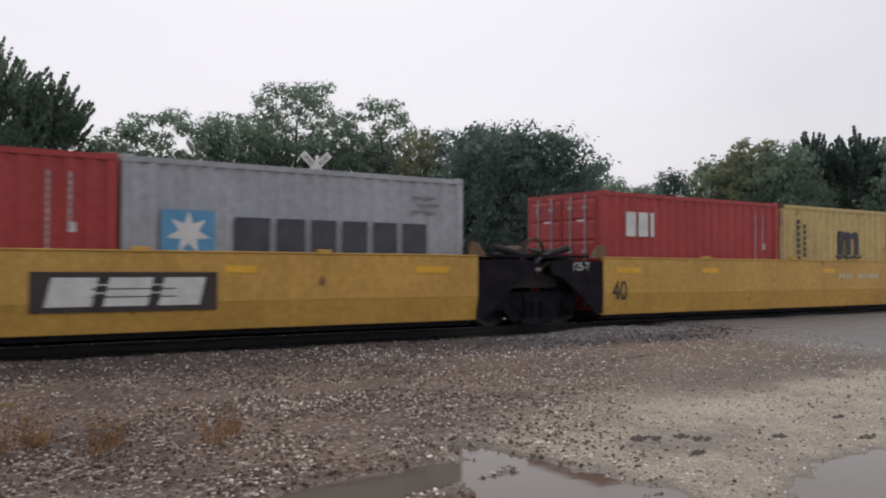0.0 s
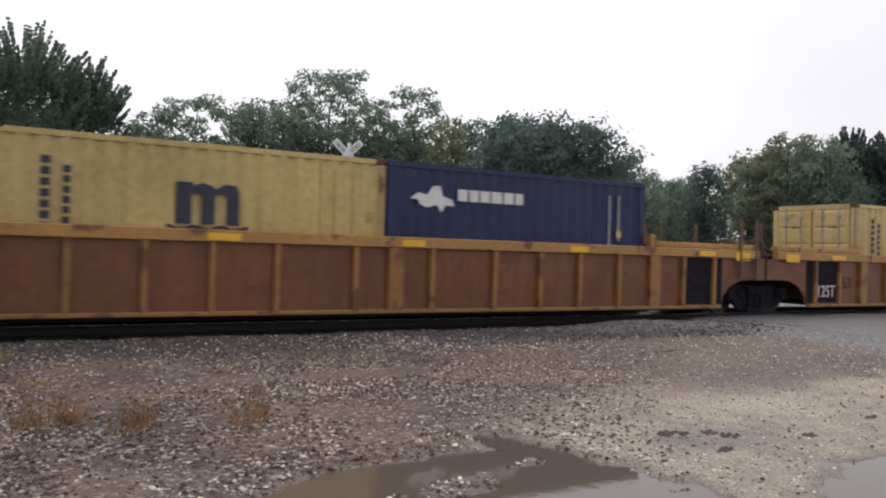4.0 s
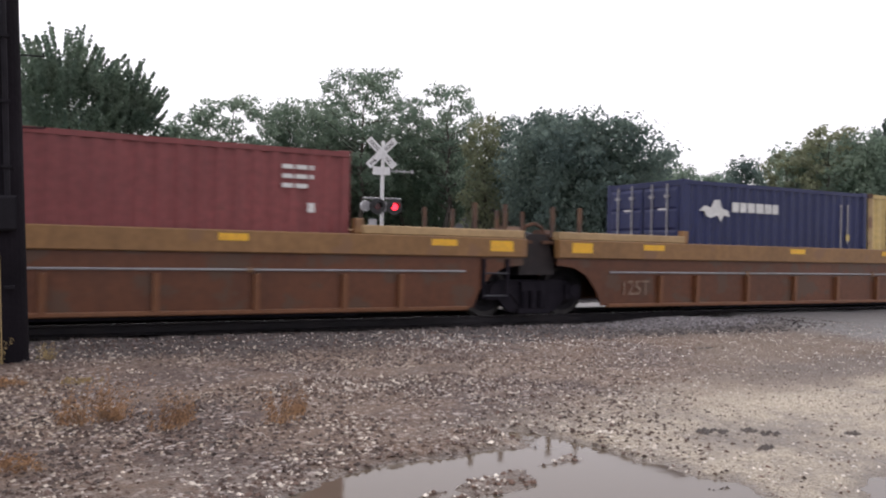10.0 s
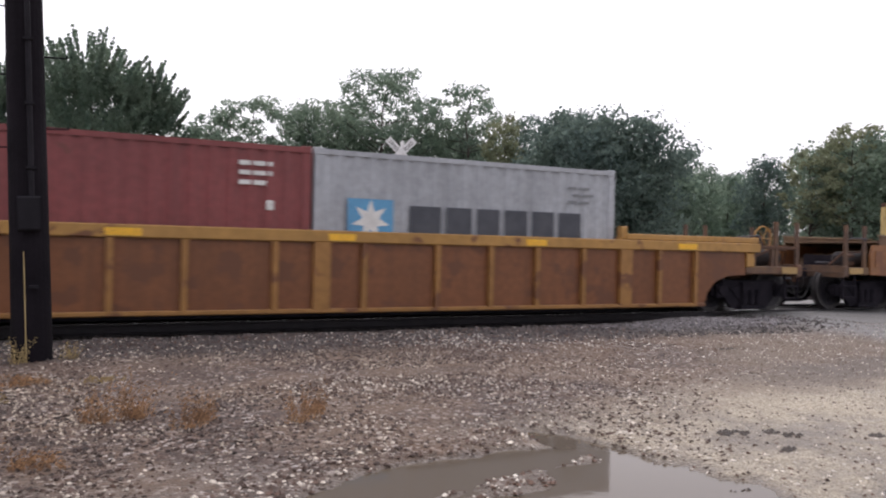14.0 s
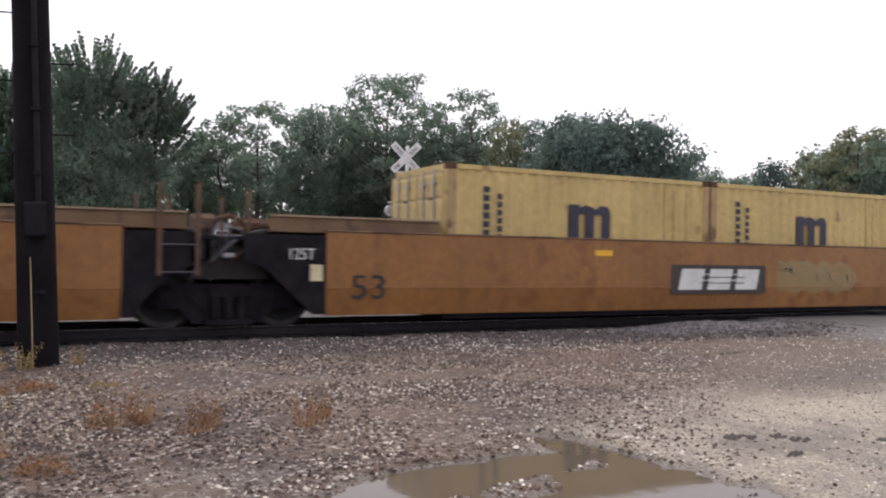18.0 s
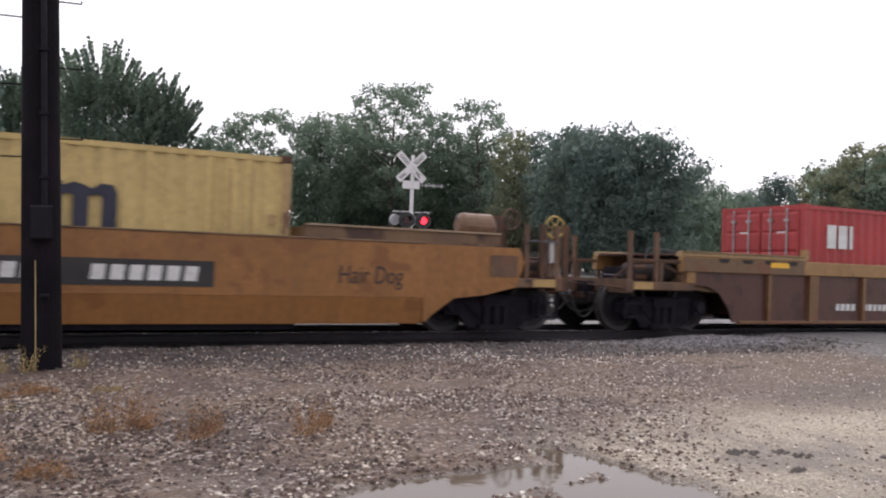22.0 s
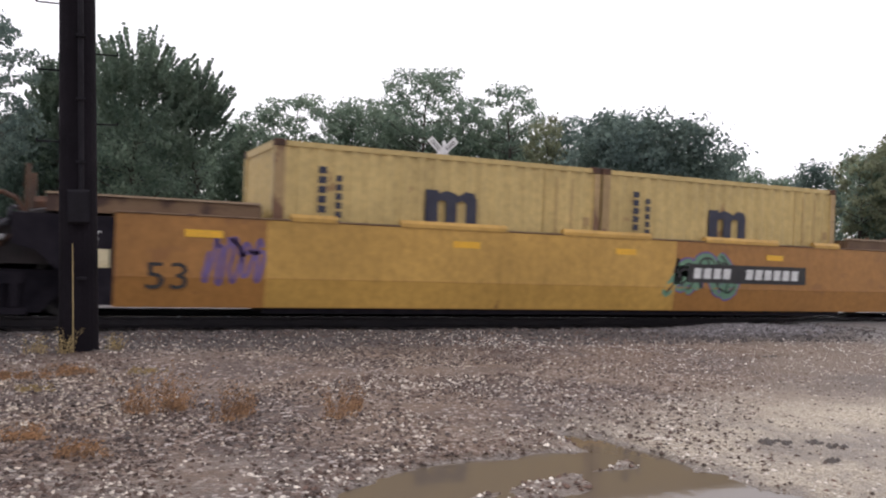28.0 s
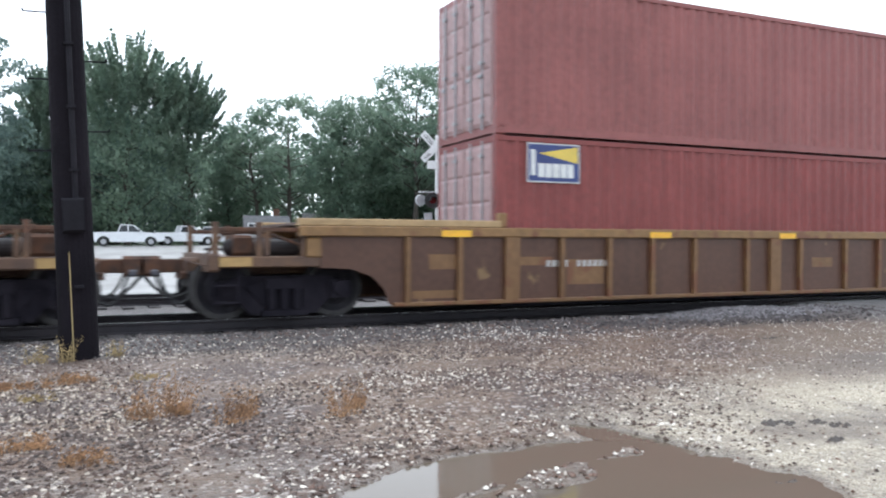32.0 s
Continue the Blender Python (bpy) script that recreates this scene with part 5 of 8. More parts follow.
def make_smooth_car(style, ends, x0):
    """A well with smooth steel sides."""
    st = STYLES[style]
    L, half, zt, m = st["side"], st["half"], st["top"], st["main"]
    car = moving(thing("well_car", st["label"], "freight car", "well cars of the train"), x0)
    o = st.get("short", 0.0)
    xl, xr = -L, (8.33 if ends[1] == "a" and not o else L)
    for sy in (-1, 1):
        part("side", shared(("side", style, sy, xr), lambda: side_panel_geo(xl, xr, zt, sy)), m, car)
        part("top_chord", shared(("top_chord", style, sy, xr), lambda: Geo().bevel_box(xl, xr, sy * 1.43 - 0.06, sy * 1.43 + 0.06, zt, zt + 0.03, 0.01)), st["cap"], car, "scuffed top edge")
        part("crease_seam", shared(("crease", style, sy, xr), lambda: Geo().box(xl, xr, sy * 1.472 - 0.002, sy * 1.472 + 0.002, 0.965, 0.985)), m, car)
    part("well_floor", shared(("well_floor", style), lambda: Geo().box(-6.2, 6.2, -1.3, 1.3, 0.44, 0.54)), STEEL_DARK, car)
    for sx, end in ((-1, ends[0]), (1, ends[1])):
        a, b = sorted((sx * st["raise_from"], sx * (half - 0.55 if end == "a" else 9.85 - o)))
        if st["raised"]:
            for sy in (-1, 1):
                part("end_coaming", Geo().bevel_box(a, b, sy * 1.36 - 0.02, sy * 1.36 + 0.02, zt - 0.02, zt + 0.22, 0.008), st["inner"], car, "raised coaming at the end of the well")
                # The pale cap colour paints in the wet shine along the top edge.
                part("coaming_cap", Geo().box(a, b, sy * 1.36 - 0.06, sy * 1.36 + 0.06, zt + 0.22, zt + 0.25), st["rim"], car, "coaming rim painted pale for its wet shine")
            part("bulkhead", Geo().box(sx * st["raise_from"] - 0.03, sx * st["raise_from"] + 0.03, -1.34, 1.34, 0.6, zt + 0.2), st["inner"], car)
            part("end_cover", Geo().box(a, b, -1.34, 1.34, zt + 0.06, zt + 0.1), st["inner"], car)
        if end == "a":
            for sy in (-1, 1):
                yy = sy * 1.43
                if sx < 0 or o:
                    poly = [(sx * L, 0.56), (sx * L, zt - 0.06), (sx * (half - 0.15), zt - 0.06), (sx * (half - 0.15), 1.38), (sx * (half - 0.45), 1.30), (sx * (L + 0.62), 0.95), (sx * (L + 0.2), 0.56)]
                else:
                    poly = [(xr, 0.56), (xr, zt - 0.06), (xr + 0.95, zt - 0.06), (xr + 0.95, 1.30), (xr + 0.6, 1.12), (xr + 0.3, 0.80), (xr + 0.16, 0.56)]
                part("end_plate", Geo().prism_y(poly if sx > 0 else list(reversed(poly)), yy - 0.03, yy + 0.03), st["plate"], car, "dark painted end plate over the truck")
        else:
            for sy in (-1, 1):
                yy = sy * 1.43
                edge = [(10.15, 1.17), (9.5, 1.02), (8.92, 0.96), (8.5, 0.68), (8.38, 0.56)] if sx > 0 else [(10.3, 1.16), (9.5, 1.14), (9.35, 1.0), (8.85, 0.95), (8.68, 0.78), (8.6, 0.56)]
                poly = [(sx * (L - 0.002), 0.56), (sx * (L - 0.002), zt), (sx * (10.2 - o), zt), (sx * (10.3 - o), zt - 0.25)] + [(sx * (q - o), zq) for q, zq in edge]
                part("end_side", Geo().prism_y(poly if sx > 0 else list(reversed(poly)), yy - 0.035, yy + 0.035), st["plate"] if style == "blue" else m, car, "side sloping up over the end truck")
                part("inspection_frame", Geo().box(min(sx * (9.6 - o), sx * (10.15 - o)), max(sx * (9.6 - o), sx * (10.15 - o)), yy + sy * 0.036, yy + sy * 0.05, 1.35, 1.72), (GRIP_YELLOW if style.startswith("ochre") else st["plate"]) if sx > 0 else m, car, "dark marked plate on the car end" if sx > 0 else "raised plate on the car end")
                if sx > 0 and style in ("rusty", "blue"):
                    for za, zb, xa_, xb_ in ((1.35, 1.37, 9.6, 10.15), (1.70, 1.72, 9.6, 10.15), (1.37, 1.70, 9.6, 9.62), (1.37, 1.70, 10.13, 10.15)):
                        part("plate_border", Geo().box(xa_ - o, xb_ - o, yy + sy * 0.051, yy + sy * 0.054, za, zb), WHITE, car, "white painted border")
        end_details(car, sx, end, st)
    if style == "yellow40":
        for sx in (-1, 1):
            for sy in (-1, 1):
                part("corner_guide", Geo().prism_y([(sx * 6.12, zt), (sx * 6.5, zt), (sx * 6.45, zt + 0.10), (sx * 6.3, zt + 0.27), (sx * 6.15, zt + 0.27)], sy * 1.36 - 0.045, sy * 1.36 + 0.045), INNER, car, "stubby container guide")
        for lx in (-3.05, 0.25, 3.15):
            part("lug", Geo().bevel_box(lx - 0.13, lx + 0.13, -1.50, -1.38, zt - 0.01, zt + 0.08, 0.015), st["cap"], car, "small lug on the top edge")
    if ends[0] == "a":
        add_truck(car, -half)
    marks(car, style, ends, st)
    return car


def make_ribbed_car(style, ends, x0):
    """A well with a top shelf, upright ribs and recessed web plates."""
    st = STYLES[style]
    half, zt, zs, m, web = st["half"], st["top"], st["shelf"], st["main"], st["web"]
    car = moving(thing("well_car", st["label"], "freight car", "well cars of the train"), x0)

    def web_end(sx, end):
        """Outline points of the web's lower edge from the sill to the end, going outwards."""
        if st["cut"] == "arch":
            stop = half - 0.02 if end == "a" else 9.45
            return [(sx * 8.3, 0.54), (sx * 8.38, 0.78), (sx * 8.6, 1.0), (sx * 8.95, 1.12), (sx * 9.3, 1.14), (sx * stop, 1.14), (sx * stop, zs)]
        stop = half - 0.34 if end == "a" else 9.6
        return [(sx * 8.38, 0.54), (sx * 8.52, 0.84), (sx * 8.76, 1.12), (sx * 9.05, 1.26), (sx * stop, 1.3), (sx * stop, zs)]

    right, left = web_end(1, ends[1]), web_end(-1, ends[0])
    outline = right + list(reversed(left))
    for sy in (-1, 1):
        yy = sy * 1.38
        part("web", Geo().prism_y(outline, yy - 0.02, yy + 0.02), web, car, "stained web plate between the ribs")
        part("bottom_sill", shared(("bottom_sill", style), lambda: Geo().bevel_box(-8.25, 8.25, -0.055, 0.055, 0.5, 0.57, 0.015)), st["rib"], car, at=(0, sy * 1.42, 0))
        xa, xb = -(half - 0.32 if ends[0] == "a" else 9.8), (half - 0.32 if ends[1] == "a" else 9.8)
        part("top_shelf", Geo().bevel_box(xa, xb, sy * 1.40 - 0.08, sy * 1.40 + 0.08, zs, zt, 0.015), m, car, "broad top chord with worn paint")
        for k, rx in enumerate(st["ribs"]):
            wide = rx in st["wide"]
            w = 0.14 if wide else 0.045
            part("rib", shared(("rib", style, wide), lambda: Geo().prism_x([(-0.09, st["rib_top"]), (-0.075, 0.55), (0.02, 0.55), (0.02, st["rib_top"])], -w, w)) if sy < 0 else
                 shared(("rib_far", style, wide), lambda: Geo().box(-w, w, -0.02, 0.08, 0.55, st["rib_top"])), st["rib"], car, at=(rx, sy * 1.40 if sy < 0 else 1.40, 0))
        if st.get("pipe"):
            part("brake_pipe", Geo().tube((-8.2, sy * 1.44, 1.18), (8.2, sy * 1.44, 1.18), 0.018, 0.018, 6), ALUMINIUM, car, "pale brake pipe")
            for px_ in (-4.4, -0.1, 4.4):
                part("pipe_clip", Geo().box(px_ - 0.03, px_ + 0.03, sy * 1.43 - 0.03, sy * 1.43 + 0.03, 1.14, 1.22), m, car)
        if st.get("dark_panel"):
            for sx in [q for q, e in zip((-1, 1), ends) if e == "a"]:
                part("painted_panel", Geo().box(min(sx * 7.06, sx * 8.3), max(sx * 7.06, sx * 8.3), sy * 1.405 - 0.004, sy * 1.405 + 0.004, 0.6, zs - 0.01), st["plate"], car, "black painted panel with small lettering")
    part("well_floor", shared(("well_floor", "r"), lambda: Geo().box(-6.2, 6.2, -1.3, 1.3, 0.44, 0.54)), STEEL_DARK, car)
    for sx, end in ((-1, ends[0]), (1, ends[1])):
        a, b = sorted((sx * 6.25, sx * (half - 0.34 if end == "a" else 9.8)))
        for sy in (-1, 1):
            part("end_coaming", Geo().bevel_box(a, b, sy * 1.34 - 0.09, sy * 1.34 + 0.09, zt + 0.004, zt + st["raise_h"], 0.015), st["cap"], car, "raised lid at the end of the well")
        if st.get("skirt"):
            part("end_skirt", Geo().box(a + (0.12 if sx > 0 else 0), b - (0.12 if sx < 0 else 0), -1.4825, -1.4805, zs + 0.012, zt - 0.012), st["skirt"], car, "dull brown skirt below the end lid")
            # Flat dark plates paint in the shade of recesses below the lid.
            for k in range(4):
                px_ = sx * (6.75 + 0.66 * k)
                part("lid_pocket", Geo().prism_y([(px_ - 0.17, zt - 0.01), (px_ + 0.17, zt - 0.01), (px_ + 0.12, zt - 0.10), (px_ - 0.12, zt - 0.10)], -1.486, -1.483), GRIME, car, "flat dark patch painted as a pocket's shade")
            part("lid_edge", Geo().box(a, b, -1.49, -1.30, zt + st["raise_h"] + 0.001, zt + st["raise_h"] + 0.012), CREAM_EDGE, car, "pale lid edge")
        part("bulkhead", Geo().box(sx * 6.25 - 0.03, sx * 6.25 + 0.03, -1.3, 1.3, 0.6, zt + 0.05), web, car)
        part("end_cover", Geo().box(a, b, -1.25, 1.25, zt + 0.02, zt + 0.06), web, car)
        part("guide_post", Geo().bevel_box(sx * 6.2 - 0.07, sx * 6.2 + 0.07, -1.40, -1.26, zt, zt + 0.26, 0.02), st["main"], car, "container guide block")
        if st.get("plate_end") and end == "a":
            for sy in (-1, 1):
                poly = [(sx * 7.45, 0.6), (sx * 7.45, zs - 0.01), (sx * (half - 0.34), zs - 0.01), (sx * (half - 0.34), 1.34), (sx * 8.75, 1.3), (sx * 8.5, 0.6)]
                part("end_plate", Geo().prism_y(poly if sx > 0 else list(reversed(poly)), sy * 1.43 - 0.02, sy * 1.43 + 0.02), st["plate"] if sx < 0 else GRIME, car, "dark end plate")
        end_details(car, sx, end, st)
    if ends[0] == "a":
        add_truck(car, -half)
    marks(car, style, ends, st)
    return car


def marks(car, style, ends, st):
    """Lettering and reflectors that every unit of a kind carries on its near side."""
    y = -1.478 if not st["ribbed"] else -1.408
    zt = st["top"]
    dark = st.get("ink", BLACK)
    if st["half"] < 9:
        text_part("size_number", "40", 0.42, dark, car, (-6.02, y - 0.004, 0.83), "large black size number", wide=0.75)
        text_part("truck_rating", "125-T", 0.17, WHITE, car, (-7.1, -1.465, 1.45), "white lettering", wide=0.8)
        refl = [(-5.9, 0.7), (-3.2, 0.55), (1.5, 0.5), (4.9, 0.7)]
    else:
        if not st["ribbed"]:
            text_part("size_number", "53", 0.40, dark, car, (-7.8 if style == "blue" else -8.25 if ends[0] == "K" else -7.95, y - 0.004, 0.80), "large size number", wide=1.2)
        elif style in ("yellow_ribbed", "brown_single"):
            text_part("size_number", "53", 0.30, dark, car, (-6.9 if style == "yellow_ribbed" else 5.15, y - 0.004, 0.95), "size number")
        if ends[0] == "a":
            text_part("truck_rating", "125T" if style != "brown_ribbed" else "125-T", 0.18 if not st["ribbed"] else 0.30, st.get("ink2", WHITE), car, ((-8.86, -1.465, 1.54) if style == "blue" else (-8.97, -1.465, 1.42) if not st["ribbed"] else (-7.2, -1.425, 0.72) if style == "brown_ribbed" else (-7.92, -1.425, 0.74)), "lettering of the truck rating", wide=0.85)
        refl = [(-7.4, 0.55), (-3.1, 0.5), (0.2, 0.45), (3.9, 0.45), (7.5, 0.5)]
    yr = -1.478 if not st["ribbed"] else -1.484
    if style == "ochre":
        refl = [(-3.1, 0.4)]
    if st["ribbed"]:
        for sx in [q for q, e in zip((-1, 1), ends) if e == "a"]:
            part("reflector", shared(("joint_reflector",), lambda: Geo().box(-0.24, 0.24, -0.004, 0, 0, 0.19)), REFLECT, car, "large yellow reflective plate", at=(sx * (st["half"] - 0.86), yr, zt - 0.24))
    for rx, rw in refl:
        zr = zt - 0.30 if not st["ribbed"] else zt - 0.16
        part("reflector", shared(("reflector", rw), lambda: Geo().box(0, rw, -0.004, 0, 0, 0.11)), REFLECT, car, "yellow reflective strip", at=(rx, yr, zr))
    if not st["ribbed"] and st["half"] > 9:
        part("badge", shared(("badge",), lambda: Geo().box(0, 0.2, -0.004, 0, 0, 0.26)), material("cream_badge", (0.7, 0.62, 0.4), (0.6, 0.5, 0.3), scale=4), car, "cream square marking", at=(-8.60, -1.465, 1.08))
    rng = random.Random(style + str(round(car.location.x)))
    for i in range(0 if st["ribbed"] or not st.get("ink") else 7):
        w = rng.uniform(0.25, 0.7)
        part("small_lettering", shared(("small_lettering", round(w, 1)), lambda: Geo().box(0, round(w, 1), -0.003, 0, 0, 0.028)), WHITE if st.get("ink") else GRIP_YELLOW, car, at=(rng.uniform(-6, 6), yr + 0.001, rng.choice((zt - 0.12, zt - 0.42, zt - 0.55)) if not st["ribbed"] else zt - 0.1))


INNER = material("rusty_inner", (0.13, 0.08, 0.05), (0.20, 0.125, 0.07), scale=1.5, rough=0.8, spots=(0.07, 0.04, 0.03), spot_at=0.58)
RIBS_1M = [-8.0, -7.05, -6.05, -5.03, -4.0, -3.02, -2.0, -0.65, 0.1, 0.82, 2.15, 3.2, 4.17, 5.2, 6.2, 7.05, 8.0]
RIBS_F = [-7.4, -6.05, -4.4, -2.9, -1.4, 0.05, 1.5, 3.0, 4.4, 6.05, 7.4]
RIBS_D = [-6.9, -5.9, -4.4, -2.88, -1.41, 0.08, 1.55, 3.03, 4.5, 5.95, 6.95]
CREAM_EDGE = paint("pale_lid_edge", (0.50, 0.38, 0.22))
STYLES = {
    "yellow40": dict(ribbed=False, rim=INNER, half=7.8, end_x=9.8, short=2.1, side=6.26, top=1.70, raised=False, raise_from=6.2, main=paint("bright_yellow", (0.61, 0.355, 0.082), rust_at=0.70, streak_amt=0.25), cap=paint("bright_yellow", (0.61, 0.355, 0.082)),
                     end=STEEL_DARK, plate=STEEL_DARK, inner=INNER, ladders=False, label="yellow smooth-sided well car with black ends and size number 40"),
    "blue": dict(ribbed=False, rim=paint("blue_rim_shine", (0.24, 0.245, 0.27)), half=9.78, end_x=11.85, side=8.47, top=1.86, raised=True, raise_from=6.3, main=paint("dark_blue", (0.039, 0.043, 0.099), rust=(0.05, 0.03, 0.025), rust_at=0.74, streak_amt=0.5), cap=paint("dark_blue", (0.039, 0.043, 0.099)),
                 end=STEEL_DARK, plate=paint("blue_black", (0.018, 0.018, 0.026)), inner=paint("blue_grey", (0.030, 0.030, 0.042)), ladders=False, ink=BRONZE, label="dark blue smooth-sided well car with cream lettering"),
    "rusty": dict(ribbed=False, rim=paint("tan_rim_shine", (0.36, 0.26, 0.17)), half=9.78, end_x=11.85, side=8.47, top=1.86, raised=True, raise_from=6.3, main=paint("rusted_yellow", (0.245, 0.104, 0.038), rust=(0.175, 0.070, 0.032), rust_at=0.52, streak_amt=0.5), cap=INNER,
                  end=STEEL_DARK, plate=paint("brown_black", (0.055, 0.036, 0.028)), inner=INNER, ladders=True, tank=False, label="rust-stained yellow smooth-sided well car covered in graffiti"),
    "ochre": dict(ribbed=False, rim=paint("tan_rim_shine", (0.36, 0.26, 0.17)), half=9.78, end_x=11.85, side=8.34, top=1.86, raised=True, raise_from=6.3, main=paint("ochre", (0.305, 0.138, 0.044), rust=(0.215, 0.092, 0.032), rust_at=0.58, streak_amt=0.38), cap=INNER,
                  end=STEEL_DARK, plate=STEEL_DARK, inner=INNER, ladders=True, tank=True, label="ochre yellow smooth-sided well car with a dark end plate"),
    "yellow_ribbed": dict(ribbed=True, half=9.78, end_x=11.85, top=1.81, shelf=1.62, rib_top=1.62, raise_h=0.12, cut="arch", dark_panel=True, ribs=RIBS_1M, wide=(-6.05, 0.1, 6.2),
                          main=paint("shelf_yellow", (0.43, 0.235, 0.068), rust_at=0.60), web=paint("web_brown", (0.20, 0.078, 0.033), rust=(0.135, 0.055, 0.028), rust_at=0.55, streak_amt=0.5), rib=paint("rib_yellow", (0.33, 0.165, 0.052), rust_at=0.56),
                          cap=paint("shelf_yellow", (0.43, 0.235, 0.068)), end=GRIP_YELLOW, plate=STEEL_DARK, ladders=True, label="rust-stained yellow well car with upright side ribs"),
    "tan_ribbed": dict(ribbed=True, half=9.78, end_x=11.85, top=1.78, shelf=1.44, rib_top=1.12, raise_h=0.15, cut="slope", pipe=True, ribs=RIBS_D, wide=(),
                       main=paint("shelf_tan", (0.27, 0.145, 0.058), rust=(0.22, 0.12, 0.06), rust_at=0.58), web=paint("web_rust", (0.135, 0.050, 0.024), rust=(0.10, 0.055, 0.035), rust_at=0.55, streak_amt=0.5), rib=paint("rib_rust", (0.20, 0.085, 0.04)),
                       cap=paint("lid_tan", (0.44, 0.30, 0.15)), end=RUST, plate=RUST, ladders=False, ink2=material("faded_marking", (0.26, 0.18, 0.125), (0.2, 0.13, 0.09), scale=5), label="rusty tan well car with a broad top shelf and side pipe"),
    "brown_ribbed": dict(ribbed=True, half=9.82, end_x=11.85, top=1.85, shelf=1.55, rib_top=1.55, raise_h=0.1, cut="slope", skirt=paint("skirt_brown", (0.165, 0.10, 0.052), rust_at=0.55), plate_end=True, ribs=RIBS_F, wide=(-6.05, 0.05, 6.05),
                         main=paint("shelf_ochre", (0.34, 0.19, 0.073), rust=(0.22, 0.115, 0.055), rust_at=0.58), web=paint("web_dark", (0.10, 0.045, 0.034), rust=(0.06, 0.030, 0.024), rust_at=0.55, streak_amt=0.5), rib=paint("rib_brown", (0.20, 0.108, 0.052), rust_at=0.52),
                         cap=paint("lid_tan", (0.44, 0.30, 0.15)), end=STEEL_DARK, plate=STEEL_DARK, ladders=False, label="dark brown ribbed well car with a tan top shelf and graffiti"),
    "brown_single": dict(posts=1.85, ribbed=True, half=9.78, end_x=11.98, top=1.80, shelf=1.64, rib_top=1.64, raise_h=0.12, cut="arch", ribs=RIBS_1M, wide=(-6.05, 0.1, 6.2),
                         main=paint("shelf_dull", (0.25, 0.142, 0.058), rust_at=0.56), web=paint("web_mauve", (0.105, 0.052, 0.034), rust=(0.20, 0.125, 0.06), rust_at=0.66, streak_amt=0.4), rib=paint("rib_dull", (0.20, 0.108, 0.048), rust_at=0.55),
                         cap=paint("lid_tan", (0.44, 0.30, 0.15)), end=GRIP_YELLOW, plate=STEEL_DARK, ladders=False, label="brown ribbed single well car carrying two stacked containers"),
}

STYLES["ochre_bright"] = dict(STYLES["ochre"], main=paint("bright_ochre", (0.385, 0.182, 0.050), rust=(0.285, 0.133, 0.043), rust_at=0.62, streak_amt=0.22))

# ---- containers ----
COATS = {
    "mustard": paint("container_yellow", (0.60, 0.445, 0.18), rust=(0.33, 0.2, 0.09), rust_at=0.665, streak_amt=0.3),
    "pale_grey": paint("container_grey", (0.40, 0.42, 0.45), rust=(0.25, 0.22, 0.2), rust_at=0.72, streak_amt=0.25),
    "scarlet": paint("container_red", (0.42, 0.052, 0.05), rust=(0.25, 0.05, 0.045), rust_at=0.72, streak_amt=0.2),
    "blue": paint("container_blue", (0.082, 0.148, 0.25), rust=(0.05, 0.07, 0.12), rust_at=0.7, streak_amt=0.25),
    "bright_blue": paint("container_bright_blue", (0.045, 0.14, 0.34), rust_at=0.75, streak_amt=0.25),
    "royal": paint("container_royal", (0.025, 0.05, 0.30), rust_at=0.78, streak_amt=0.2),
    "navy": paint("container_navy", (0.020, 0.028, 0.095), rust_at=0.80, streak_amt=0.2),
    "orange": paint("container_orange", (0.36, 0.10, 0.058), rust=(0.2, 0.07, 0.045), rust_at=0.72, streak_amt=0.25),
    "maroon": paint("container_maroon", (0.23, 0.060, 0.060), rust=(0.14, 0.05, 0.04), rust_at=0.68, streak_amt=0.35),
    "brick": paint("container_brick", (0.24, 0.058, 0.052), rust=(0.17, 0.05, 0.045), rust_at=0.72, streak_amt=0.25),
    "slate": paint("container_slate", (0.155, 0.195, 0.225), rust=(0.12, 0.14, 0.16), rust_at=0.7, streak_amt=0.3),
    # Upper stacked box: brick red paled to put sky sheen into the coat.
    "plain": paint("container_sheen_red", (0.275, 0.092, 0.083), rust=(0.23, 0.078, 0.07), rust_at=0.70, streak_amt=0.2, rough=0.36),
    "white": paint("container_white", (0.66, 0.66, 0.64), rust=(0.42, 0.36, 0.26), rust_at=0.74, streak_amt=0.25),
    "mauve": paint("container_mauve", (0.25, 0.085, 0.075), rust=(0.19, 0.07, 0.06), rust_at=0.6, streak_amt=0.35),
}
RUSTY_POST = paint("rusty_post", (0.43, 0.295, 0.14), rust=(0.17, 0.09, 0.05), rust_at=0.55, streak_amt=0.55)
WORDS = {"mustard": "mustard yellow", "pale_grey": "light grey", "scarlet": "bright red", "blue": "dull blue", "bright_blue": "bright blue", "royal": "royal blue", "navy": "navy blue", "orange": "orange-brown",
         "maroon": "maroon", "brick": "brick red", "slate": "slate grey", "white": "scuffed white", "mauve": "faded mauve-brown", "plain": "pale red"}
STAIN = material("brown_drip_stain", (0.36, 0.235, 0.10), (0.44, 0.30, 0.125), scale=6)
LOGO_BLUE = material("logo_light_blue", (0.10, 0.33, 0.55), (0.09, 0.28, 0.48), scale=3, rough=0.5)
LOGO_NAVY = material("logo_navy", (0.035, 0.055, 0.19), (0.03, 0.045, 0.15), scale=3, rough=0.5)
LOGO_ORANGE = material("logo_orange", (0.78, 0.20, 0.055), (0.68, 0.19, 0.06), scale=3, rough=0.5)
LOGO_PEACH = material("logo_peach", (0.72, 0.42, 0.22), (0.62, 0.36, 0.2), scale=3, rough=0.5)
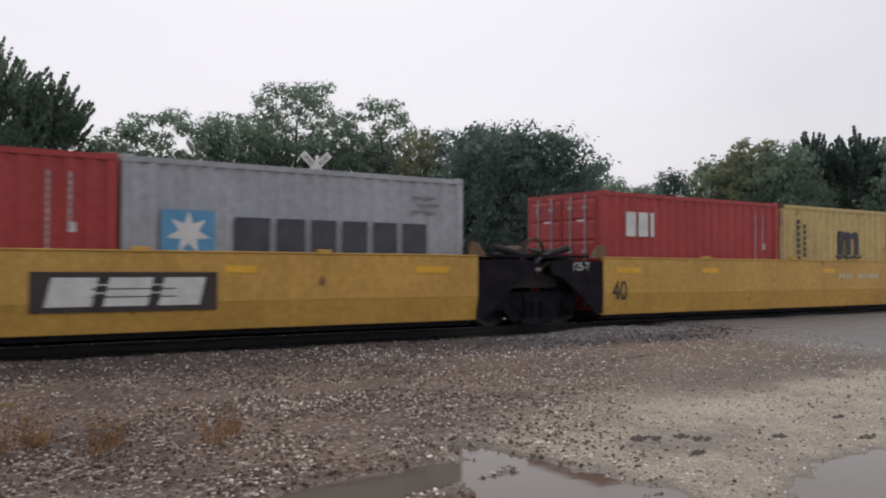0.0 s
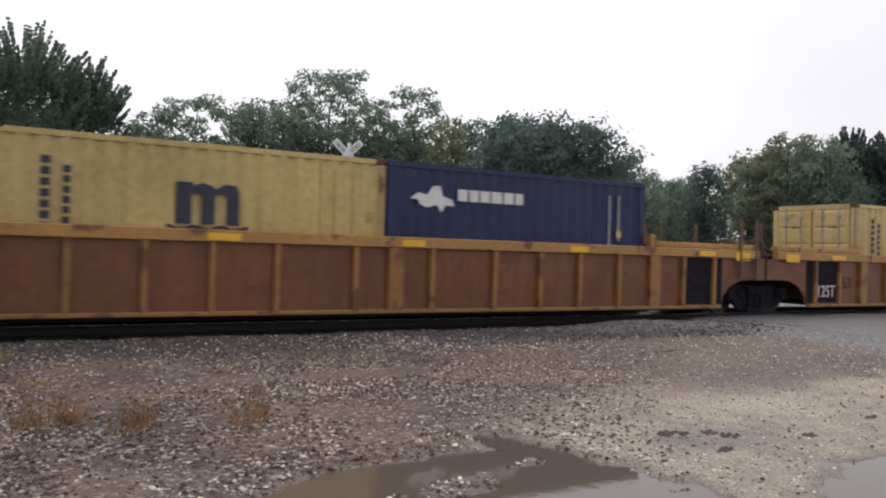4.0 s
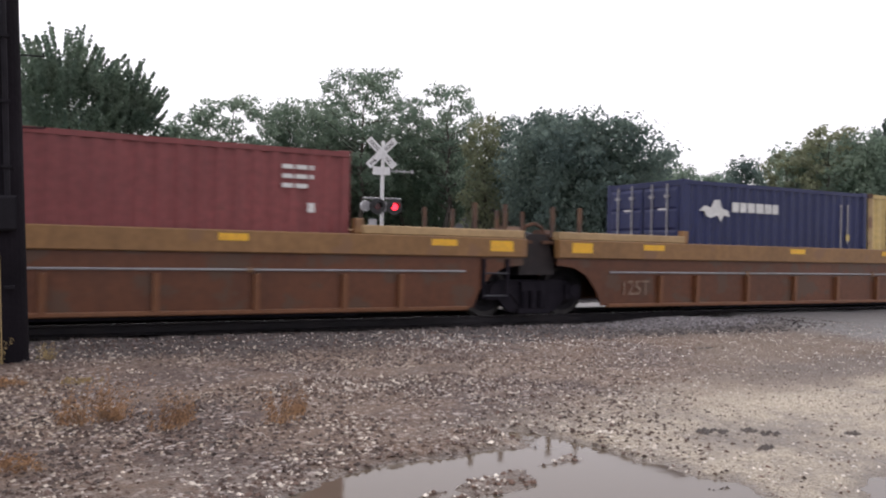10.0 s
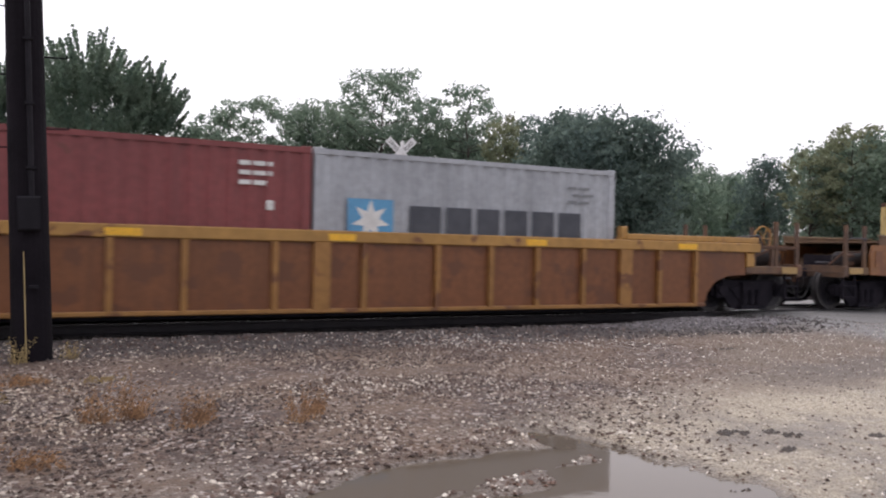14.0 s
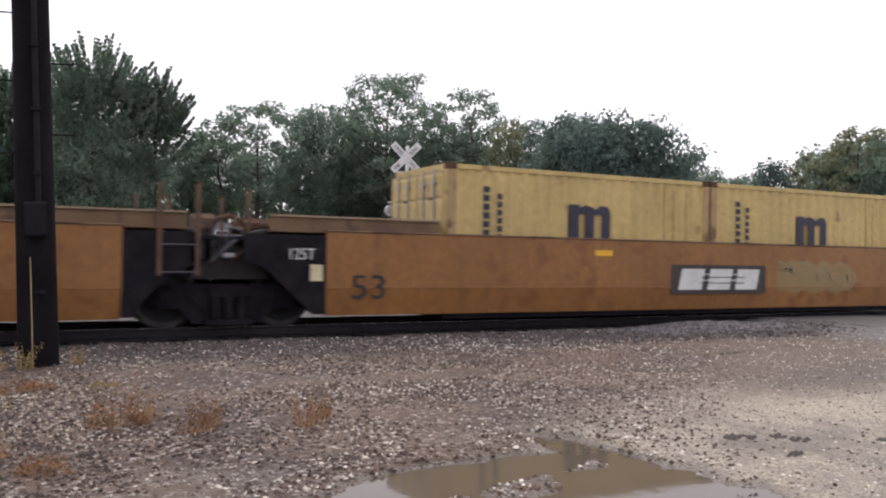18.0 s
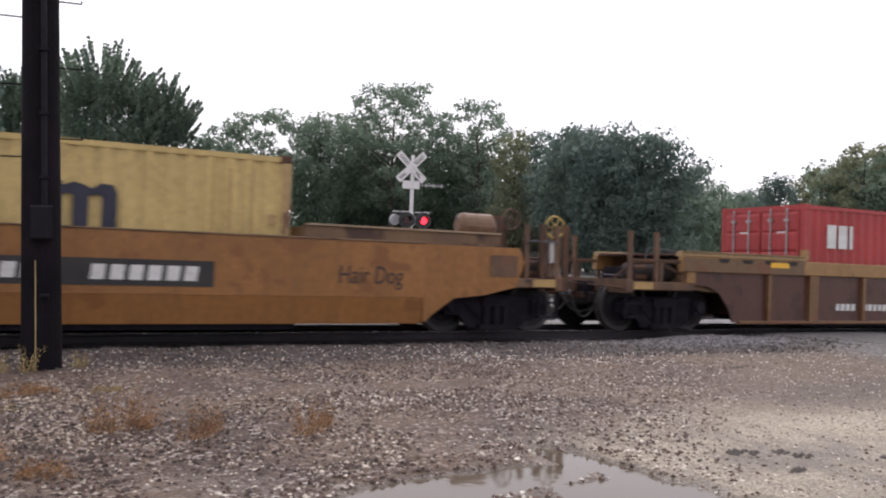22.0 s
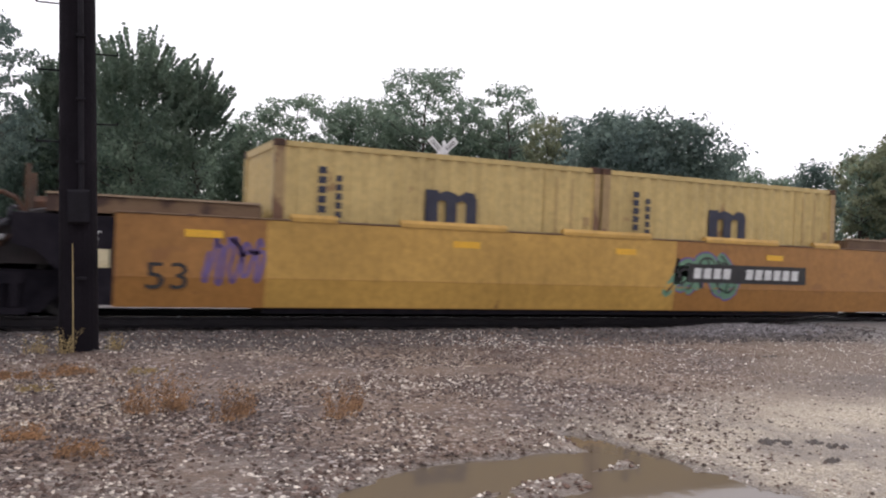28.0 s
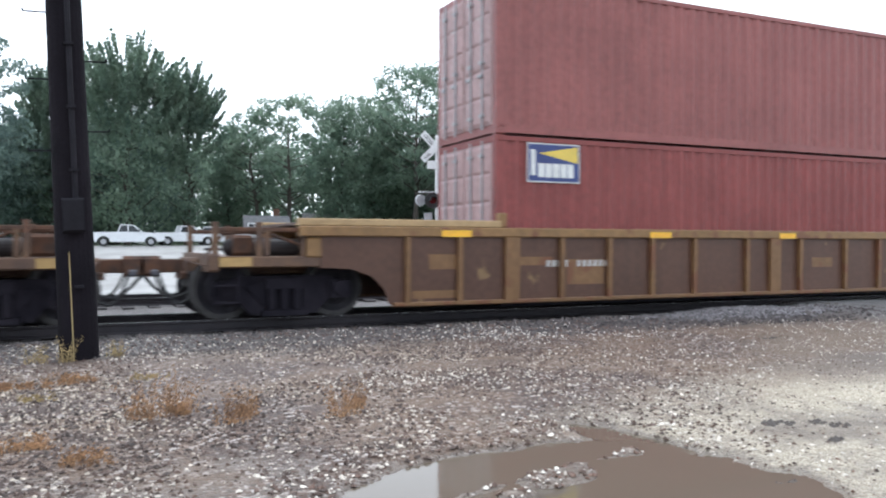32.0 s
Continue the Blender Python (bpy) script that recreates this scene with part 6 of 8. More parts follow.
LOGO_INK = material("logo_dark_blue", (0.014, 0.016, 0.038), (0.026, 0.028, 0.05), scale=4, rough=0.5)
LOGO_GREY = material("logo_charcoal", (0.04, 0.045, 0.06), (0.06, 0.065, 0.08), scale=4, rough=0.5)
LOGO_MID = material("logo_mid_grey", (0.17, 0.18, 0.19), (0.22, 0.23, 0.24), scale=4, rough=0.5)
LOGO_YELLOW = material("logo_yellow", (0.72, 0.53, 0.09), (0.62, 0.46, 0.09), scale=3, rough=0.5)
LOGO_CYAN = material("logo_cyan", (0.08, 0.33, 0.62), (0.07, 0.28, 0.55), scale=3, rough=0.5)


def corrugated(x0, x1, z0, z1, y, face, pitch=0.278, depth=0.036):
    """A wall of trapezoid corrugations in the xz plane; face -1 looks towards -y."""
    prof = []
    n = int((x1 - x0) / pitch)
    p = (x1 - x0) / n
    for i in range(n):
        a = x0 + i * p
        prof += [(a, 0.0), (a + 0.26 * p, 0.0), (a + 0.5 * p, 1.0), (a + 0.76 * p, 1.0)]
    prof.append((x1, 0.0))
    vs = [(px_, y - face * depth * q, zz) for zz in (z0, z1) for px_, q in prof]
    k = len(prof)
    fs = [(i, i + 1, k + i + 1, k + i) for i in range(k - 1)]
    if face > 0:
        fs = [tuple(reversed(f)) for f in fs]
    return vs, fs


def container_shell(L, H, door_end):
    g = Geo()
    w = 1.219
    for face in (-1, 1):
        g.add(*corrugated(0.12, L - 0.12, 0.16, H - 0.10, face * (w - 0.012), face))
    # flat roof and floor, and the end without doors
    g.box(0.05, L - 0.05, -w + 0.05, w - 0.05, H - 0.06, H - 0.035)
    g.box(0.05, L - 0.05, -w + 0.05, w - 0.05, 0.10, 0.16)
    ends = [L - 0.06] if door_end else [0.06, L - 0.06]
    for ex in ends:
        vs, fs = corrugated(-w + 0.12, w - 0.12, 0.16, H - 0.10, 0.0, 1)
        g.add([(ex + (vy if ex < 1 else -vy), vx, vz) for vx, vy, vz in vs], fs)
    return g


def container_frame(L, H):
    g = Geo()
    w = 1.219
    for sx in (0.0, L - 0.14):
        for sy in (-w, w - 0.12):
            g.box(sx, sx + 0.14, sy, sy + 0.12, 0.118, H - 0.118)
        g.box(sx + 0.01, sx + 0.12, -w + 0.1, w - 0.1, 0.02, 0.17)
        g.box(sx + 0.01, sx + 0.12, -w + 0.1, w - 0.1, H - 0.13, H - 0.01)
    for sy in (-1, 1):
        g.box(0.1, L - 0.1, sy * (w - 0.03) - 0.03, sy * (w - 0.03) + 0.03, 0.02, 0.17)
        g.box(0.1, L - 0.1, sy * (w - 0.035) - 0.032, sy * (w - 0.035) + 0.032, H - 0.105, H - 0.02)
    return g


def container_castings():
    return Geo().bevel_box(0, 0.178, 0, 0.162, 0, 0.118, 0.012)


def container_door(H):
    g = Geo()
    g.box(-0.03, 0.0, 0.02, 1.08, 0.17, H - 0.14)
    return g


def wordbars(ob, x, z, widths, h, mat, gap=0.06, label="", y=-1.226):
    """A painted name as a row of plain bars."""
    for w in widths:
        part("letter_bar", shared(("letter_bar", round(w, 2), round(h, 2)), lambda: Geo().box(0, round(w, 2), -0.004, 0, 0, round(h, 2))), mat, ob, label, at=(x, y, z))
        x += w + gap
    return x


def column(ob, x, z_top, n, w, h, mat, gap=0.05, y=-1.226):
    """A painted name running downwards, as plain bars; small lettering as fine, close dashes."""
    if w < 0.06:
        n, w, gap, h, mat = int(n * (h + gap) / 0.105), 0.035, 0.02, 0.085, CHALK if mat is WHITE else mat
    for i in range(n):
        part("letter_bar", shared(("letter_bar", round(w, 2), round(h, 2)), lambda: Geo().box(0, round(w, 2), -0.004, 0, 0, round(h, 2))), mat, ob, at=(x, y, z_top - (i + 1) * (h + gap)))


def panel(ob, name, x0, x1, z0, z1, mat, label="", y=-1.224):
    return part(name, Geo().box(x0, x1, y - 0.003, y, z0, z1), mat, ob, label)


def star(ob, cx, cz, r, mat, y=-1.2285):
    pts = []
    for i in range(14):
        rr = r if i % 2 == 0 else r * 0.46
        a = math.pi / 2 + math.pi * i / 7
        pts.append((cx + rr * math.cos(a), cz + rr * math.sin(a)))
    part("star_shape", Geo().prism_y(pts, y - 0.003, y), mat, ob, "white star shape")


def paint_logo(c, kind, L, H, low):
    """Markings on the near side, in plain shapes; heights are above the container's floor."""
    if kind == "mustard":
        mx, mz, s = (2.56, 1.33, 1.0) if L < 7 else (5.5, 1.6, 1.46)
        m_pts = [(0, 0), (0, 0.72), (0.26, 0.72), (0.26, 0.66), (0.42, 0.72), (0.58, 0.68), (0.66, 0.62), (0.80, 0.72), (0.98, 0.70), (1.04, 0.58), (1.04, 0), (0.82, 0), (0.82, 0.5), (0.74, 0.54), (0.63, 0.5), (0.63, 0), (0.41, 0), (0.41, 0.5), (0.34, 0.54), (0.25, 0.5), (0.25, 0)]
        part("emblem", Geo().prism_y([(mx + s * a * 0.92, mz + s * b * 0.88) for a, b in m_pts], -1.228, -1.223), LOGO_INK, c, "dark blue arched emblem")
        wave = Geo()
        for i in range(10):
            xx = mx - 0.14 * s + i * 0.125 * s
            z0, z1 = mz - 0.06 * s + 0.03 * s * math.cos(i * 1.9), mz - 0.06 * s + 0.03 * s * math.cos((i + 1) * 1.9)
            wave.add([(xx, -1.226, z0 - 0.03 * s), (xx + 0.125 * s, -1.226, z1 - 0.03 * s), (xx + 0.125 * s, -1.226, z1 + 0.03 * s), (xx, -1.226, z0 + 0.03 * s)], [(0, 1, 2, 3)])
        part("wave_line", wave, LOGO_INK, c, "dark blue wave line under the emblem")
        column(c, 0.71, H - 0.34, 7, 0.13, 0.11, LOGO_INK, 0.045)
        column(c, 1.0, H - 0.46, 6, 0.10, 0.10, LOGO_INK, 0.045)
        for sx in (L - 0.95, L - 0.62):
            panel(c, "drip_stain", sx, sx + 0.025, 0.9, H - 0.25, STAIN)
        part("door_bar", Geo().box(L - 1.18, L - 1.15, -1.232, -1.212, 0.4, H - 0.12), COATS["mustard"], c)
        panel(c, "small_panel", L - 0.35, L - 0.22, 1.5, 1.66, STAIN)
    elif kind == "pale_grey":
        panel(c, "logo_square", 0.57, 1.38, 1.02, 1.80, LOGO_BLUE, "light blue logo square")
        star(c, 0.975, 1.45, 0.34, WHITE)
        wordbars(c, 1.70, 1.16, (0.58, 0.50, 0.46, 0.48, 0.48, 0.50), 0.56, LOGO_GREY, 0.11, "charcoal name bars")
        for i in range(3):
            wordbars(c, 4.95 + 0.1 * (i % 2), H - 0.42 - 0.13 * i, (0.2, 0.24), 0.05, LOGO_MID, 0.05)
    elif kind == "scarlet":
        wordbars(c, 0.72, 1.63, (0.30, 0.30, 0.11), 0.53, WHITE, 0.075, "white name bars")
        column(c, L - 0.95, H - 0.3, 9, 0.05, 0.10, WHITE, 0.06)
        column(c, L - 0.66, H - 0.3, 6, 0.045, 0.10, WHITE, 0.05)
        panel(c, "small_panel", L - 0.66, L - 0.56, 1.42, 1.56, WHITE)
    elif kind in ("blue", "bright_blue", "royal"):
        if kind == "blue":
            panel(c, "logo_square", 0.80, 1.14, 1.86, 2.24, WHITE, "small white logo square")
            panel(c, "logo_wedge", 0.86, 1.08, 2.0, 2.1, LOGO_YELLOW, "", -1.228)
            column(c, L - 0.8, H - 0.3, 10, 0.05, 0.10, WHITE, 0.06)
        else:
            for i in range(3):
                wordbars(c, 4.55 if kind == "bright_blue" else 4.9, H - 0.45 - 0.15 * i, (0.16, 0.2, 0.1), 0.07, WHITE, 0.05)
            panel(c, "small_panel", 4.95, 5.1, 1.4, 1.58, WHITE)
    elif kind == "navy_tall":
        pts = [(0.0, 0.30), (0.10, 0.36), (0.22, 0.30), (0.30, 0.42), (0.42, 0.40), (0.46, 0.56), (0.60, 0.58), (0.66, 0.44), (0.62, 0.34), (0.82, 0.36), (0.90, 0.28), (0.72, 0.26), (0.70, 0.04), (0.60, 0.16), (0.44, 0.08), (0.26, 0.10), (0.12, 0.22)]
        part("emblem", Geo().prism_y([(0.60 + a, 1.78 + q) for a, q in pts], -1.228, -1.223), WHITE, c, "white flourish emblem")
        wordbars(c, 0.58, 1.43, (0.40, 0.42, 0.42, 0.44, 0.42, 0.30), 0.30, WHITE, 0.06, "white name bars")
        panel(c, "small_panel", 3.42, 3.66, 1.34, 1.66, LOGO_GREY)
        column(c, L - 0.98, H - 0.3, 11, 0.05, 0.09, WHITE, 0.03)
        column(c, L - 0.75, H - 0.3, 5, 0.05, 0.09, WHITE, 0.03)
        panel(c, "small_panel", L - 0.78, L - 0.66, 1.42, 1.56, LOGO_YELLOW)
    elif kind == "navy":
        # a plain white flourish and a row of bars
        pts = [(0.55, 2.0), (0.72, 2.12), (0.9, 2.08), (1.0, 2.24), (1.16, 2.26), (1.22, 2.08), (1.42, 2.02), (1.46, 1.9), (1.28, 1.92), (1.2, 1.78), (1.1, 1.92), (0.9, 1.86), (0.76, 1.9), (0.7, 2.0)]
        part("emblem", Geo().prism_y([(a - 0.12, q - 0.06) for a, q in pts], -1.228, -1.223), WHITE, c, "white flourish emblem")
        wordbars(c, 1.42, 1.95, (0.2, 0.2, 0.22, 0.24, 0.22, 0.18), 0.21, WHITE, 0.04, "white name bars")
        column(c, L - 1.0, H - 0.3, 9, 0.05, 0.10, WHITE, 0.06)
        column(c, L - 0.75, H - 0.3, 6, 0.05, 0.10, WHITE, 0.06)
        panel(c, "small_panel", L - 0.78, L - 0.66, 1.42, 1.56, LOGO_YELLOW)
    elif kind == "orange":
        column(c, 0.68, H - 0.28, 4, 0.28, 0.22, WHITE, 0.06)
        column(c, L - 0.62, H - 0.3, 10, 0.05, 0.09, WHITE, 0.06)
        column(c, L - 0.4, H - 0.3, 7, 0.05, 0.09, WHITE, 0.06)
        panel(c, "small_panel", L - 0.42, L - 0.3, 1.38, 1.52, LOGO_YELLOW)
    elif kind == "maroon":
        column(c, 0.67, H - 0.3, 3, 0.27, 0.36, LOGO_YELLOW, 0.09)
        for i in range(3):
            wordbars(c, L - 1.15, H - 0.36 - 0.15 * i, (0.18, 0.2, 0.06)[:3 - (i == 2)], 0.07, WHITE, 0.04)
        panel(c, "small_panel", L - 0.72, L - 0.6, 1.55, 1.7, WHITE)
    elif kind == "brick":
        z0 = H - 0.80
        s = -0.33
        panel(c, "logo_panel", 0.98 + s, 2.05 + s, z0, z0 + 0.66, LOGO_NAVY, "navy logo panel with a white border")
        panel(c, "logo_border", 0.96 + s, 2.07 + s, z0 - 0.02, z0 + 0.68, WHITE, "", -1.2215)
        part("logo_beam", Geo().prism_y([(1.2 + s, z0 + 0.5), (2.02 + s, z0 + 0.64), (2.02 + s, z0 + 0.34)], -1.231, -1.2275), LOGO_YELLOW, c, "yellow beam shape")
        panel(c, "logo_tower", 1.03 + s, 1.13 + s, z0 + 0.1, z0 + 0.56, WHITE, "", -1.2285)
        wordbars(c, 1.18 + s, z0 + 0.07, (0.14, 0.13, 0.14, 0.13, 0.13), 0.25, WHITE, 0.02, "", -1.2285)
        column(c, L - 0.75, H - 0.3, 11, 0.05, 0.10, WHITE, 0.06)
        column(c, L - 0.5, H - 0.3, 8, 0.05, 0.10, WHITE, 0.06)
        panel(c, "small_panel", L - 0.52, L - 0.4, 1.42, 1.56, LOGO_YELLOW)
    elif kind == "flag":
        panel(c, "logo_square", 0.86, 1.22, 1.94, 2.38, WHITE, "small white-framed logo square")
        panel(c, "logo_field", 0.89, 1.19, 1.98, 2.34, LOGO_NAVY, "", -1.2285)
        part("logo_wedge", Geo().prism_y([(0.93, 2.04), (0.97, 2.22), (1.17, 2.30), (1.15, 2.2), (1.01, 2.14)], -1.233, -1.229), LOGO_YELLOW, c)
        column(c, L - 0.75, H - 0.3, 11, 0.05, 0.10, WHITE, 0.06)
        column(c, L - 0.52, H - 0.3, 7, 0.05, 0.10, WHITE, 0.06)
        panel(c, "small_panel", L - 0.54, L - 0.42, 1.40, 1.54, LOGO_YELLOW)
    elif kind == "plain_red":
        column(c, L - 1.0, H - 0.35, 12, 0.05, 0.09, WHITE, 0.05)
        column(c, L - 0.75, H - 0.35, 7, 0.05, 0.09, WHITE, 0.06)
        panel(c, "small_panel", L - 0.52, L - 0.42, 1.40, 1.54, LOGO_YELLOW)
    elif kind == "slate":
        if L < 7:
            panel(c, "logo_panel", 1.43, 2.57, 1.245, 1.83, LOGO_NAVY, "navy logo panel")
            panel(c, "logo_panel", 2.57, 4.93, 1.245, 1.83, LOGO_PEACH, "peach logo panel")
            wordbars(c, 1.52, 1.32, (0.3, 0.3, 0.3), 0.44, WHITE, 0.05, "", -1.2285)
            wordbars(c, 2.75, 1.32, (0.22, 0.18, 0.2, 0.07, 0.07, 0.18, 0.18, 0.2), 0.40, LOGO_INK, 0.05, "", -1.2285)
            wordbars(c, 5.0, H - 0.5, (0.2, 0.22), 0.08, WHITE, 0.04)
        else:
            panel(c, "logo_panel", 3.89, 5.33, 1.0, 2.06, LOGO_NAVY, "navy logo panel")
            panel(c, "logo_panel", 5.33, 8.28, 1.0, 2.06, LOGO_ORANGE, "orange logo panel")
            wordbars(c, 4.05, 1.28, (0.36, 0.36, 0.36), 0.52, WHITE, 0.06, "", -1.2285)
            wordbars(c, 5.5, 1.28, (0.38, 0.24, 0.24, 0.09, 0.09, 0.22, 0.22, 0.26), 0.52, LOGO_NAVY, 0.06, "", -1.2285)
            wordbars(c, 5.55, 0.72, (0.15,) * 11, 0.16, WHITE, 0.03)
            for i in range(2):
                wordbars(c, L - 1.15 + 0.2 * i, H - 0.4 - 0.2 * i, (0.2, 0.24, 0.2)[:3 - i], 0.08, WHITE, 0.03)
    elif kind == "white":
        wordbars(c, 0.76, 1.92, (0.18, 0.2, 0.2, 0.18), 0.36, material("logo_faded", (0.36, 0.38, 0.38), (0.5, 0.47, 0.35), scale=4), 0.06)
        panel(c, "stain", 3.2, 3.5, 1.45, 1.8, material("tan_stain", (0.5, 0.44, 0.3), (0.6, 0.55, 0.42), scale=5))
        column(c, L - 0.72, H - 0.35, 8, 0.16, 0.07, LOGO_GREY, 0.05)
    elif kind == "mauve":
        panel(c, "logo_panel", 0.51, 0.93, 1.2, 2.2, LOGO_CYAN, "upright blue logo panel")
        panel(c, "logo_cap", 0.51, 0.93, 2.2, 2.48, WHITE, "white top of the logo panel")
        column(c, 0.60, 2.15, 3, 0.24, 0.22, WHITE, 0.06, -1.2285)
        for i in range(3):
            wordbars(c, L - 1.0, H - 0.42 - 0.14 * i, (0.14, 0.16, 0.1), 0.08, WHITE, 0.04)
        panel(c, "red_patch", L - 1.6, L - 1.25, 1.2, 1.85, COATS["scarlet"])


def make_container(kind, x0, z, L=6.058, H=2.591, door=False, low=False):
    """x0: place of its trailing end at time 0."""
    coat = {"navy_tall": "navy", "flag": "brick", "plain_red": "brick" if L < 7 else "plain"}.get(kind, kind)
    mat = COATS[coat]
    size = "twenty-foot" if L < 7 else "forty-foot"
    c = moving(thing("container", f"{WORDS[coat]} corrugated steel {size} shipping container in a well car", "shipping container", "containers on the train"), x0, z=z)
    part("shell", shared(("shell", L, H, door), lambda: container_shell(L, H, door)), mat, c)
    part("frame", shared(("frame", L, H), lambda: container_frame(L, H)), mat, c)
    cast = shared(("corner_casting",), container_castings)
    for cx in (0.0, L - 0.178):
        for cy in (-1.222, 1.06):
            for cz in (0.0, H - 0.118):
                part("corner_casting", cast, RUST if kind == "mustard" else mat, c, at=(cx, cy, cz))
    if kind == "mustard" and L < 7:
        for cx, w in ((0.0, 0.17), (L - 0.13, 0.13)):
            part("corner_post", shared(("corner_post", w), lambda: Geo().bevel_box(0, w, -1.226, -1.20, 0.12, 2.47, 0.006)), RUSTY_POST, c, "rust-browned corner post", at=(cx, 0, 0))
    if door:
        for sy in (0.0, -1.10):
            # Stacked red doors take a paler coat with reflected sky painted in.
            dm = COATS["pale_grey"] if kind == "slate" else paint("door_sheen", (0.44, 0.29, 0.28)) if L > 7 and kind != "mustard" else mat
            d = part("door", shared(("door", H), lambda: container_door(H)), dm, c, "steel cargo door", at=(0.02, sy + 0.0, 0))
            for r in range(5):
                part("door_panel", shared(("door_panel", H), lambda: Geo().add([(-0.03, 0.06, 0), (-0.03, 1.04, 0), (-0.03, 1.04, (H - 0.4) / 5), (-0.03, 0.06, (H - 0.4) / 5), (-0.05, 0.10, 0.05), (-0.05, 1.0, 0.05), (-0.05, 1.0, (H - 0.4) / 5 - 0.05), (-0.05, 0.10, (H - 0.4) / 5 - 0.05)],
                                                                             [(7, 6, 5, 4), (0, 1, 5, 4), (1, 2, 6, 5), (2, 3, 7, 6), (3, 0, 4, 7)])), dm, d, at=(0, 0, 0.19 + (H - 0.36) / 5 * r))
            for q in (0.32, 0.78):
                for zz in (0.35, 1.3, H - 0.35):
                    part("bar_bracket", shared(("bar_bracket",), lambda: Geo().bevel_box(-0.105, -0.03, -0.06, 0.06, -0.03, 0.03, 0.01)), ALUMINIUM, d, at=(0, q, zz))
                part("locking_bar", shared(("locking_bar", H), lambda: Geo().tube((-0.07, 0, 0.1), (-0.07, 0, H - 0.08), 0.019, 0.019, 8).box(-0.09, -0.05, -0.02, 0.16, 1.05, 1.1)), ALUMINIUM, d, at=(0, q, 0))
            for i in range(3):
                part("door_label", shared(("door_label", i), lambda: Geo().box(-0.036, -0.032, 0, 0.3 - 0.06 * i, 0, 0.07)), WHITE if kind != "mustard" else LOGO_INK, d, at=(0, 0.38, H - 0.5 - 0.16 * i))
    paint_logo(c, kind, L, H, low)
    return c


# ---- the train, front to back: centre of each unit at time 0, ends (left, right), load (left, right; d: doors to the rear) ----
FLOOR_Z = 0.555
TRAIN = [
    ("yellow40", 33.85, "aa", "scarlet", "pale_grey", 0), ("yellow40", 18.25, "aa", "scarlet", "mustard", 1), ("yellow40", 2.55, "aa", "scarlet", "pale_grey", 1), ("yellow40", -13.0, "aa", "mustard", "blue", 1), ("yellow40", -28.5, "aa", "pale_grey", "pale_grey", 0), ("yellow40", -44.15, "Ka", "mustard", "mustard", 0),
    ("yellow_ribbed", -65.8, "aK", "mustard", "navy_tall", 1), ("yellow_ribbed", -85.4, "aa", "mustard", "navy", 0), ("yellow_ribbed", -104.95, "Ka", "mustard", "mustard", 1),
    ("blue", -128.5, "aK", "mustard", "mustard", 0), ("blue", -148.05, "aa", "orange", "pale_grey", 0), ("blue", -167.58, "Ka", "bright_blue", "mustard", 0),
    ("tan_ribbed", -191.35, "aK", "scarlet", "slate", 0), ("tan_ribbed", -210.85, "aa", "navy", "mustard", 1), ("tan_ribbed", -230.5, "Ka", "mustard", "maroon", 0),
    ("rusty", -254.15, "aK", "flag", "mustard", 0), ("rusty", -273.77, "aa", "maroon", "mustard", 1), ("rusty", -293.45, "Ka", "mustard", "mustard", 1),
    ("yellow_ribbed", -317.18, "aK", "maroon", "pale_grey", 1), ("yellow_ribbed", -336.88, "aa", "mustard", "maroon", 0), ("yellow_ribbed", -356.43, "Ka", "mustard", "orange", 0),
    ("ochre", -381.05, "aK", "mustard", "mustard", 0), ("ochre", -400.56, "aa", "mustard", "mustard", 1), ("ochre", -420.25, "Ka", "brick", "white", 0),
    ("brown_ribbed", -444.0, "aK", "plain_red", "plain_red", 0), ("brown_ribbed", -463.8, "aa", "plain_red", "orange", 0), ("brown_ribbed", -483.6, "Ka", "scarlet", "mustard", 1),
    ("ochre", -507.4, "aK", "mauve", "mustard", 0), ("ochre", -527.28, "aa", "pale_grey", "mustard", 0), ("ochre", -547.03, "Ka", "flag", "flag", 0),
    ("ochre_bright", -571.05, "aK", "mustard", "mustard", 0), ("ochre_bright", -590.6, "aa", "mustard", "royal", 0), ("ochre_bright", -610.05, "Ka", "pale_grey", "mustard", 0),
    ("ochre_bright", -633.7, "aK", "mustard", "mustard", 0), ("ochre_bright", -653.3, "aa", "scarlet", "navy", 1), ("ochre_bright", -672.95, "Ka", "pale_grey", "maroon", 0),
    ("brown_single", -697.35, "KK", None, None, 1), ("brown_single", -721.35, "KK", None, None, 1), ("brown_single", -745.3, "KK", None, None, 1),
]
CARS = []
for style, x0, ends, left, right, doors in TRAIN:
    CARS.append((make_ribbed_car if STYLES[style]["ribbed"] else make_smooth_car)(style, ends, x0))
    if left:
        make_container(left, x0 - 6.085, FLOOR_Z, door=bool(doors))
        make_container(right, x0 + 0.03, FLOOR_Z)
for (bottom, top_), x0 in zip((("mustard", "slate"), ("brick", "plain_red")), (-697.45, -721.5)):
    make_container(bottom, x0 - 6.096, FLOOR_Z, 12.192, 2.896, True, True)
    make_container(top_, x0 - 6.096, FLOOR_Z + 2.91, 12.192, 2.80, True, True)

# ---- painted panels, graffiti and fittings on single cars ----
GREEN = material("spray_green", (0.16, 0.30, 0.19), (0.10, 0.22, 0.14), scale=3)
SAGE = material("spray_sage", (0.34, 0.37, 0.25), (0.42, 0.40, 0.29), scale=3)
CREAM = material("spray_cream", (0.58, 0.54, 0.38), (0.5, 0.5, 0.44), scale=3)
LILAC = material("spray_lilac", (0.37, 0.35, 0.42), (0.30, 0.28, 0.36), scale=3)
SILVER = material("spray_silver", (0.46, 0.45, 0.44), (0.36, 0.34, 0.33), scale=3)
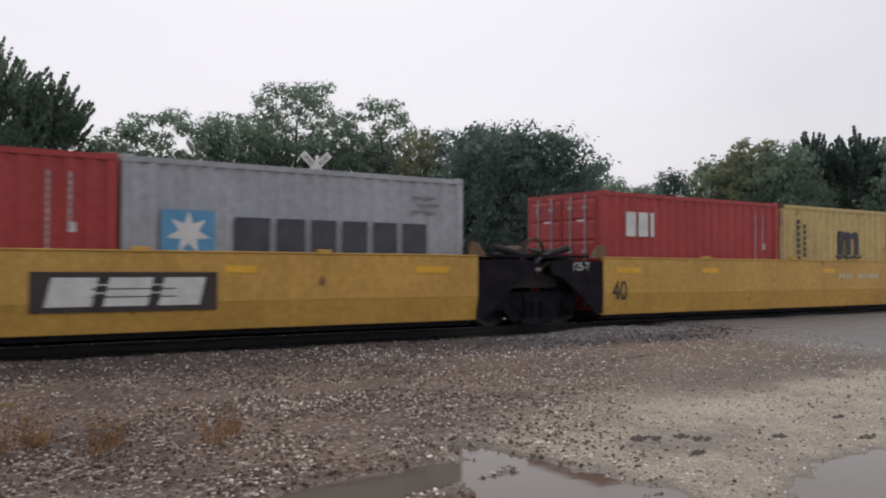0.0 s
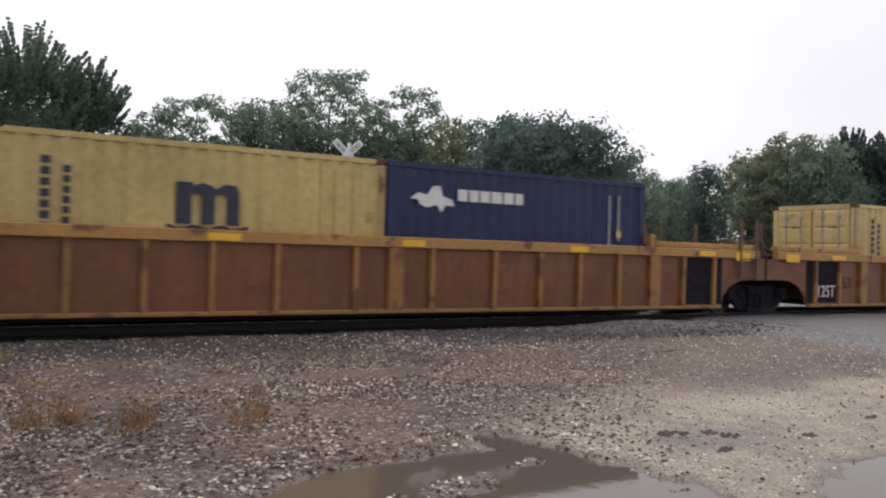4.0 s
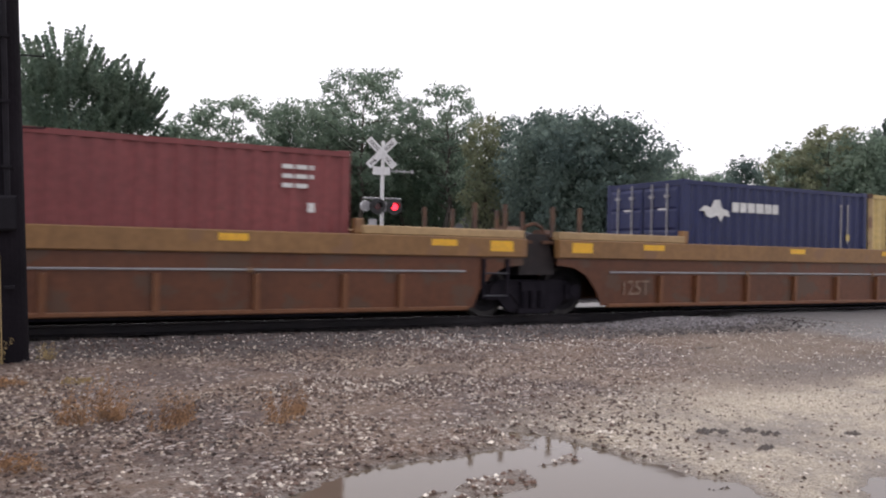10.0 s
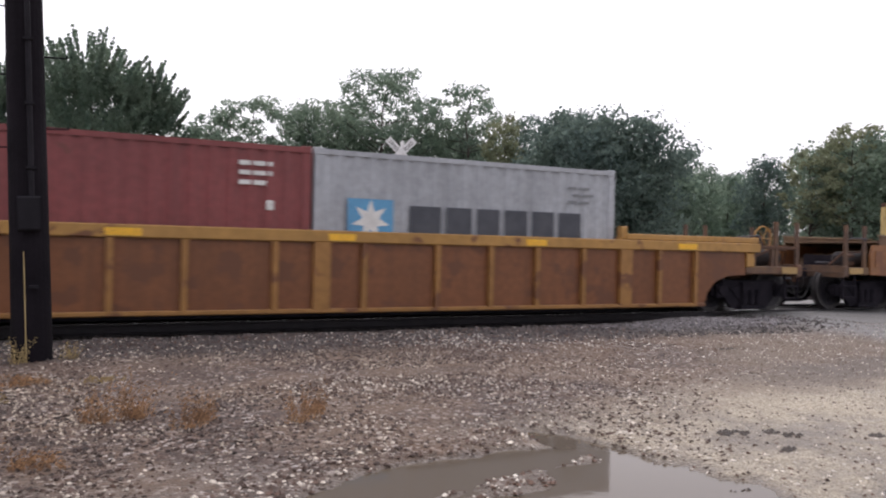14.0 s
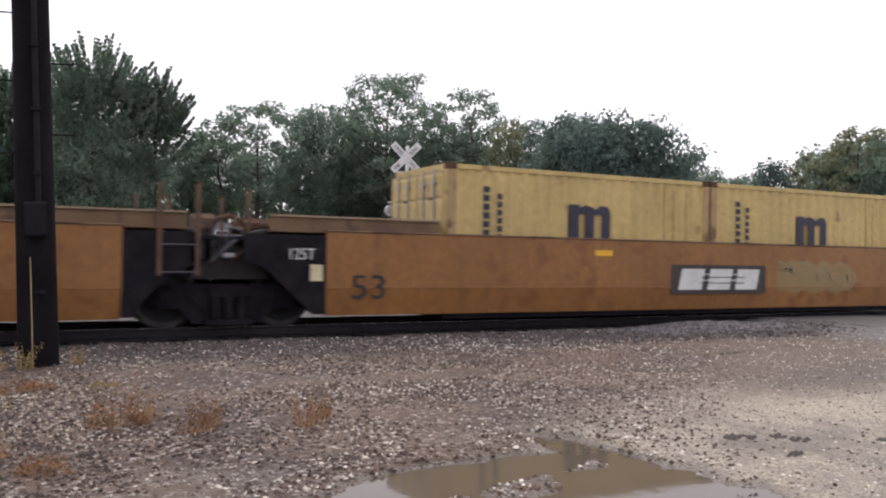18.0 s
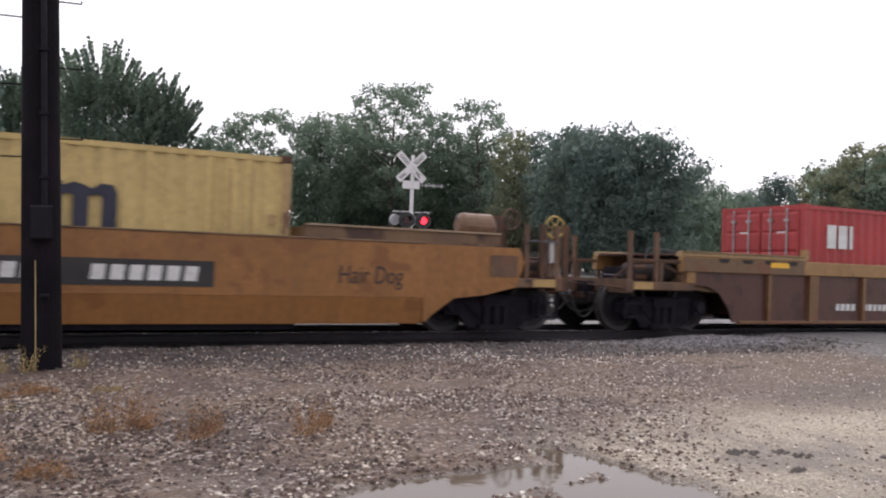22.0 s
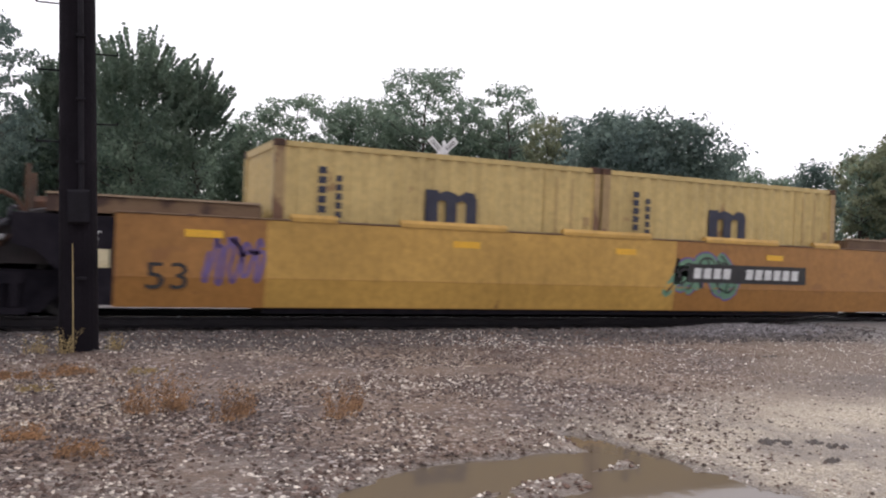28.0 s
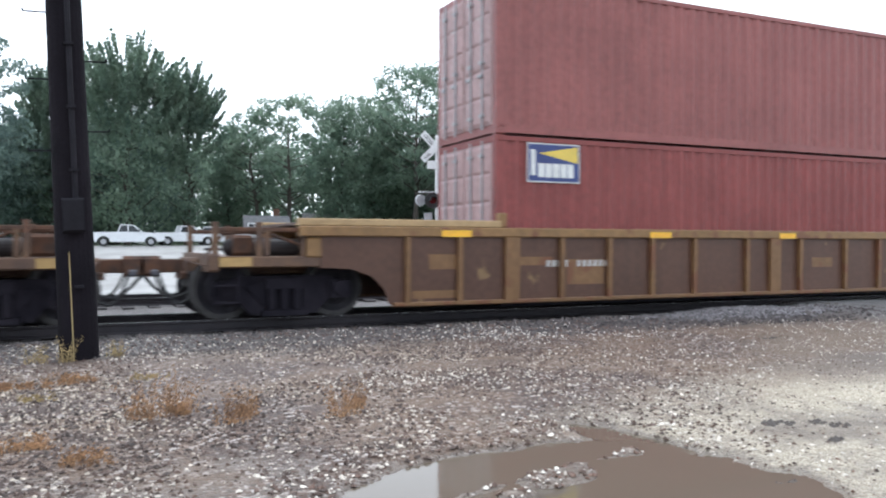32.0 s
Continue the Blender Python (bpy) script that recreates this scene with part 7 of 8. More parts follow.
PURPLE = material("spray_purple", (0.13, 0.08, 0.22), (0.18, 0.12, 0.28), scale=3)
MAUVE = material("spray_mauve", (0.27, 0.10, 0.24), (0.22, 0.09, 0.22), scale=3)
PINK = material("spray_pink", (0.50, 0.13, 0.19), (0.42, 0.12, 0.17), scale=3)
AQUA = material("spray_aqua", (0.14, 0.38, 0.45), (0.20, 0.44, 0.50), scale=3)
SKY = material("spray_blue", (0.05, 0.15, 0.42), (0.07, 0.2, 0.48), scale=3)
LIME = material("spray_pale_yellow", (0.58, 0.56, 0.26), (0.5, 0.5, 0.26), scale=3)
FADED_RED = material("faded_red", (0.22, 0.05, 0.045), (0.20, 0.06, 0.045), scale=3)
GHOST = material("faded_spray_ghost", (0.27, 0.175, 0.07), (0.30, 0.20, 0.085), scale=3)
GHOST_EDGE = material("faded_spray_outline", (0.29, 0.235, 0.13), (0.25, 0.19, 0.10), scale=3)
TAG_INK = material("faded_black_spray", (0.03, 0.02, 0.022), (0.045, 0.03, 0.028), scale=4)
SIDE_Y, WEB_Y = -1.474, -1.404


def unit(x0):
    return min(CARS, key=lambda c: abs(c.location.x - x0))


def ribbon(g, pts, w, y):
    """A flat stroke through points in the xz plane."""
    for (x0, z0), (x1, z1) in zip(pts, pts[1:]):
        dx, dz = x1 - x0, z1 - z0
        n = math.hypot(dx, dz) or 1
        ox, oz = -dz / n * w / 2, dx / n * w / 2
        ex, ez = dx / n * w * 0.25, dz / n * w * 0.25
        g.add([(x0 + ox - ex, y, z0 + oz - ez), (x0 - ox - ex, y, z0 - oz - ez), (x1 - ox + ex, y, z1 - oz + ez), (x1 + ox + ex, y, z1 + oz + ez)], [(0, 1, 2, 3)])


def lean_in(z):
    """How far the lower side is drawn in below the crease."""
    return 0.07 * (0.98 - z) / 0.45 if z < 0.98 else 0.0


def drape(g, smooth_side):
    """Lets flat paint follow the side where it is drawn in below the crease."""
    if smooth_side:
        g.v = [(x, y + lean_in(z), z) for x, y, z in g.v]
    return g


def scribble(car, x0, x1, z0, z1, mat, seed, w=0.035, strokes=5, y=SIDE_Y):
    """Scrawled tag: looping strokes."""
    rng = random.Random(seed)
    p = []
    for s in range(strokes):
        cx = x0 + (x1 - x0) * (s + 0.5) / strokes
        rx, rz = (x1 - x0) / strokes * 0.75, (z1 - z0) * 0.5
        a = rng.random() * 6.28
        for k in range(9):
            a += rng.uniform(0.3, 0.9)
            p.append((cx + rx * math.cos(a) * rng.uniform(0.4, 0.8), min(z1 - w, max(z0 + w, (z0 + z1) / 2 + rz * math.sin(a * 1.3) * rng.uniform(0.6, 1)))))
    g = Geo()
    fat_ribbon(g, bend(p), w, y - 0.002, z0, z1)
    part("spray_tag", drape(g, y == SIDE_Y), mat, car, "sprayed scrawl")


def swoops(rng):
    """Loose hooks and loops, from -1 to 1 across and up, that spell nothing."""
    out = []
    for _ in range(2):
        a, span_, way = rng.random() * 6.28, rng.uniform(2.2, 4.2), rng.choice((-1, 1))
        u0, v0, ru, rv = rng.uniform(-0.35, 0.35), rng.uniform(-0.3, 0.3), rng.uniform(0.5, 0.8), rng.uniform(0.45, 0.75)
        arc = [(u0 + ru * math.cos(a + way * span_ * k / 4), v0 + rv * math.sin(a + way * span_ * k / 4)) for k in range(5)]
        arc.append((arc[-1][0] + rng.uniform(-0.7, 0.7), arc[-1][1] + rng.choice((-0.6, 0.6))))
        out.append(arc)
    return out


def bend(pts):
    """A smooth line through the points."""
    out = []
    ext = [pts[0]] + pts + [pts[-1]]
    for k in range(len(pts) - 1):
        p0, p1, p2, p3 = (Vector(q) for q in ext[k:k + 4])
        for j in range(5):
            t = j / 5
            q = 0.5 * (2 * p1 + (p2 - p0) * t + (2 * p0 - 5 * p1 + 4 * p2 - p3) * t * t + (3 * p1 - p0 - 3 * p2 + p3) * t ** 3)
            out.append((q.x, q.y))
    return out + [pts[-1]]


def fat_ribbon(g, pts, w, y, z0, z1):
    """A broad stroke with joined sides and round ends, kept between two heights."""
    left, right = [], []
    n = len(pts)
    for k, (px_, pz) in enumerate(pts):
        ax, az = pts[max(0, k - 1)]
        bx, bz = pts[min(n - 1, k + 1)]
        dx, dz = bx - ax, bz - az
        d = math.hypot(dx, dz) or 1.0
        edge_k = min(k, n - 1 - k)
        r = w / 2 * (0.55, 0.85, 0.97)[min(edge_k, 2)] if edge_k < 3 else w / 2
        left.append((px_ - dz / d * r, min(z1, max(z0, pz + dx / d * r))))
        right.append((px_ + dz / d * r, min(z1, max(z0, pz - dx / d * r))))
    vs = [(a, y, b) for a, b in left] + [(a, y, b) for a, b in right]
    g.add(vs, [(k, n + k, n + k + 1, k + 1) for k in range(n - 1)])


def piece(car, x0, x1, z0, z1, fill, edge, inner, seed, letters=5, y=SIDE_Y, back=None):
    """A large sprayed piece: overlapping bubble shapes with outlines, highlights and inner strokes."""
    rng = random.Random(seed)
    smooth_side = y == SIDE_Y
    step = (x1 - x0) / letters
    zc, hz = (z0 + z1) / 2, (z1 - z0) / 2
    if back:
        g = Geo()
        n = 40
        top = [(x0 + (x1 - x0) * i / n, z1 - 0.32 * hz * (1 - abs(math.sin(i / n * math.pi * letters * 1.15 + seed))) - 0.08 * hz * rng.random() - 0.5 * hz * (1 if i in (0, n) else 0)) for i in range(n + 1)]
        low = [z0 + 0.22 * hz * (1 - abs(math.sin(i / n * math.pi * letters * 0.9 + seed))) + 0.4 * hz * (1 if i in (0, n) else 0) for i in range(n + 1)]
        for i in range(n):
            cut = max(low[i] + 0.02, low[i + 1] + 0.02, min(0.98, top[i][1] - 0.02, top[i + 1][1] - 0.02))
            for (za0, za1), (zb0, zb1) in (((low[i], low[i + 1]), (cut, cut)), ((cut, cut), (top[i][1], top[i + 1][1]))):
                g.add([(top[i][0], y - 0.001, za0), (top[i + 1][0], y - 0.001, za1), (top[i + 1][0], y - 0.001, zb1), (top[i][0], y - 0.001, zb0)], [(0, 1, 2, 3)])
        part("spray_ground", drape(g, smooth_side), back, car, "sprayed background colour")
    for i in range(letters):
        cx = x0 + step * (i + 0.5)
        lean = rng.uniform(-0.12, 0.12)
        forms = swoops(rng)
        w = min(0.42 * step, 0.36 * hz)

        def place(u, v):
            zz = zc + hz * 0.80 * v
            return (cx + step * (0.62 * u + lean * v), max(z0 + 0.04, min(z1 - 0.04, zz)))

        halo, body, lines = Geo(), Geo(), Geo()
        lift = 0.0002 * (i % 3)
        for stroke in forms:
            pts = bend([place(u * rng.uniform(0.9, 1.1), v * rng.uniform(0.92, 1.06)) for u, v in stroke])
            fat_ribbon(halo, pts, w * 1.32, y - 0.002 - lift, z0, z1)
            fat_ribbon(body, pts, w, y - 0.0034 - lift, z0, z1)
            ribbon(lines, [(px_ + 0.14 * w, pz + 0.10 * w) for px_, pz in pts[1:-1]], 0.10 * w + 0.012, y - 0.0050 - lift)
        for _ in range(2):
            u, v = rng.uniform(-0.8, 0.8), rng.uniform(-0.7, 0.4)
            ribbon(lines, [place(u, v), place(u + rng.uniform(-0.1, 0.15), v + 0.5)], 0.05 + 0.10 * w, y - 0.0056 - lift)
        shape = part("spray_shape", drape(halo, smooth_side), edge, car, "sprayed outline shape")
        part("spray_fill", drape(body, smooth_side), fill, shape, "sprayed fill")
        part("inner_stroke", drape(lines, smooth_side), inner, shape, "sprayed inner strokes")["kind"] = "stuff"


def outlined(car, x0, x1, z0, z1, shapes, fill, edge, accents=(), accent=None, w=0.045):
    """Angular sprayed blocks: each a filled outline given from 0 to 1 across and up."""
    for k, shape_pts in enumerate(shapes):
        pts = [(x0 + (x1 - x0) * u, z0 + (z1 - z0) * v) for u, v in shape_pts]
        y = SIDE_Y - 0.002 - 0.0006 * k
        body = part("spray_shape", Geo().prism_y(pts, y - 0.001, y), fill, car, "sprayed angular block")
        rim = Geo()
        ribbon(rim, pts + pts[:1], w, y - 0.0016)
        part("spray_outline", rim, edge, body, "sprayed outline")
    for u0, u1, v0, v1 in accents:
        part("spray_accent", Geo().box(x0 + (x1 - x0) * u0, x0 + (x1 - x0) * u1, SIDE_Y - 0.0075, SIDE_Y - 0.006, z0 + (z1 - z0) * v0, z0 + (z1 - z0) * v1), accent, car, "sprayed accent block")


def strokes_piece(car, x0, x1, z0, z1, lines, fill, edge, glow_edge, w):
    """A sprayed piece drawn in broad bent strokes with two outlines; lines from 0 to 1 across and up."""
    for k, line in enumerate(lines):
        pts = bend([(x0 + (x1 - x0) * u, z0 + (z1 - z0) * v) for u, v in line])
        outer, rim, body = Geo(), Geo(), Geo()
        fat_ribbon(outer, pts, w * 1.9, SIDE_Y - 0.002 - 0.0002 * (k % 3), z0 - 0.03, z1 + 0.03)
        fat_ribbon(rim, pts, w * 1.5, SIDE_Y - 0.0034 - 0.0002 * (k % 3), z0 - 0.02, z1 + 0.02)
        fat_ribbon(body, pts, w, SIDE_Y - 0.0050 - 0.0002 * (k % 3), z0, z1)
        shape = part("spray_shape", drape(outer, True), glow_edge, car, "pale sprayed halo")
        part("spray_outline", drape(rim, True), edge, shape, "sprayed outline")
        part("spray_fill", drape(body, True), fill, shape, "sprayed stroke")


def number_board(car, x0, x1, z0, z1, board=True, ink=WHITE, y=SIDE_Y):
    """The car's mark and number as a row of plain slanted bars, on a black board or bare."""
    if board:
        part("number_board", Geo().box(x0, x1, y - 0.003, y, z0, z1), BLACK, car, "black painted number board")
    n = 10
    w = (x1 - x0) * 0.92 / (n + 1.6)
    x = x0 + (x1 - x0) * 0.04
    h0, h1 = z0 + (z1 - z0) * 0.22, z1 - (z1 - z0) * 0.22
    for i in range(n):
        if i == 4:
            x += w * 1.4
        s = 0.12 * (h1 - h0)
        part("number_bar", Geo().prism_y([(x, h0), (x + w * 0.72, h0), (x + w * 0.72 + s, h1), (x + s, h1)], y - 0.0065, y - 0.0035), ink, car)
        x += w


def owner_board(car, x0, x1, z0, z1, board=True, ink=WHITE, y=SIDE_Y, lines=True):
    """The owner's sign as three plain slanted blocks with speed lines."""
    if board:
        part("sign_board", Geo().box(x0, x1, y - 0.003, y, z0, z1), material("sign_brown_black", (0.035, 0.026, 0.026), (0.05, 0.037, 0.034), scale=3), car, "dark sign board")
    h0, h1 = z0 + (z1 - z0) * 0.14, z1 - (z1 - z0) * 0.14
    w = (x1 - x0) * 0.86 / 3
    for i in range(3):
        a = x0 + (x1 - x0) * 0.06 + i * (w + 0.02)
        s = 0.22 * (h1 - h0)
        part("sign_block", Geo().prism_y([(a + w * 0.04, h0), (a + w * 0.86, h0), (a + w * 0.86 + s, h1), (a + w * 0.04 + s, h1)], y - 0.0065, y - 0.0035), ink, car, "plain slanted block")
    if lines:
        for k in range(4):
            zz = h0 + (h1 - h0) * (0.30 + 0.14 * k)
            part("speed_line", Geo().box(x0 + (x1 - x0) * 0.30, x1 - (x1 - x0) * 0.24, y - 0.0085, y - 0.0068, zz, zz + 0.018), ink if k % 2 else BLACK, car)


def edge_rolls(car, spans, mat, zt=1.86):
    for a, b in spans:
        part("edge_roll", Geo().prism_x([(-1.50, zt), (-1.37, zt), (-1.37, zt + 0.06), (-1.41, zt + 0.115), (-1.46, zt + 0.115), (-1.50, zt + 0.06)], a, b), mat, car, "rounded wear strip on the top edge")


ROLLS = [(-5.85, -5.12), (-4.05, -2.1), (-0.95, 0.98), (2.3, 4.2), (5.2, 5.95)]
# five-pack of short yellow units
owner_board(unit(2.55), -1.2, 1.38, 0.84, 1.41)
number_board(unit(18.25), 2.1, 4.2, 1.2, 1.44, False, BRONZE)
for ux, seed in ((-13.0, 1), (-28.5, 2)):
    owner_board(unit(ux), -1.22, 1.34, 0.86, 1.42)
scribble(unit(-13.0), -4.9, -4.0, 1.08, 1.55, BLACK, 11)
scribble(unit(-13.0), 3.5, 5.6, 0.7, 1.6, INNER, 12, 0.03, 7)
scribble(unit(-28.5), -4.0, -2.9, 1.08, 1.48, BLACK, 13)
outlined(unit(-44.15), 0.98, 5.2, 0.985, 1.66, [[(0.01, 0.93), (0.33, 0.96), (0.37, 0.62), (0.30, 0.42), (0.385, 0.2), (0.385, 0), (0.09, 0), (0.09, 0.55), (0.015, 0.6)],
                                               [(0.37, 0.86), (0.437, 0.88), (0.437, 0.0), (0.489, 0.0), (0.489, 0.88), (0.57, 0.9), (0.57, 0), (0.39, 0)],
                                               [(0.578, 0.9), (0.755, 0.92), (0.778, 0), (0.726, 0), (0.719, 0.6), (0.674, 0.6), (0.674, 0), (0.578, 0)],
                                               [(0.755, 1), (0.844, 1), (0.85, 0.6), (0.896, 0.74), (0.948, 0.72), (0.948, 0.5), (0.993, 0.46), (1, 0), (0.92, 0), (0.90, 0.35), (0.86, 0.35), (0.85, 0), (0.785, 0)]],
         SILVER, PURPLE, [(0.22, 0.30, 0.05, 0.38), (0.445, 0.482, 0.05, 0.8), (0.68, 0.725, 0.02, 0.55), (0.865, 0.9, 0.02, 0.4)], PURPLE)
part("spray_base", drape(Geo().box(1.0, 5.2, SIDE_Y - 0.004, SIDE_Y - 0.002, 0.56, 0.98), True), SILVER, unit(-44.15), "silver sprayed lower band")
for qx in (1.0, 2.6, 3.4, 4.25, 5.15):
    part("spray_outline", drape(Geo().box(qx, qx + 0.045, SIDE_Y - 0.007, SIDE_Y - 0.0045, 0.56, 0.98), True), PURPLE, unit(-44.15))
scribble(unit(-44.15), -0.6, 0.2, 0.95, 1.66, BLACK, 14)
scribble(unit(-44.15), -2.0, -1.2, 0.95, 1.6, BLACK, 15)
number_board(unit(-44.15), -4.66, -2.62, 1.12, 1.40)
# blue car
edge_rolls(unit(-128.5), ROLLS, STYLES["blue"]["main"])
number_board(unit(-128.5), 2.7, 5.0, 1.10, 1.40, False, WHITE)
text_part("unit_letter", "B", 0.26, WHITE, unit(-128.5), (1.85, SIDE_Y - 0.006, 1.12), "white unit letter")
piece(unit(-148.05), -5.4, 0.3, 0.54, 1.84, SAGE, CREAM, BLACK, 21, 5, back=SAGE)
part("repaint_patch", Geo().box(-4.45, 0.0, SIDE_Y - 0.0105, SIDE_Y - 0.0072, 1.03, 1.57), material("repaint_blue", (0.03, 0.05, 0.13), (0.035, 0.055, 0.15), scale=2), unit(-148.05), "fresh blue repainted patch")
text_part("unit_letter", "C", 0.26, WHITE, unit(-148.05), (-0.3, SIDE_Y - 0.0125, 1.16), "white unit letter")
piece(unit(-148.05), 0.5, 6.0, 0.54, 1.88, SAGE, BLACK, CREAM, 22, 4, back=CREAM)
scribble(unit(-148.05), 6.2, 7.4, 0.8, 1.5, BRONZE, 23)
scribble(unit(-167.58), -2.5, -1.1, 1.04, 1.56, SILVER, 24, 0.07, 6)
text_part("unit_letter", "A", 0.26, WHITE, unit(-167.58), (-1.95, SIDE_Y - 0.006, 1.16), "white unit letter")
scribble(unit(-167.58), -0.25, 0.45, 1.1, 1.68, SILVER, 25, 0.05)
scribble(unit(-167.58), 0.66, 3.3, 0.9, 1.82, PINK, 26, 0.055, 8)
number_board(unit(-167.58), -5.3, -3.1, 1.10, 1.42, False, WHITE)
for ux, at_right in ((-128.5, False), (-148.05, True), (-167.58, True)):
    marks_at = [(-8.09, 1.70, 0.16, 0.10), (-7.33, 1.70, 0.16, 0.10), (-6.88, 1.70, 0.16, 0.10), (-6.54, 1.75, 0.34, 0.03), (-6.54, 1.69, 0.28, 0.03), (-6.54, 1.63, 0.32, 0.03), (3.3, 1.70, 0.5, 0.05), (-0.6, 1.64, 0.7, 0.05)]
    if at_right:
        marks_at += [(7.16, 1.68, 0.16, 0.10), (8.05, 1.68, 0.16, 0.10), (7.55, 1.24, 0.36, 0.03), (7.55, 1.18, 0.66, 0.03), (7.55, 1.12, 0.52, 0.03), (7.44, 0.95, 0.44, 0.035)]
        part("placard", Geo().box(7.5, 8.02, SIDE_Y - 0.008, SIDE_Y - 0.004, 1.31, 1.52), REFLECT, unit(ux), "square yellow reflective placard")
    for mx, mz, mw, mh in marks_at:
        part("stencil_mark", Geo().box(mx, mx + mw, SIDE_Y - 0.009, SIDE_Y - 0.006, mz, mz + mh), CHALK, unit(ux), "small pale stencilled mark")
    part("reflector", Geo().box(-7.85, -7.37, SIDE_Y - 0.009, SIDE_Y - 0.006, 1.47, 1.67), material("orange_reflector", (0.62, 0.26, 0.05), (0.5, 0.2, 0.05), scale=6), unit(ux), "faded orange reflective plate")
    part("tan_panel", Geo().box(-6.78, -6.32, SIDE_Y - 0.009, SIDE_Y - 0.006, 1.22, 1.32), BRONZE, unit(ux), "tan label panel")
part("seal", Geo().tube((1.5, SIDE_Y - 0.004, 1.25), (1.5, SIDE_Y - 0.008, 1.25), 0.17, 0.17, 24), WHITE, unit(-128.5), "round white seal")
part("seal_field", Geo().tube((1.5, SIDE_Y - 0.008, 1.25), (1.5, SIDE_Y - 0.010, 1.25), 0.145, 0.145, 24), STYLES["blue"]["main"], unit(-128.5))
part("tan_panel", Geo().box(2.2, 2.62, SIDE_Y - 0.009, SIDE_Y - 0.006, 1.20, 1.30), BRONZE, unit(-128.5), "tan label panel")
# tan shelf car
number_board(unit(-191.35), -0.5, 1.9, 0.82, 1.02, False, SILVER, WEB_Y)
number_board(unit(-230.5), -5.2, -2.0, 0.80, 1.04, False, INNER, WEB_Y)
# rusty car
piece(unit(-254.15), -6.1, 2.05, 0.54, 1.82, LILAC, SILVER, BLACK, 31, 7, back=LILAC)
scribble(unit(-254.15), -6.0, 1.8, 0.56, 0.8, PINK, 32, 0.09, 16)
scribble(unit(-254.15), -6.8, -6.05, 0.6, 1.75, GREEN, 33, 0.13, 4)
scribble(unit(-254.15), 1.7, 2.5, 0.6, 1.75, GREEN, 34, 0.10, 4)
number_board(unit(-254.15), 2.1, 4.8, 1.06, 1.40, False, WHITE)
owner_board(unit(-273.77), -1.22, 1.38, 0.98, 1.55)
piece(unit(-273.77), 2.6, 6.05, 0.56, 1.83, SILVER, CREAM, PURPLE, 35, 5, back=SILVER)
piece(unit(-273.77), -5.85, -2.4, 0.6, 1.68, LIME, SKY, SKY, 36, 5)
scribble(unit(-273.77), -7.0, -6.1, 1.04, 1.64, LIME, 37)
scribble(unit(-273.77), -2.3, -1.3, 0.8, 1.7, CREAM, 38)
number_board(unit(-293.45), -4.6, -1.7, 1.07, 1.42)
text_part("unit_letter", "B", 0.24, BLACK, unit(-293.45), (-1.5, SIDE_Y - 0.006, 1.1), "black unit letter")
scribble(unit(-293.45), -5.6, -1.5, 1.48, 1.78, SILVER, 39, 0.05, 14)
for a, b, s in ((-1.3, -0.04, 40), (3.35, 4.35, 41), (5.2, 6.3, 42)):
    scribble(unit(-293.45), a, b, 1.05, 1.8, CHALK, s, 0.045, 4)
for a, b in ((0.5, 2.2), (6.5, 7.6)):
    part("paint_patch", Geo().box(a, b, SIDE_Y - 0.002, SIDE_Y, 1.3, 1.72), LILAC, unit(-293.45), "grey-mauve overpainted patch")
# ochre cars
owner_board(unit(-400.56), -1.24, 1.36, 0.84, 1.42)
piece(unit(-400.56), 1.7, 4.1, 0.84, 1.56, GHOST, GHOST_EDGE, GHOST_EDGE, 43, 4, back=GHOST)
number_board(unit(-420.25), -4.9, -1.72, 1.07, 1.45)
scribble(unit(-420.25), -6.7, -5.3, 1.14, 1.6, CHALK, 44)
text_part("unit_letter", "B", 0.26, INNER, unit(-420.25), (-0.9, SIDE_Y - 0.006, 1.1), "unit letter")
scribble(unit(-420.25), 2.2, 2.7, 0.9, 1.3, INNER, 45, 0.03, 2)
owner_board(unit(-381.05), -1.24, 1.36, 0.84, 1.42)
number_board(unit(-507.4), 1.72, 4.9, 1.08, 1.46)
text_part("unit_letter", "B", 0.2, BLACK, unit(-507.4), (1.1, SIDE_Y - 0.006, 1.15), "black unit letter")
text_part("graffiti_words", "Hair Dog", 0.30, TAG_INK, unit(-507.4), (6.82, SIDE_Y - 0.006, 1.18), "hand-sprayed words", slant=0.1, wide=0.72)
owner_board(unit(-527.28), 0.72, 2.56, 0.92, 1.55, False, FADED_RED, lines=False)
text_part("graffiti_words", "Hair Dog", 0.34, TAG_INK, unit(-527.28), (3.78, SIDE_Y - 0.006, 1.2), "hand-sprayed words", slant=0.1, wide=0.66)
text_part("unit_letter", "C", 0.2, BLACK, unit(-527.28), (-0.6, SIDE_Y - 0.006, 1.2), "black unit letter")
number_board(unit(-547.03), -4.88, -1.7, 1.07, 1.45)
text_part("unit_letter", "A", 0.26, BLACK, unit(-547.03), (-1.2, SIDE_Y - 0.006, 1.12), "black unit letter")
edge_rolls(unit(-571.05), ROLLS, paint("fresh_yellow", (0.56, 0.33, 0.08), rust_at=0.74, streak_amt=0.15))
number_board(unit(-571.05), -4.9, -1.7, 1.03, 1.43)
text_part("unit_letter", "B", 0.26, INNER, unit(-571.05), (-1.3, SIDE_Y - 0.006, 1.1), "unit letter")
edge_rolls(unit(-633.7), ROLLS, paint("fresh_yellow", (0.56, 0.33, 0.08), rust_at=0.74, streak_amt=0.15))
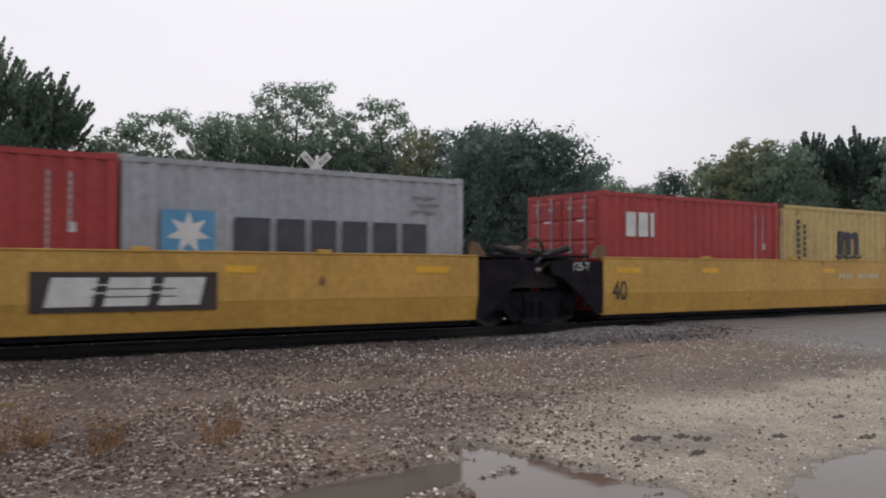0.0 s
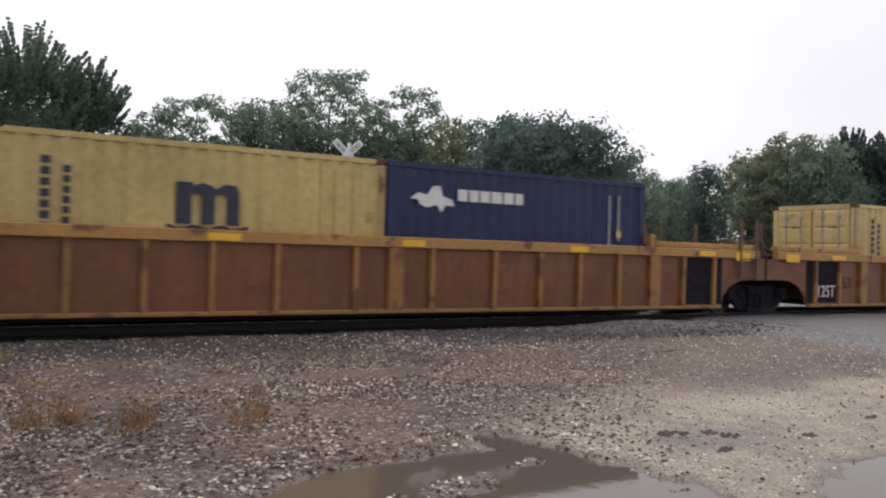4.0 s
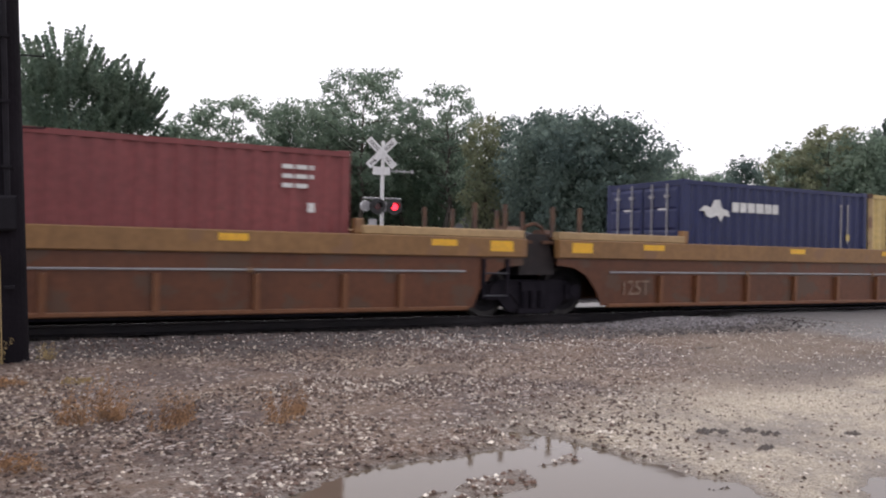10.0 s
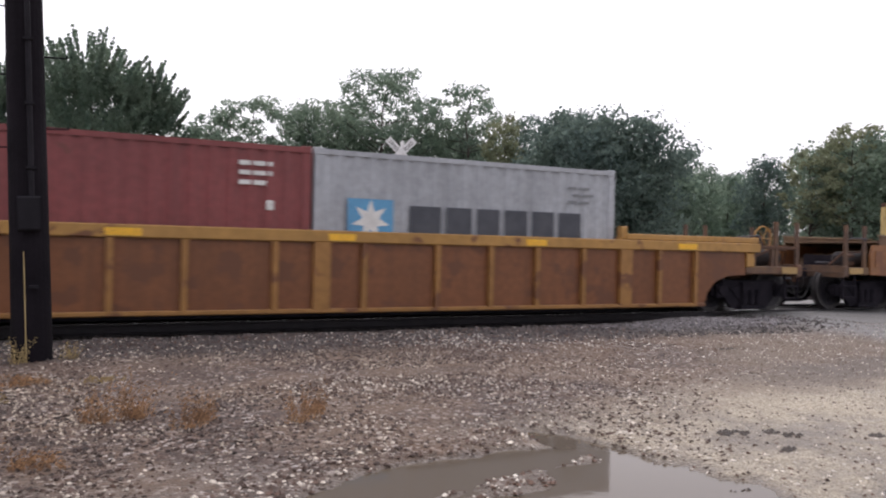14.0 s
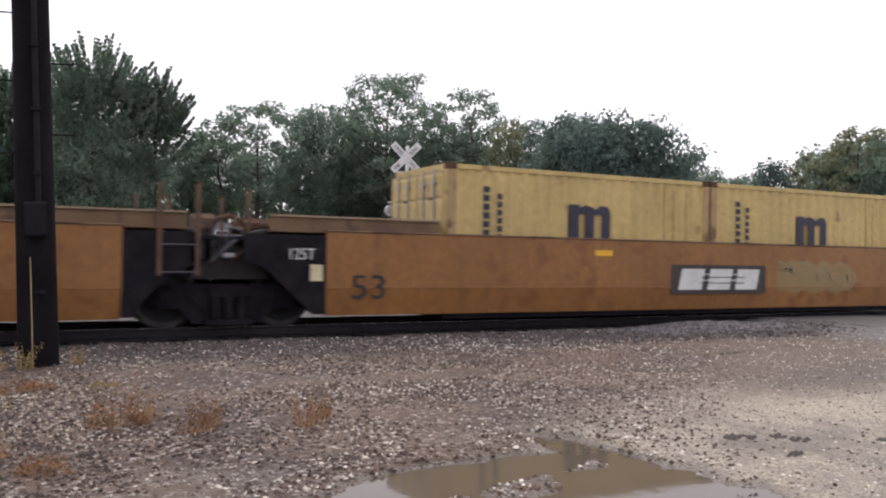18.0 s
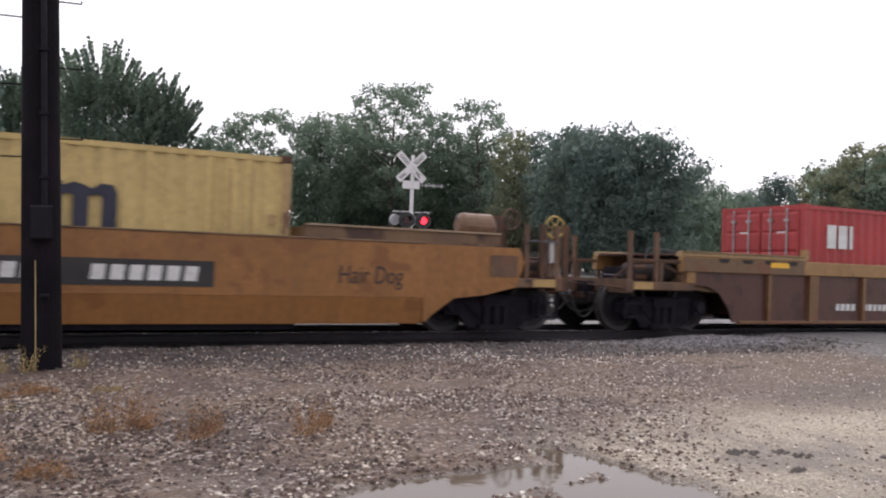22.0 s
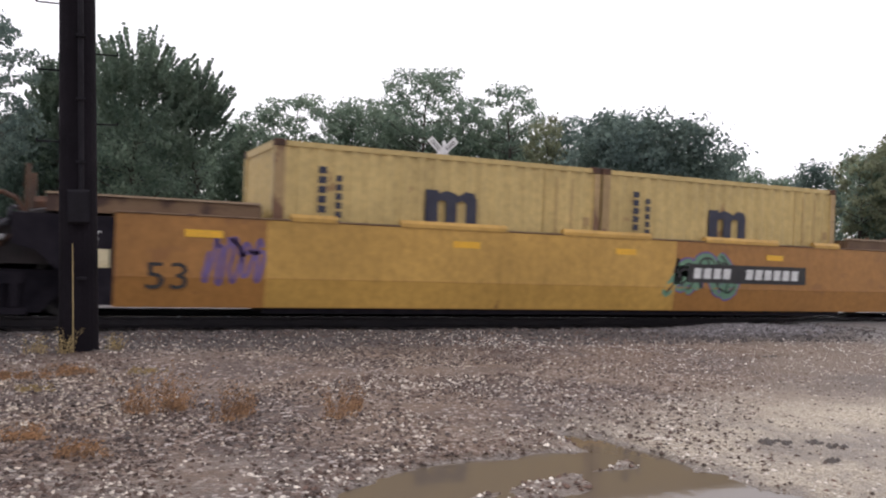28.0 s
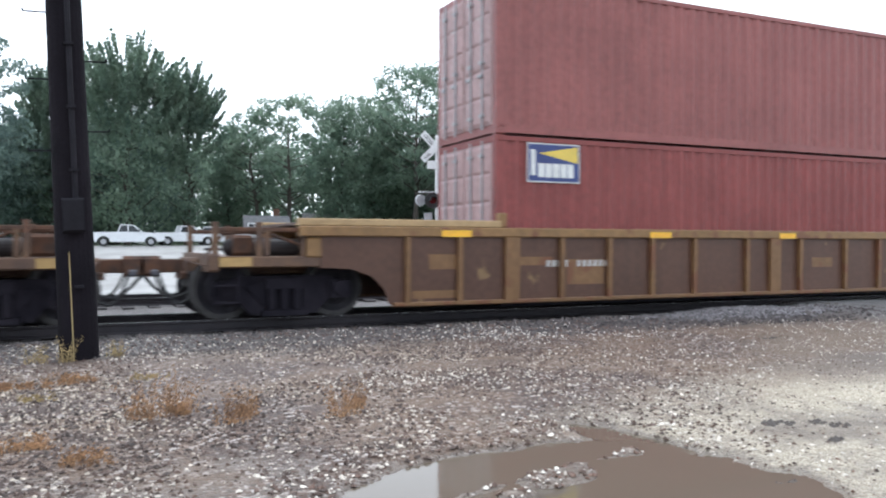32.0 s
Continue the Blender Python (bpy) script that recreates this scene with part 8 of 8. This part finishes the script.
part("repainted_side", drape(Geo().box(-6.21, 1.6, SIDE_Y - 0.003, SIDE_Y - 0.0005, 0.982, 1.855).box(-6.21, 1.6, SIDE_Y - 0.003, SIDE_Y - 0.0005, 0.54, 0.975), True), paint("fresh_yellow", (0.56, 0.33, 0.08)), unit(-633.7), "freshly repainted yellow side section")
scribble(unit(-633.7), -7.1, -6.2, 0.85, 1.62, PURPLE, 51, 0.06, 5)
piece(unit(-633.7), 1.5, 3.1, 0.6, 1.84, GREEN, PURPLE, BLACK, 52, 3)
number_board(unit(-633.7), 1.9, 5.0, 1.08, 1.44, y=SIDE_Y - 0.007)
strokes_piece(unit(-653.3), -6.35, -1.95, 0.62, 1.78, [
    [(0.0, 0.70), (0.06, 0.48), (0.15, 0.38), (0.24, 0.44)], [(0.33, 0.96), (0.22, 0.90), (0.20, 0.72), (0.30, 0.62), (0.36, 0.72)], [(0.28, 0.58), (0.21, 0.38), (0.27, 0.1), (0.38, 0.1), (0.43, 0.38), (0.40, 0.55)],
    [(0.40, 0.85), (0.46, 0.78), (0.42, 0.3), (0.42, 0.05)], [(0.47, 0.85), (0.52, 0.5), (0.50, 0.1)], [(0.55, 0.9), (0.60, 0.5), (0.63, 0.05)], [(0.62, 0.95), (0.68, 0.6), (0.70, 0.1)],
    [(0.76, 0.95), (0.67, 0.86), (0.66, 0.62), (0.74, 0.40), (0.85, 0.22), (0.94, 0.30), (0.99, 0.62), (0.95, 0.88), (0.88, 0.90), (0.86, 0.72), (0.91, 0.66)]], AQUA, MAUVE, CREAM, 0.14)
scribble(unit(-653.3), -6.9, -6.2, 0.9, 1.6, PURPLE, 54, 0.06, 3)
owner_board(unit(-653.3), -1.52, 1.06, 0.90, 1.48)
piece(unit(-653.3), 1.25, 5.9, 0.6, 1.82, CREAM, CHALK, SILVER, 55, 5, back=CHALK)
scribble(unit(-653.3), 6.1, 7.1, 0.95, 1.58, BLACK, 56, 0.04, 5)
number_board(unit(-672.95), -5.3, -2.0, 1.02, 1.38)
scribble(unit(-672.95), 4.7, 6.1, 0.98, 1.72, BLACK, 57, 0.03, 5)
part("paint_patch", Geo().box(0.9, 2.7, SIDE_Y - 0.002, SIDE_Y, 1.0, 1.3), SAGE, unit(-672.95), "green-grey overpainted patch")
text_part("unit_letter", "A", 0.2, BLACK, unit(-672.95), (-1.6, SIDE_Y - 0.006, 1.12), "black unit letter")
# brown ribbed car
scribble(unit(-444.0), 1.7, 2.8, 0.75, 1.2, CHALK, 61, 0.04, 4, WEB_Y)
scribble(unit(-444.0), 3.2, 4.2, 0.75, 1.2, CHALK, 62, 0.035, 2, WEB_Y)
part("stencil_box", Geo().box(4.65, 5.6, WEB_Y - 0.003, WEB_Y, 0.74, 1.0), CHALK, unit(-444.0), "white stencilled box")
part("stencil_field", Geo().box(4.69, 5.1, WEB_Y - 0.005, WEB_Y - 0.0035, 0.78, 0.96), BLACK, unit(-444.0))
owner_board(unit(-463.8), -2.55, -0.28, 0.68, 1.18, False, WHITE, WEB_Y - 0.09)
scribble(unit(-463.8), 0.35, 1.3, 0.65, 1.25, CHALK, 63, 0.04, 3, WEB_Y)
scribble(unit(-463.8), 3.2, 5.6, 0.68, 1.2, CHALK, 64, 0.035, 6, WEB_Y)
number_board(unit(-483.6), -5.35, -3.2, 0.74, 1.0, False, WHITE, WEB_Y)
scribble(unit(-483.6), -1.35, -0.7, 0.78, 1.22, CHALK, 65, 0.04, 2, WEB_Y)
scribble(unit(-483.6), 1.65, 4.2, 0.72, 1.25, CHALK, 66, 0.04, 6, WEB_Y)
number_board(unit(-444.0), -5.3, -3.1, 0.74, 1.0, False, WHITE, WEB_Y)
for ux in (-444.0, -463.8, -483.6):
    for k in range(6):
        part("stencil_line", shared(("stencil_line",), lambda: Geo().box(0, 0.5, -0.003, 0, 0, 0.05)), CHALK, unit(ux), at=(6.55, WEB_Y, 0.72 + 0.09 * k))
# single brown cars: faded patches of yellow paint and small stencils
for ux in (-697.35, -721.35):
    for a, w, z0, z1 in ((-7.9, 0.8, 0.62, 0.75), (-7.6, 0.5, 1.1, 1.35), (-5.9, 0.7, 1.15, 1.3), (-4.9, 0.8, 0.8, 1.25), (1.2, 0.6, 1.05, 1.25)):
        part("faded_patch", Geo().box(a, a + w, WEB_Y - 0.002, WEB_Y, z0, z1), STYLES["brown_single"]["rib"], unit(ux), "faded yellow paint patch")
    number_board(unit(ux), -5.4, -3.9, 1.08, 1.28, False, CHALK, WEB_Y - 0.002)


def motions():
    """The whole train runs past at one steady speed, its wheels rolling while they pass the viewer."""
    for ob, x0, y, z in MOVERS:
        walk(ob, [(t, pose(x0 + SPEED * t, y, z)) for t in (0.0, 16.0, 32.0)])
    for ob, wx, x0 in SPINNERS:
        first, last = max(0, math.ceil(FPS * (-14 - x0) / SPEED)), min(int(32 * FPS), int(FPS * (30 - x0) / SPEED))
        rows = [(0.0, pose(wx, 0, RAIL_Z + 0.48))]
        if last > first:
            # just under a quarter turn from picture to picture, as a rolling wheel of this size makes
            rows = [(k / FPS, pose(wx, 0, RAIL_Z + 0.48, 0, 89.5 * (k - first))) for k in range(first, last + 1)]
            first, last = first / FPS, last / FPS
            if first > 0.001:
                rows.insert(0, (0.0, rows[0][1]))
            if last < 31.999:
                rows.append((32.0, rows[-1][1]))
        else:
            rows.append((32.0, rows[0][1]))
        walk(ob, rows)


motions()
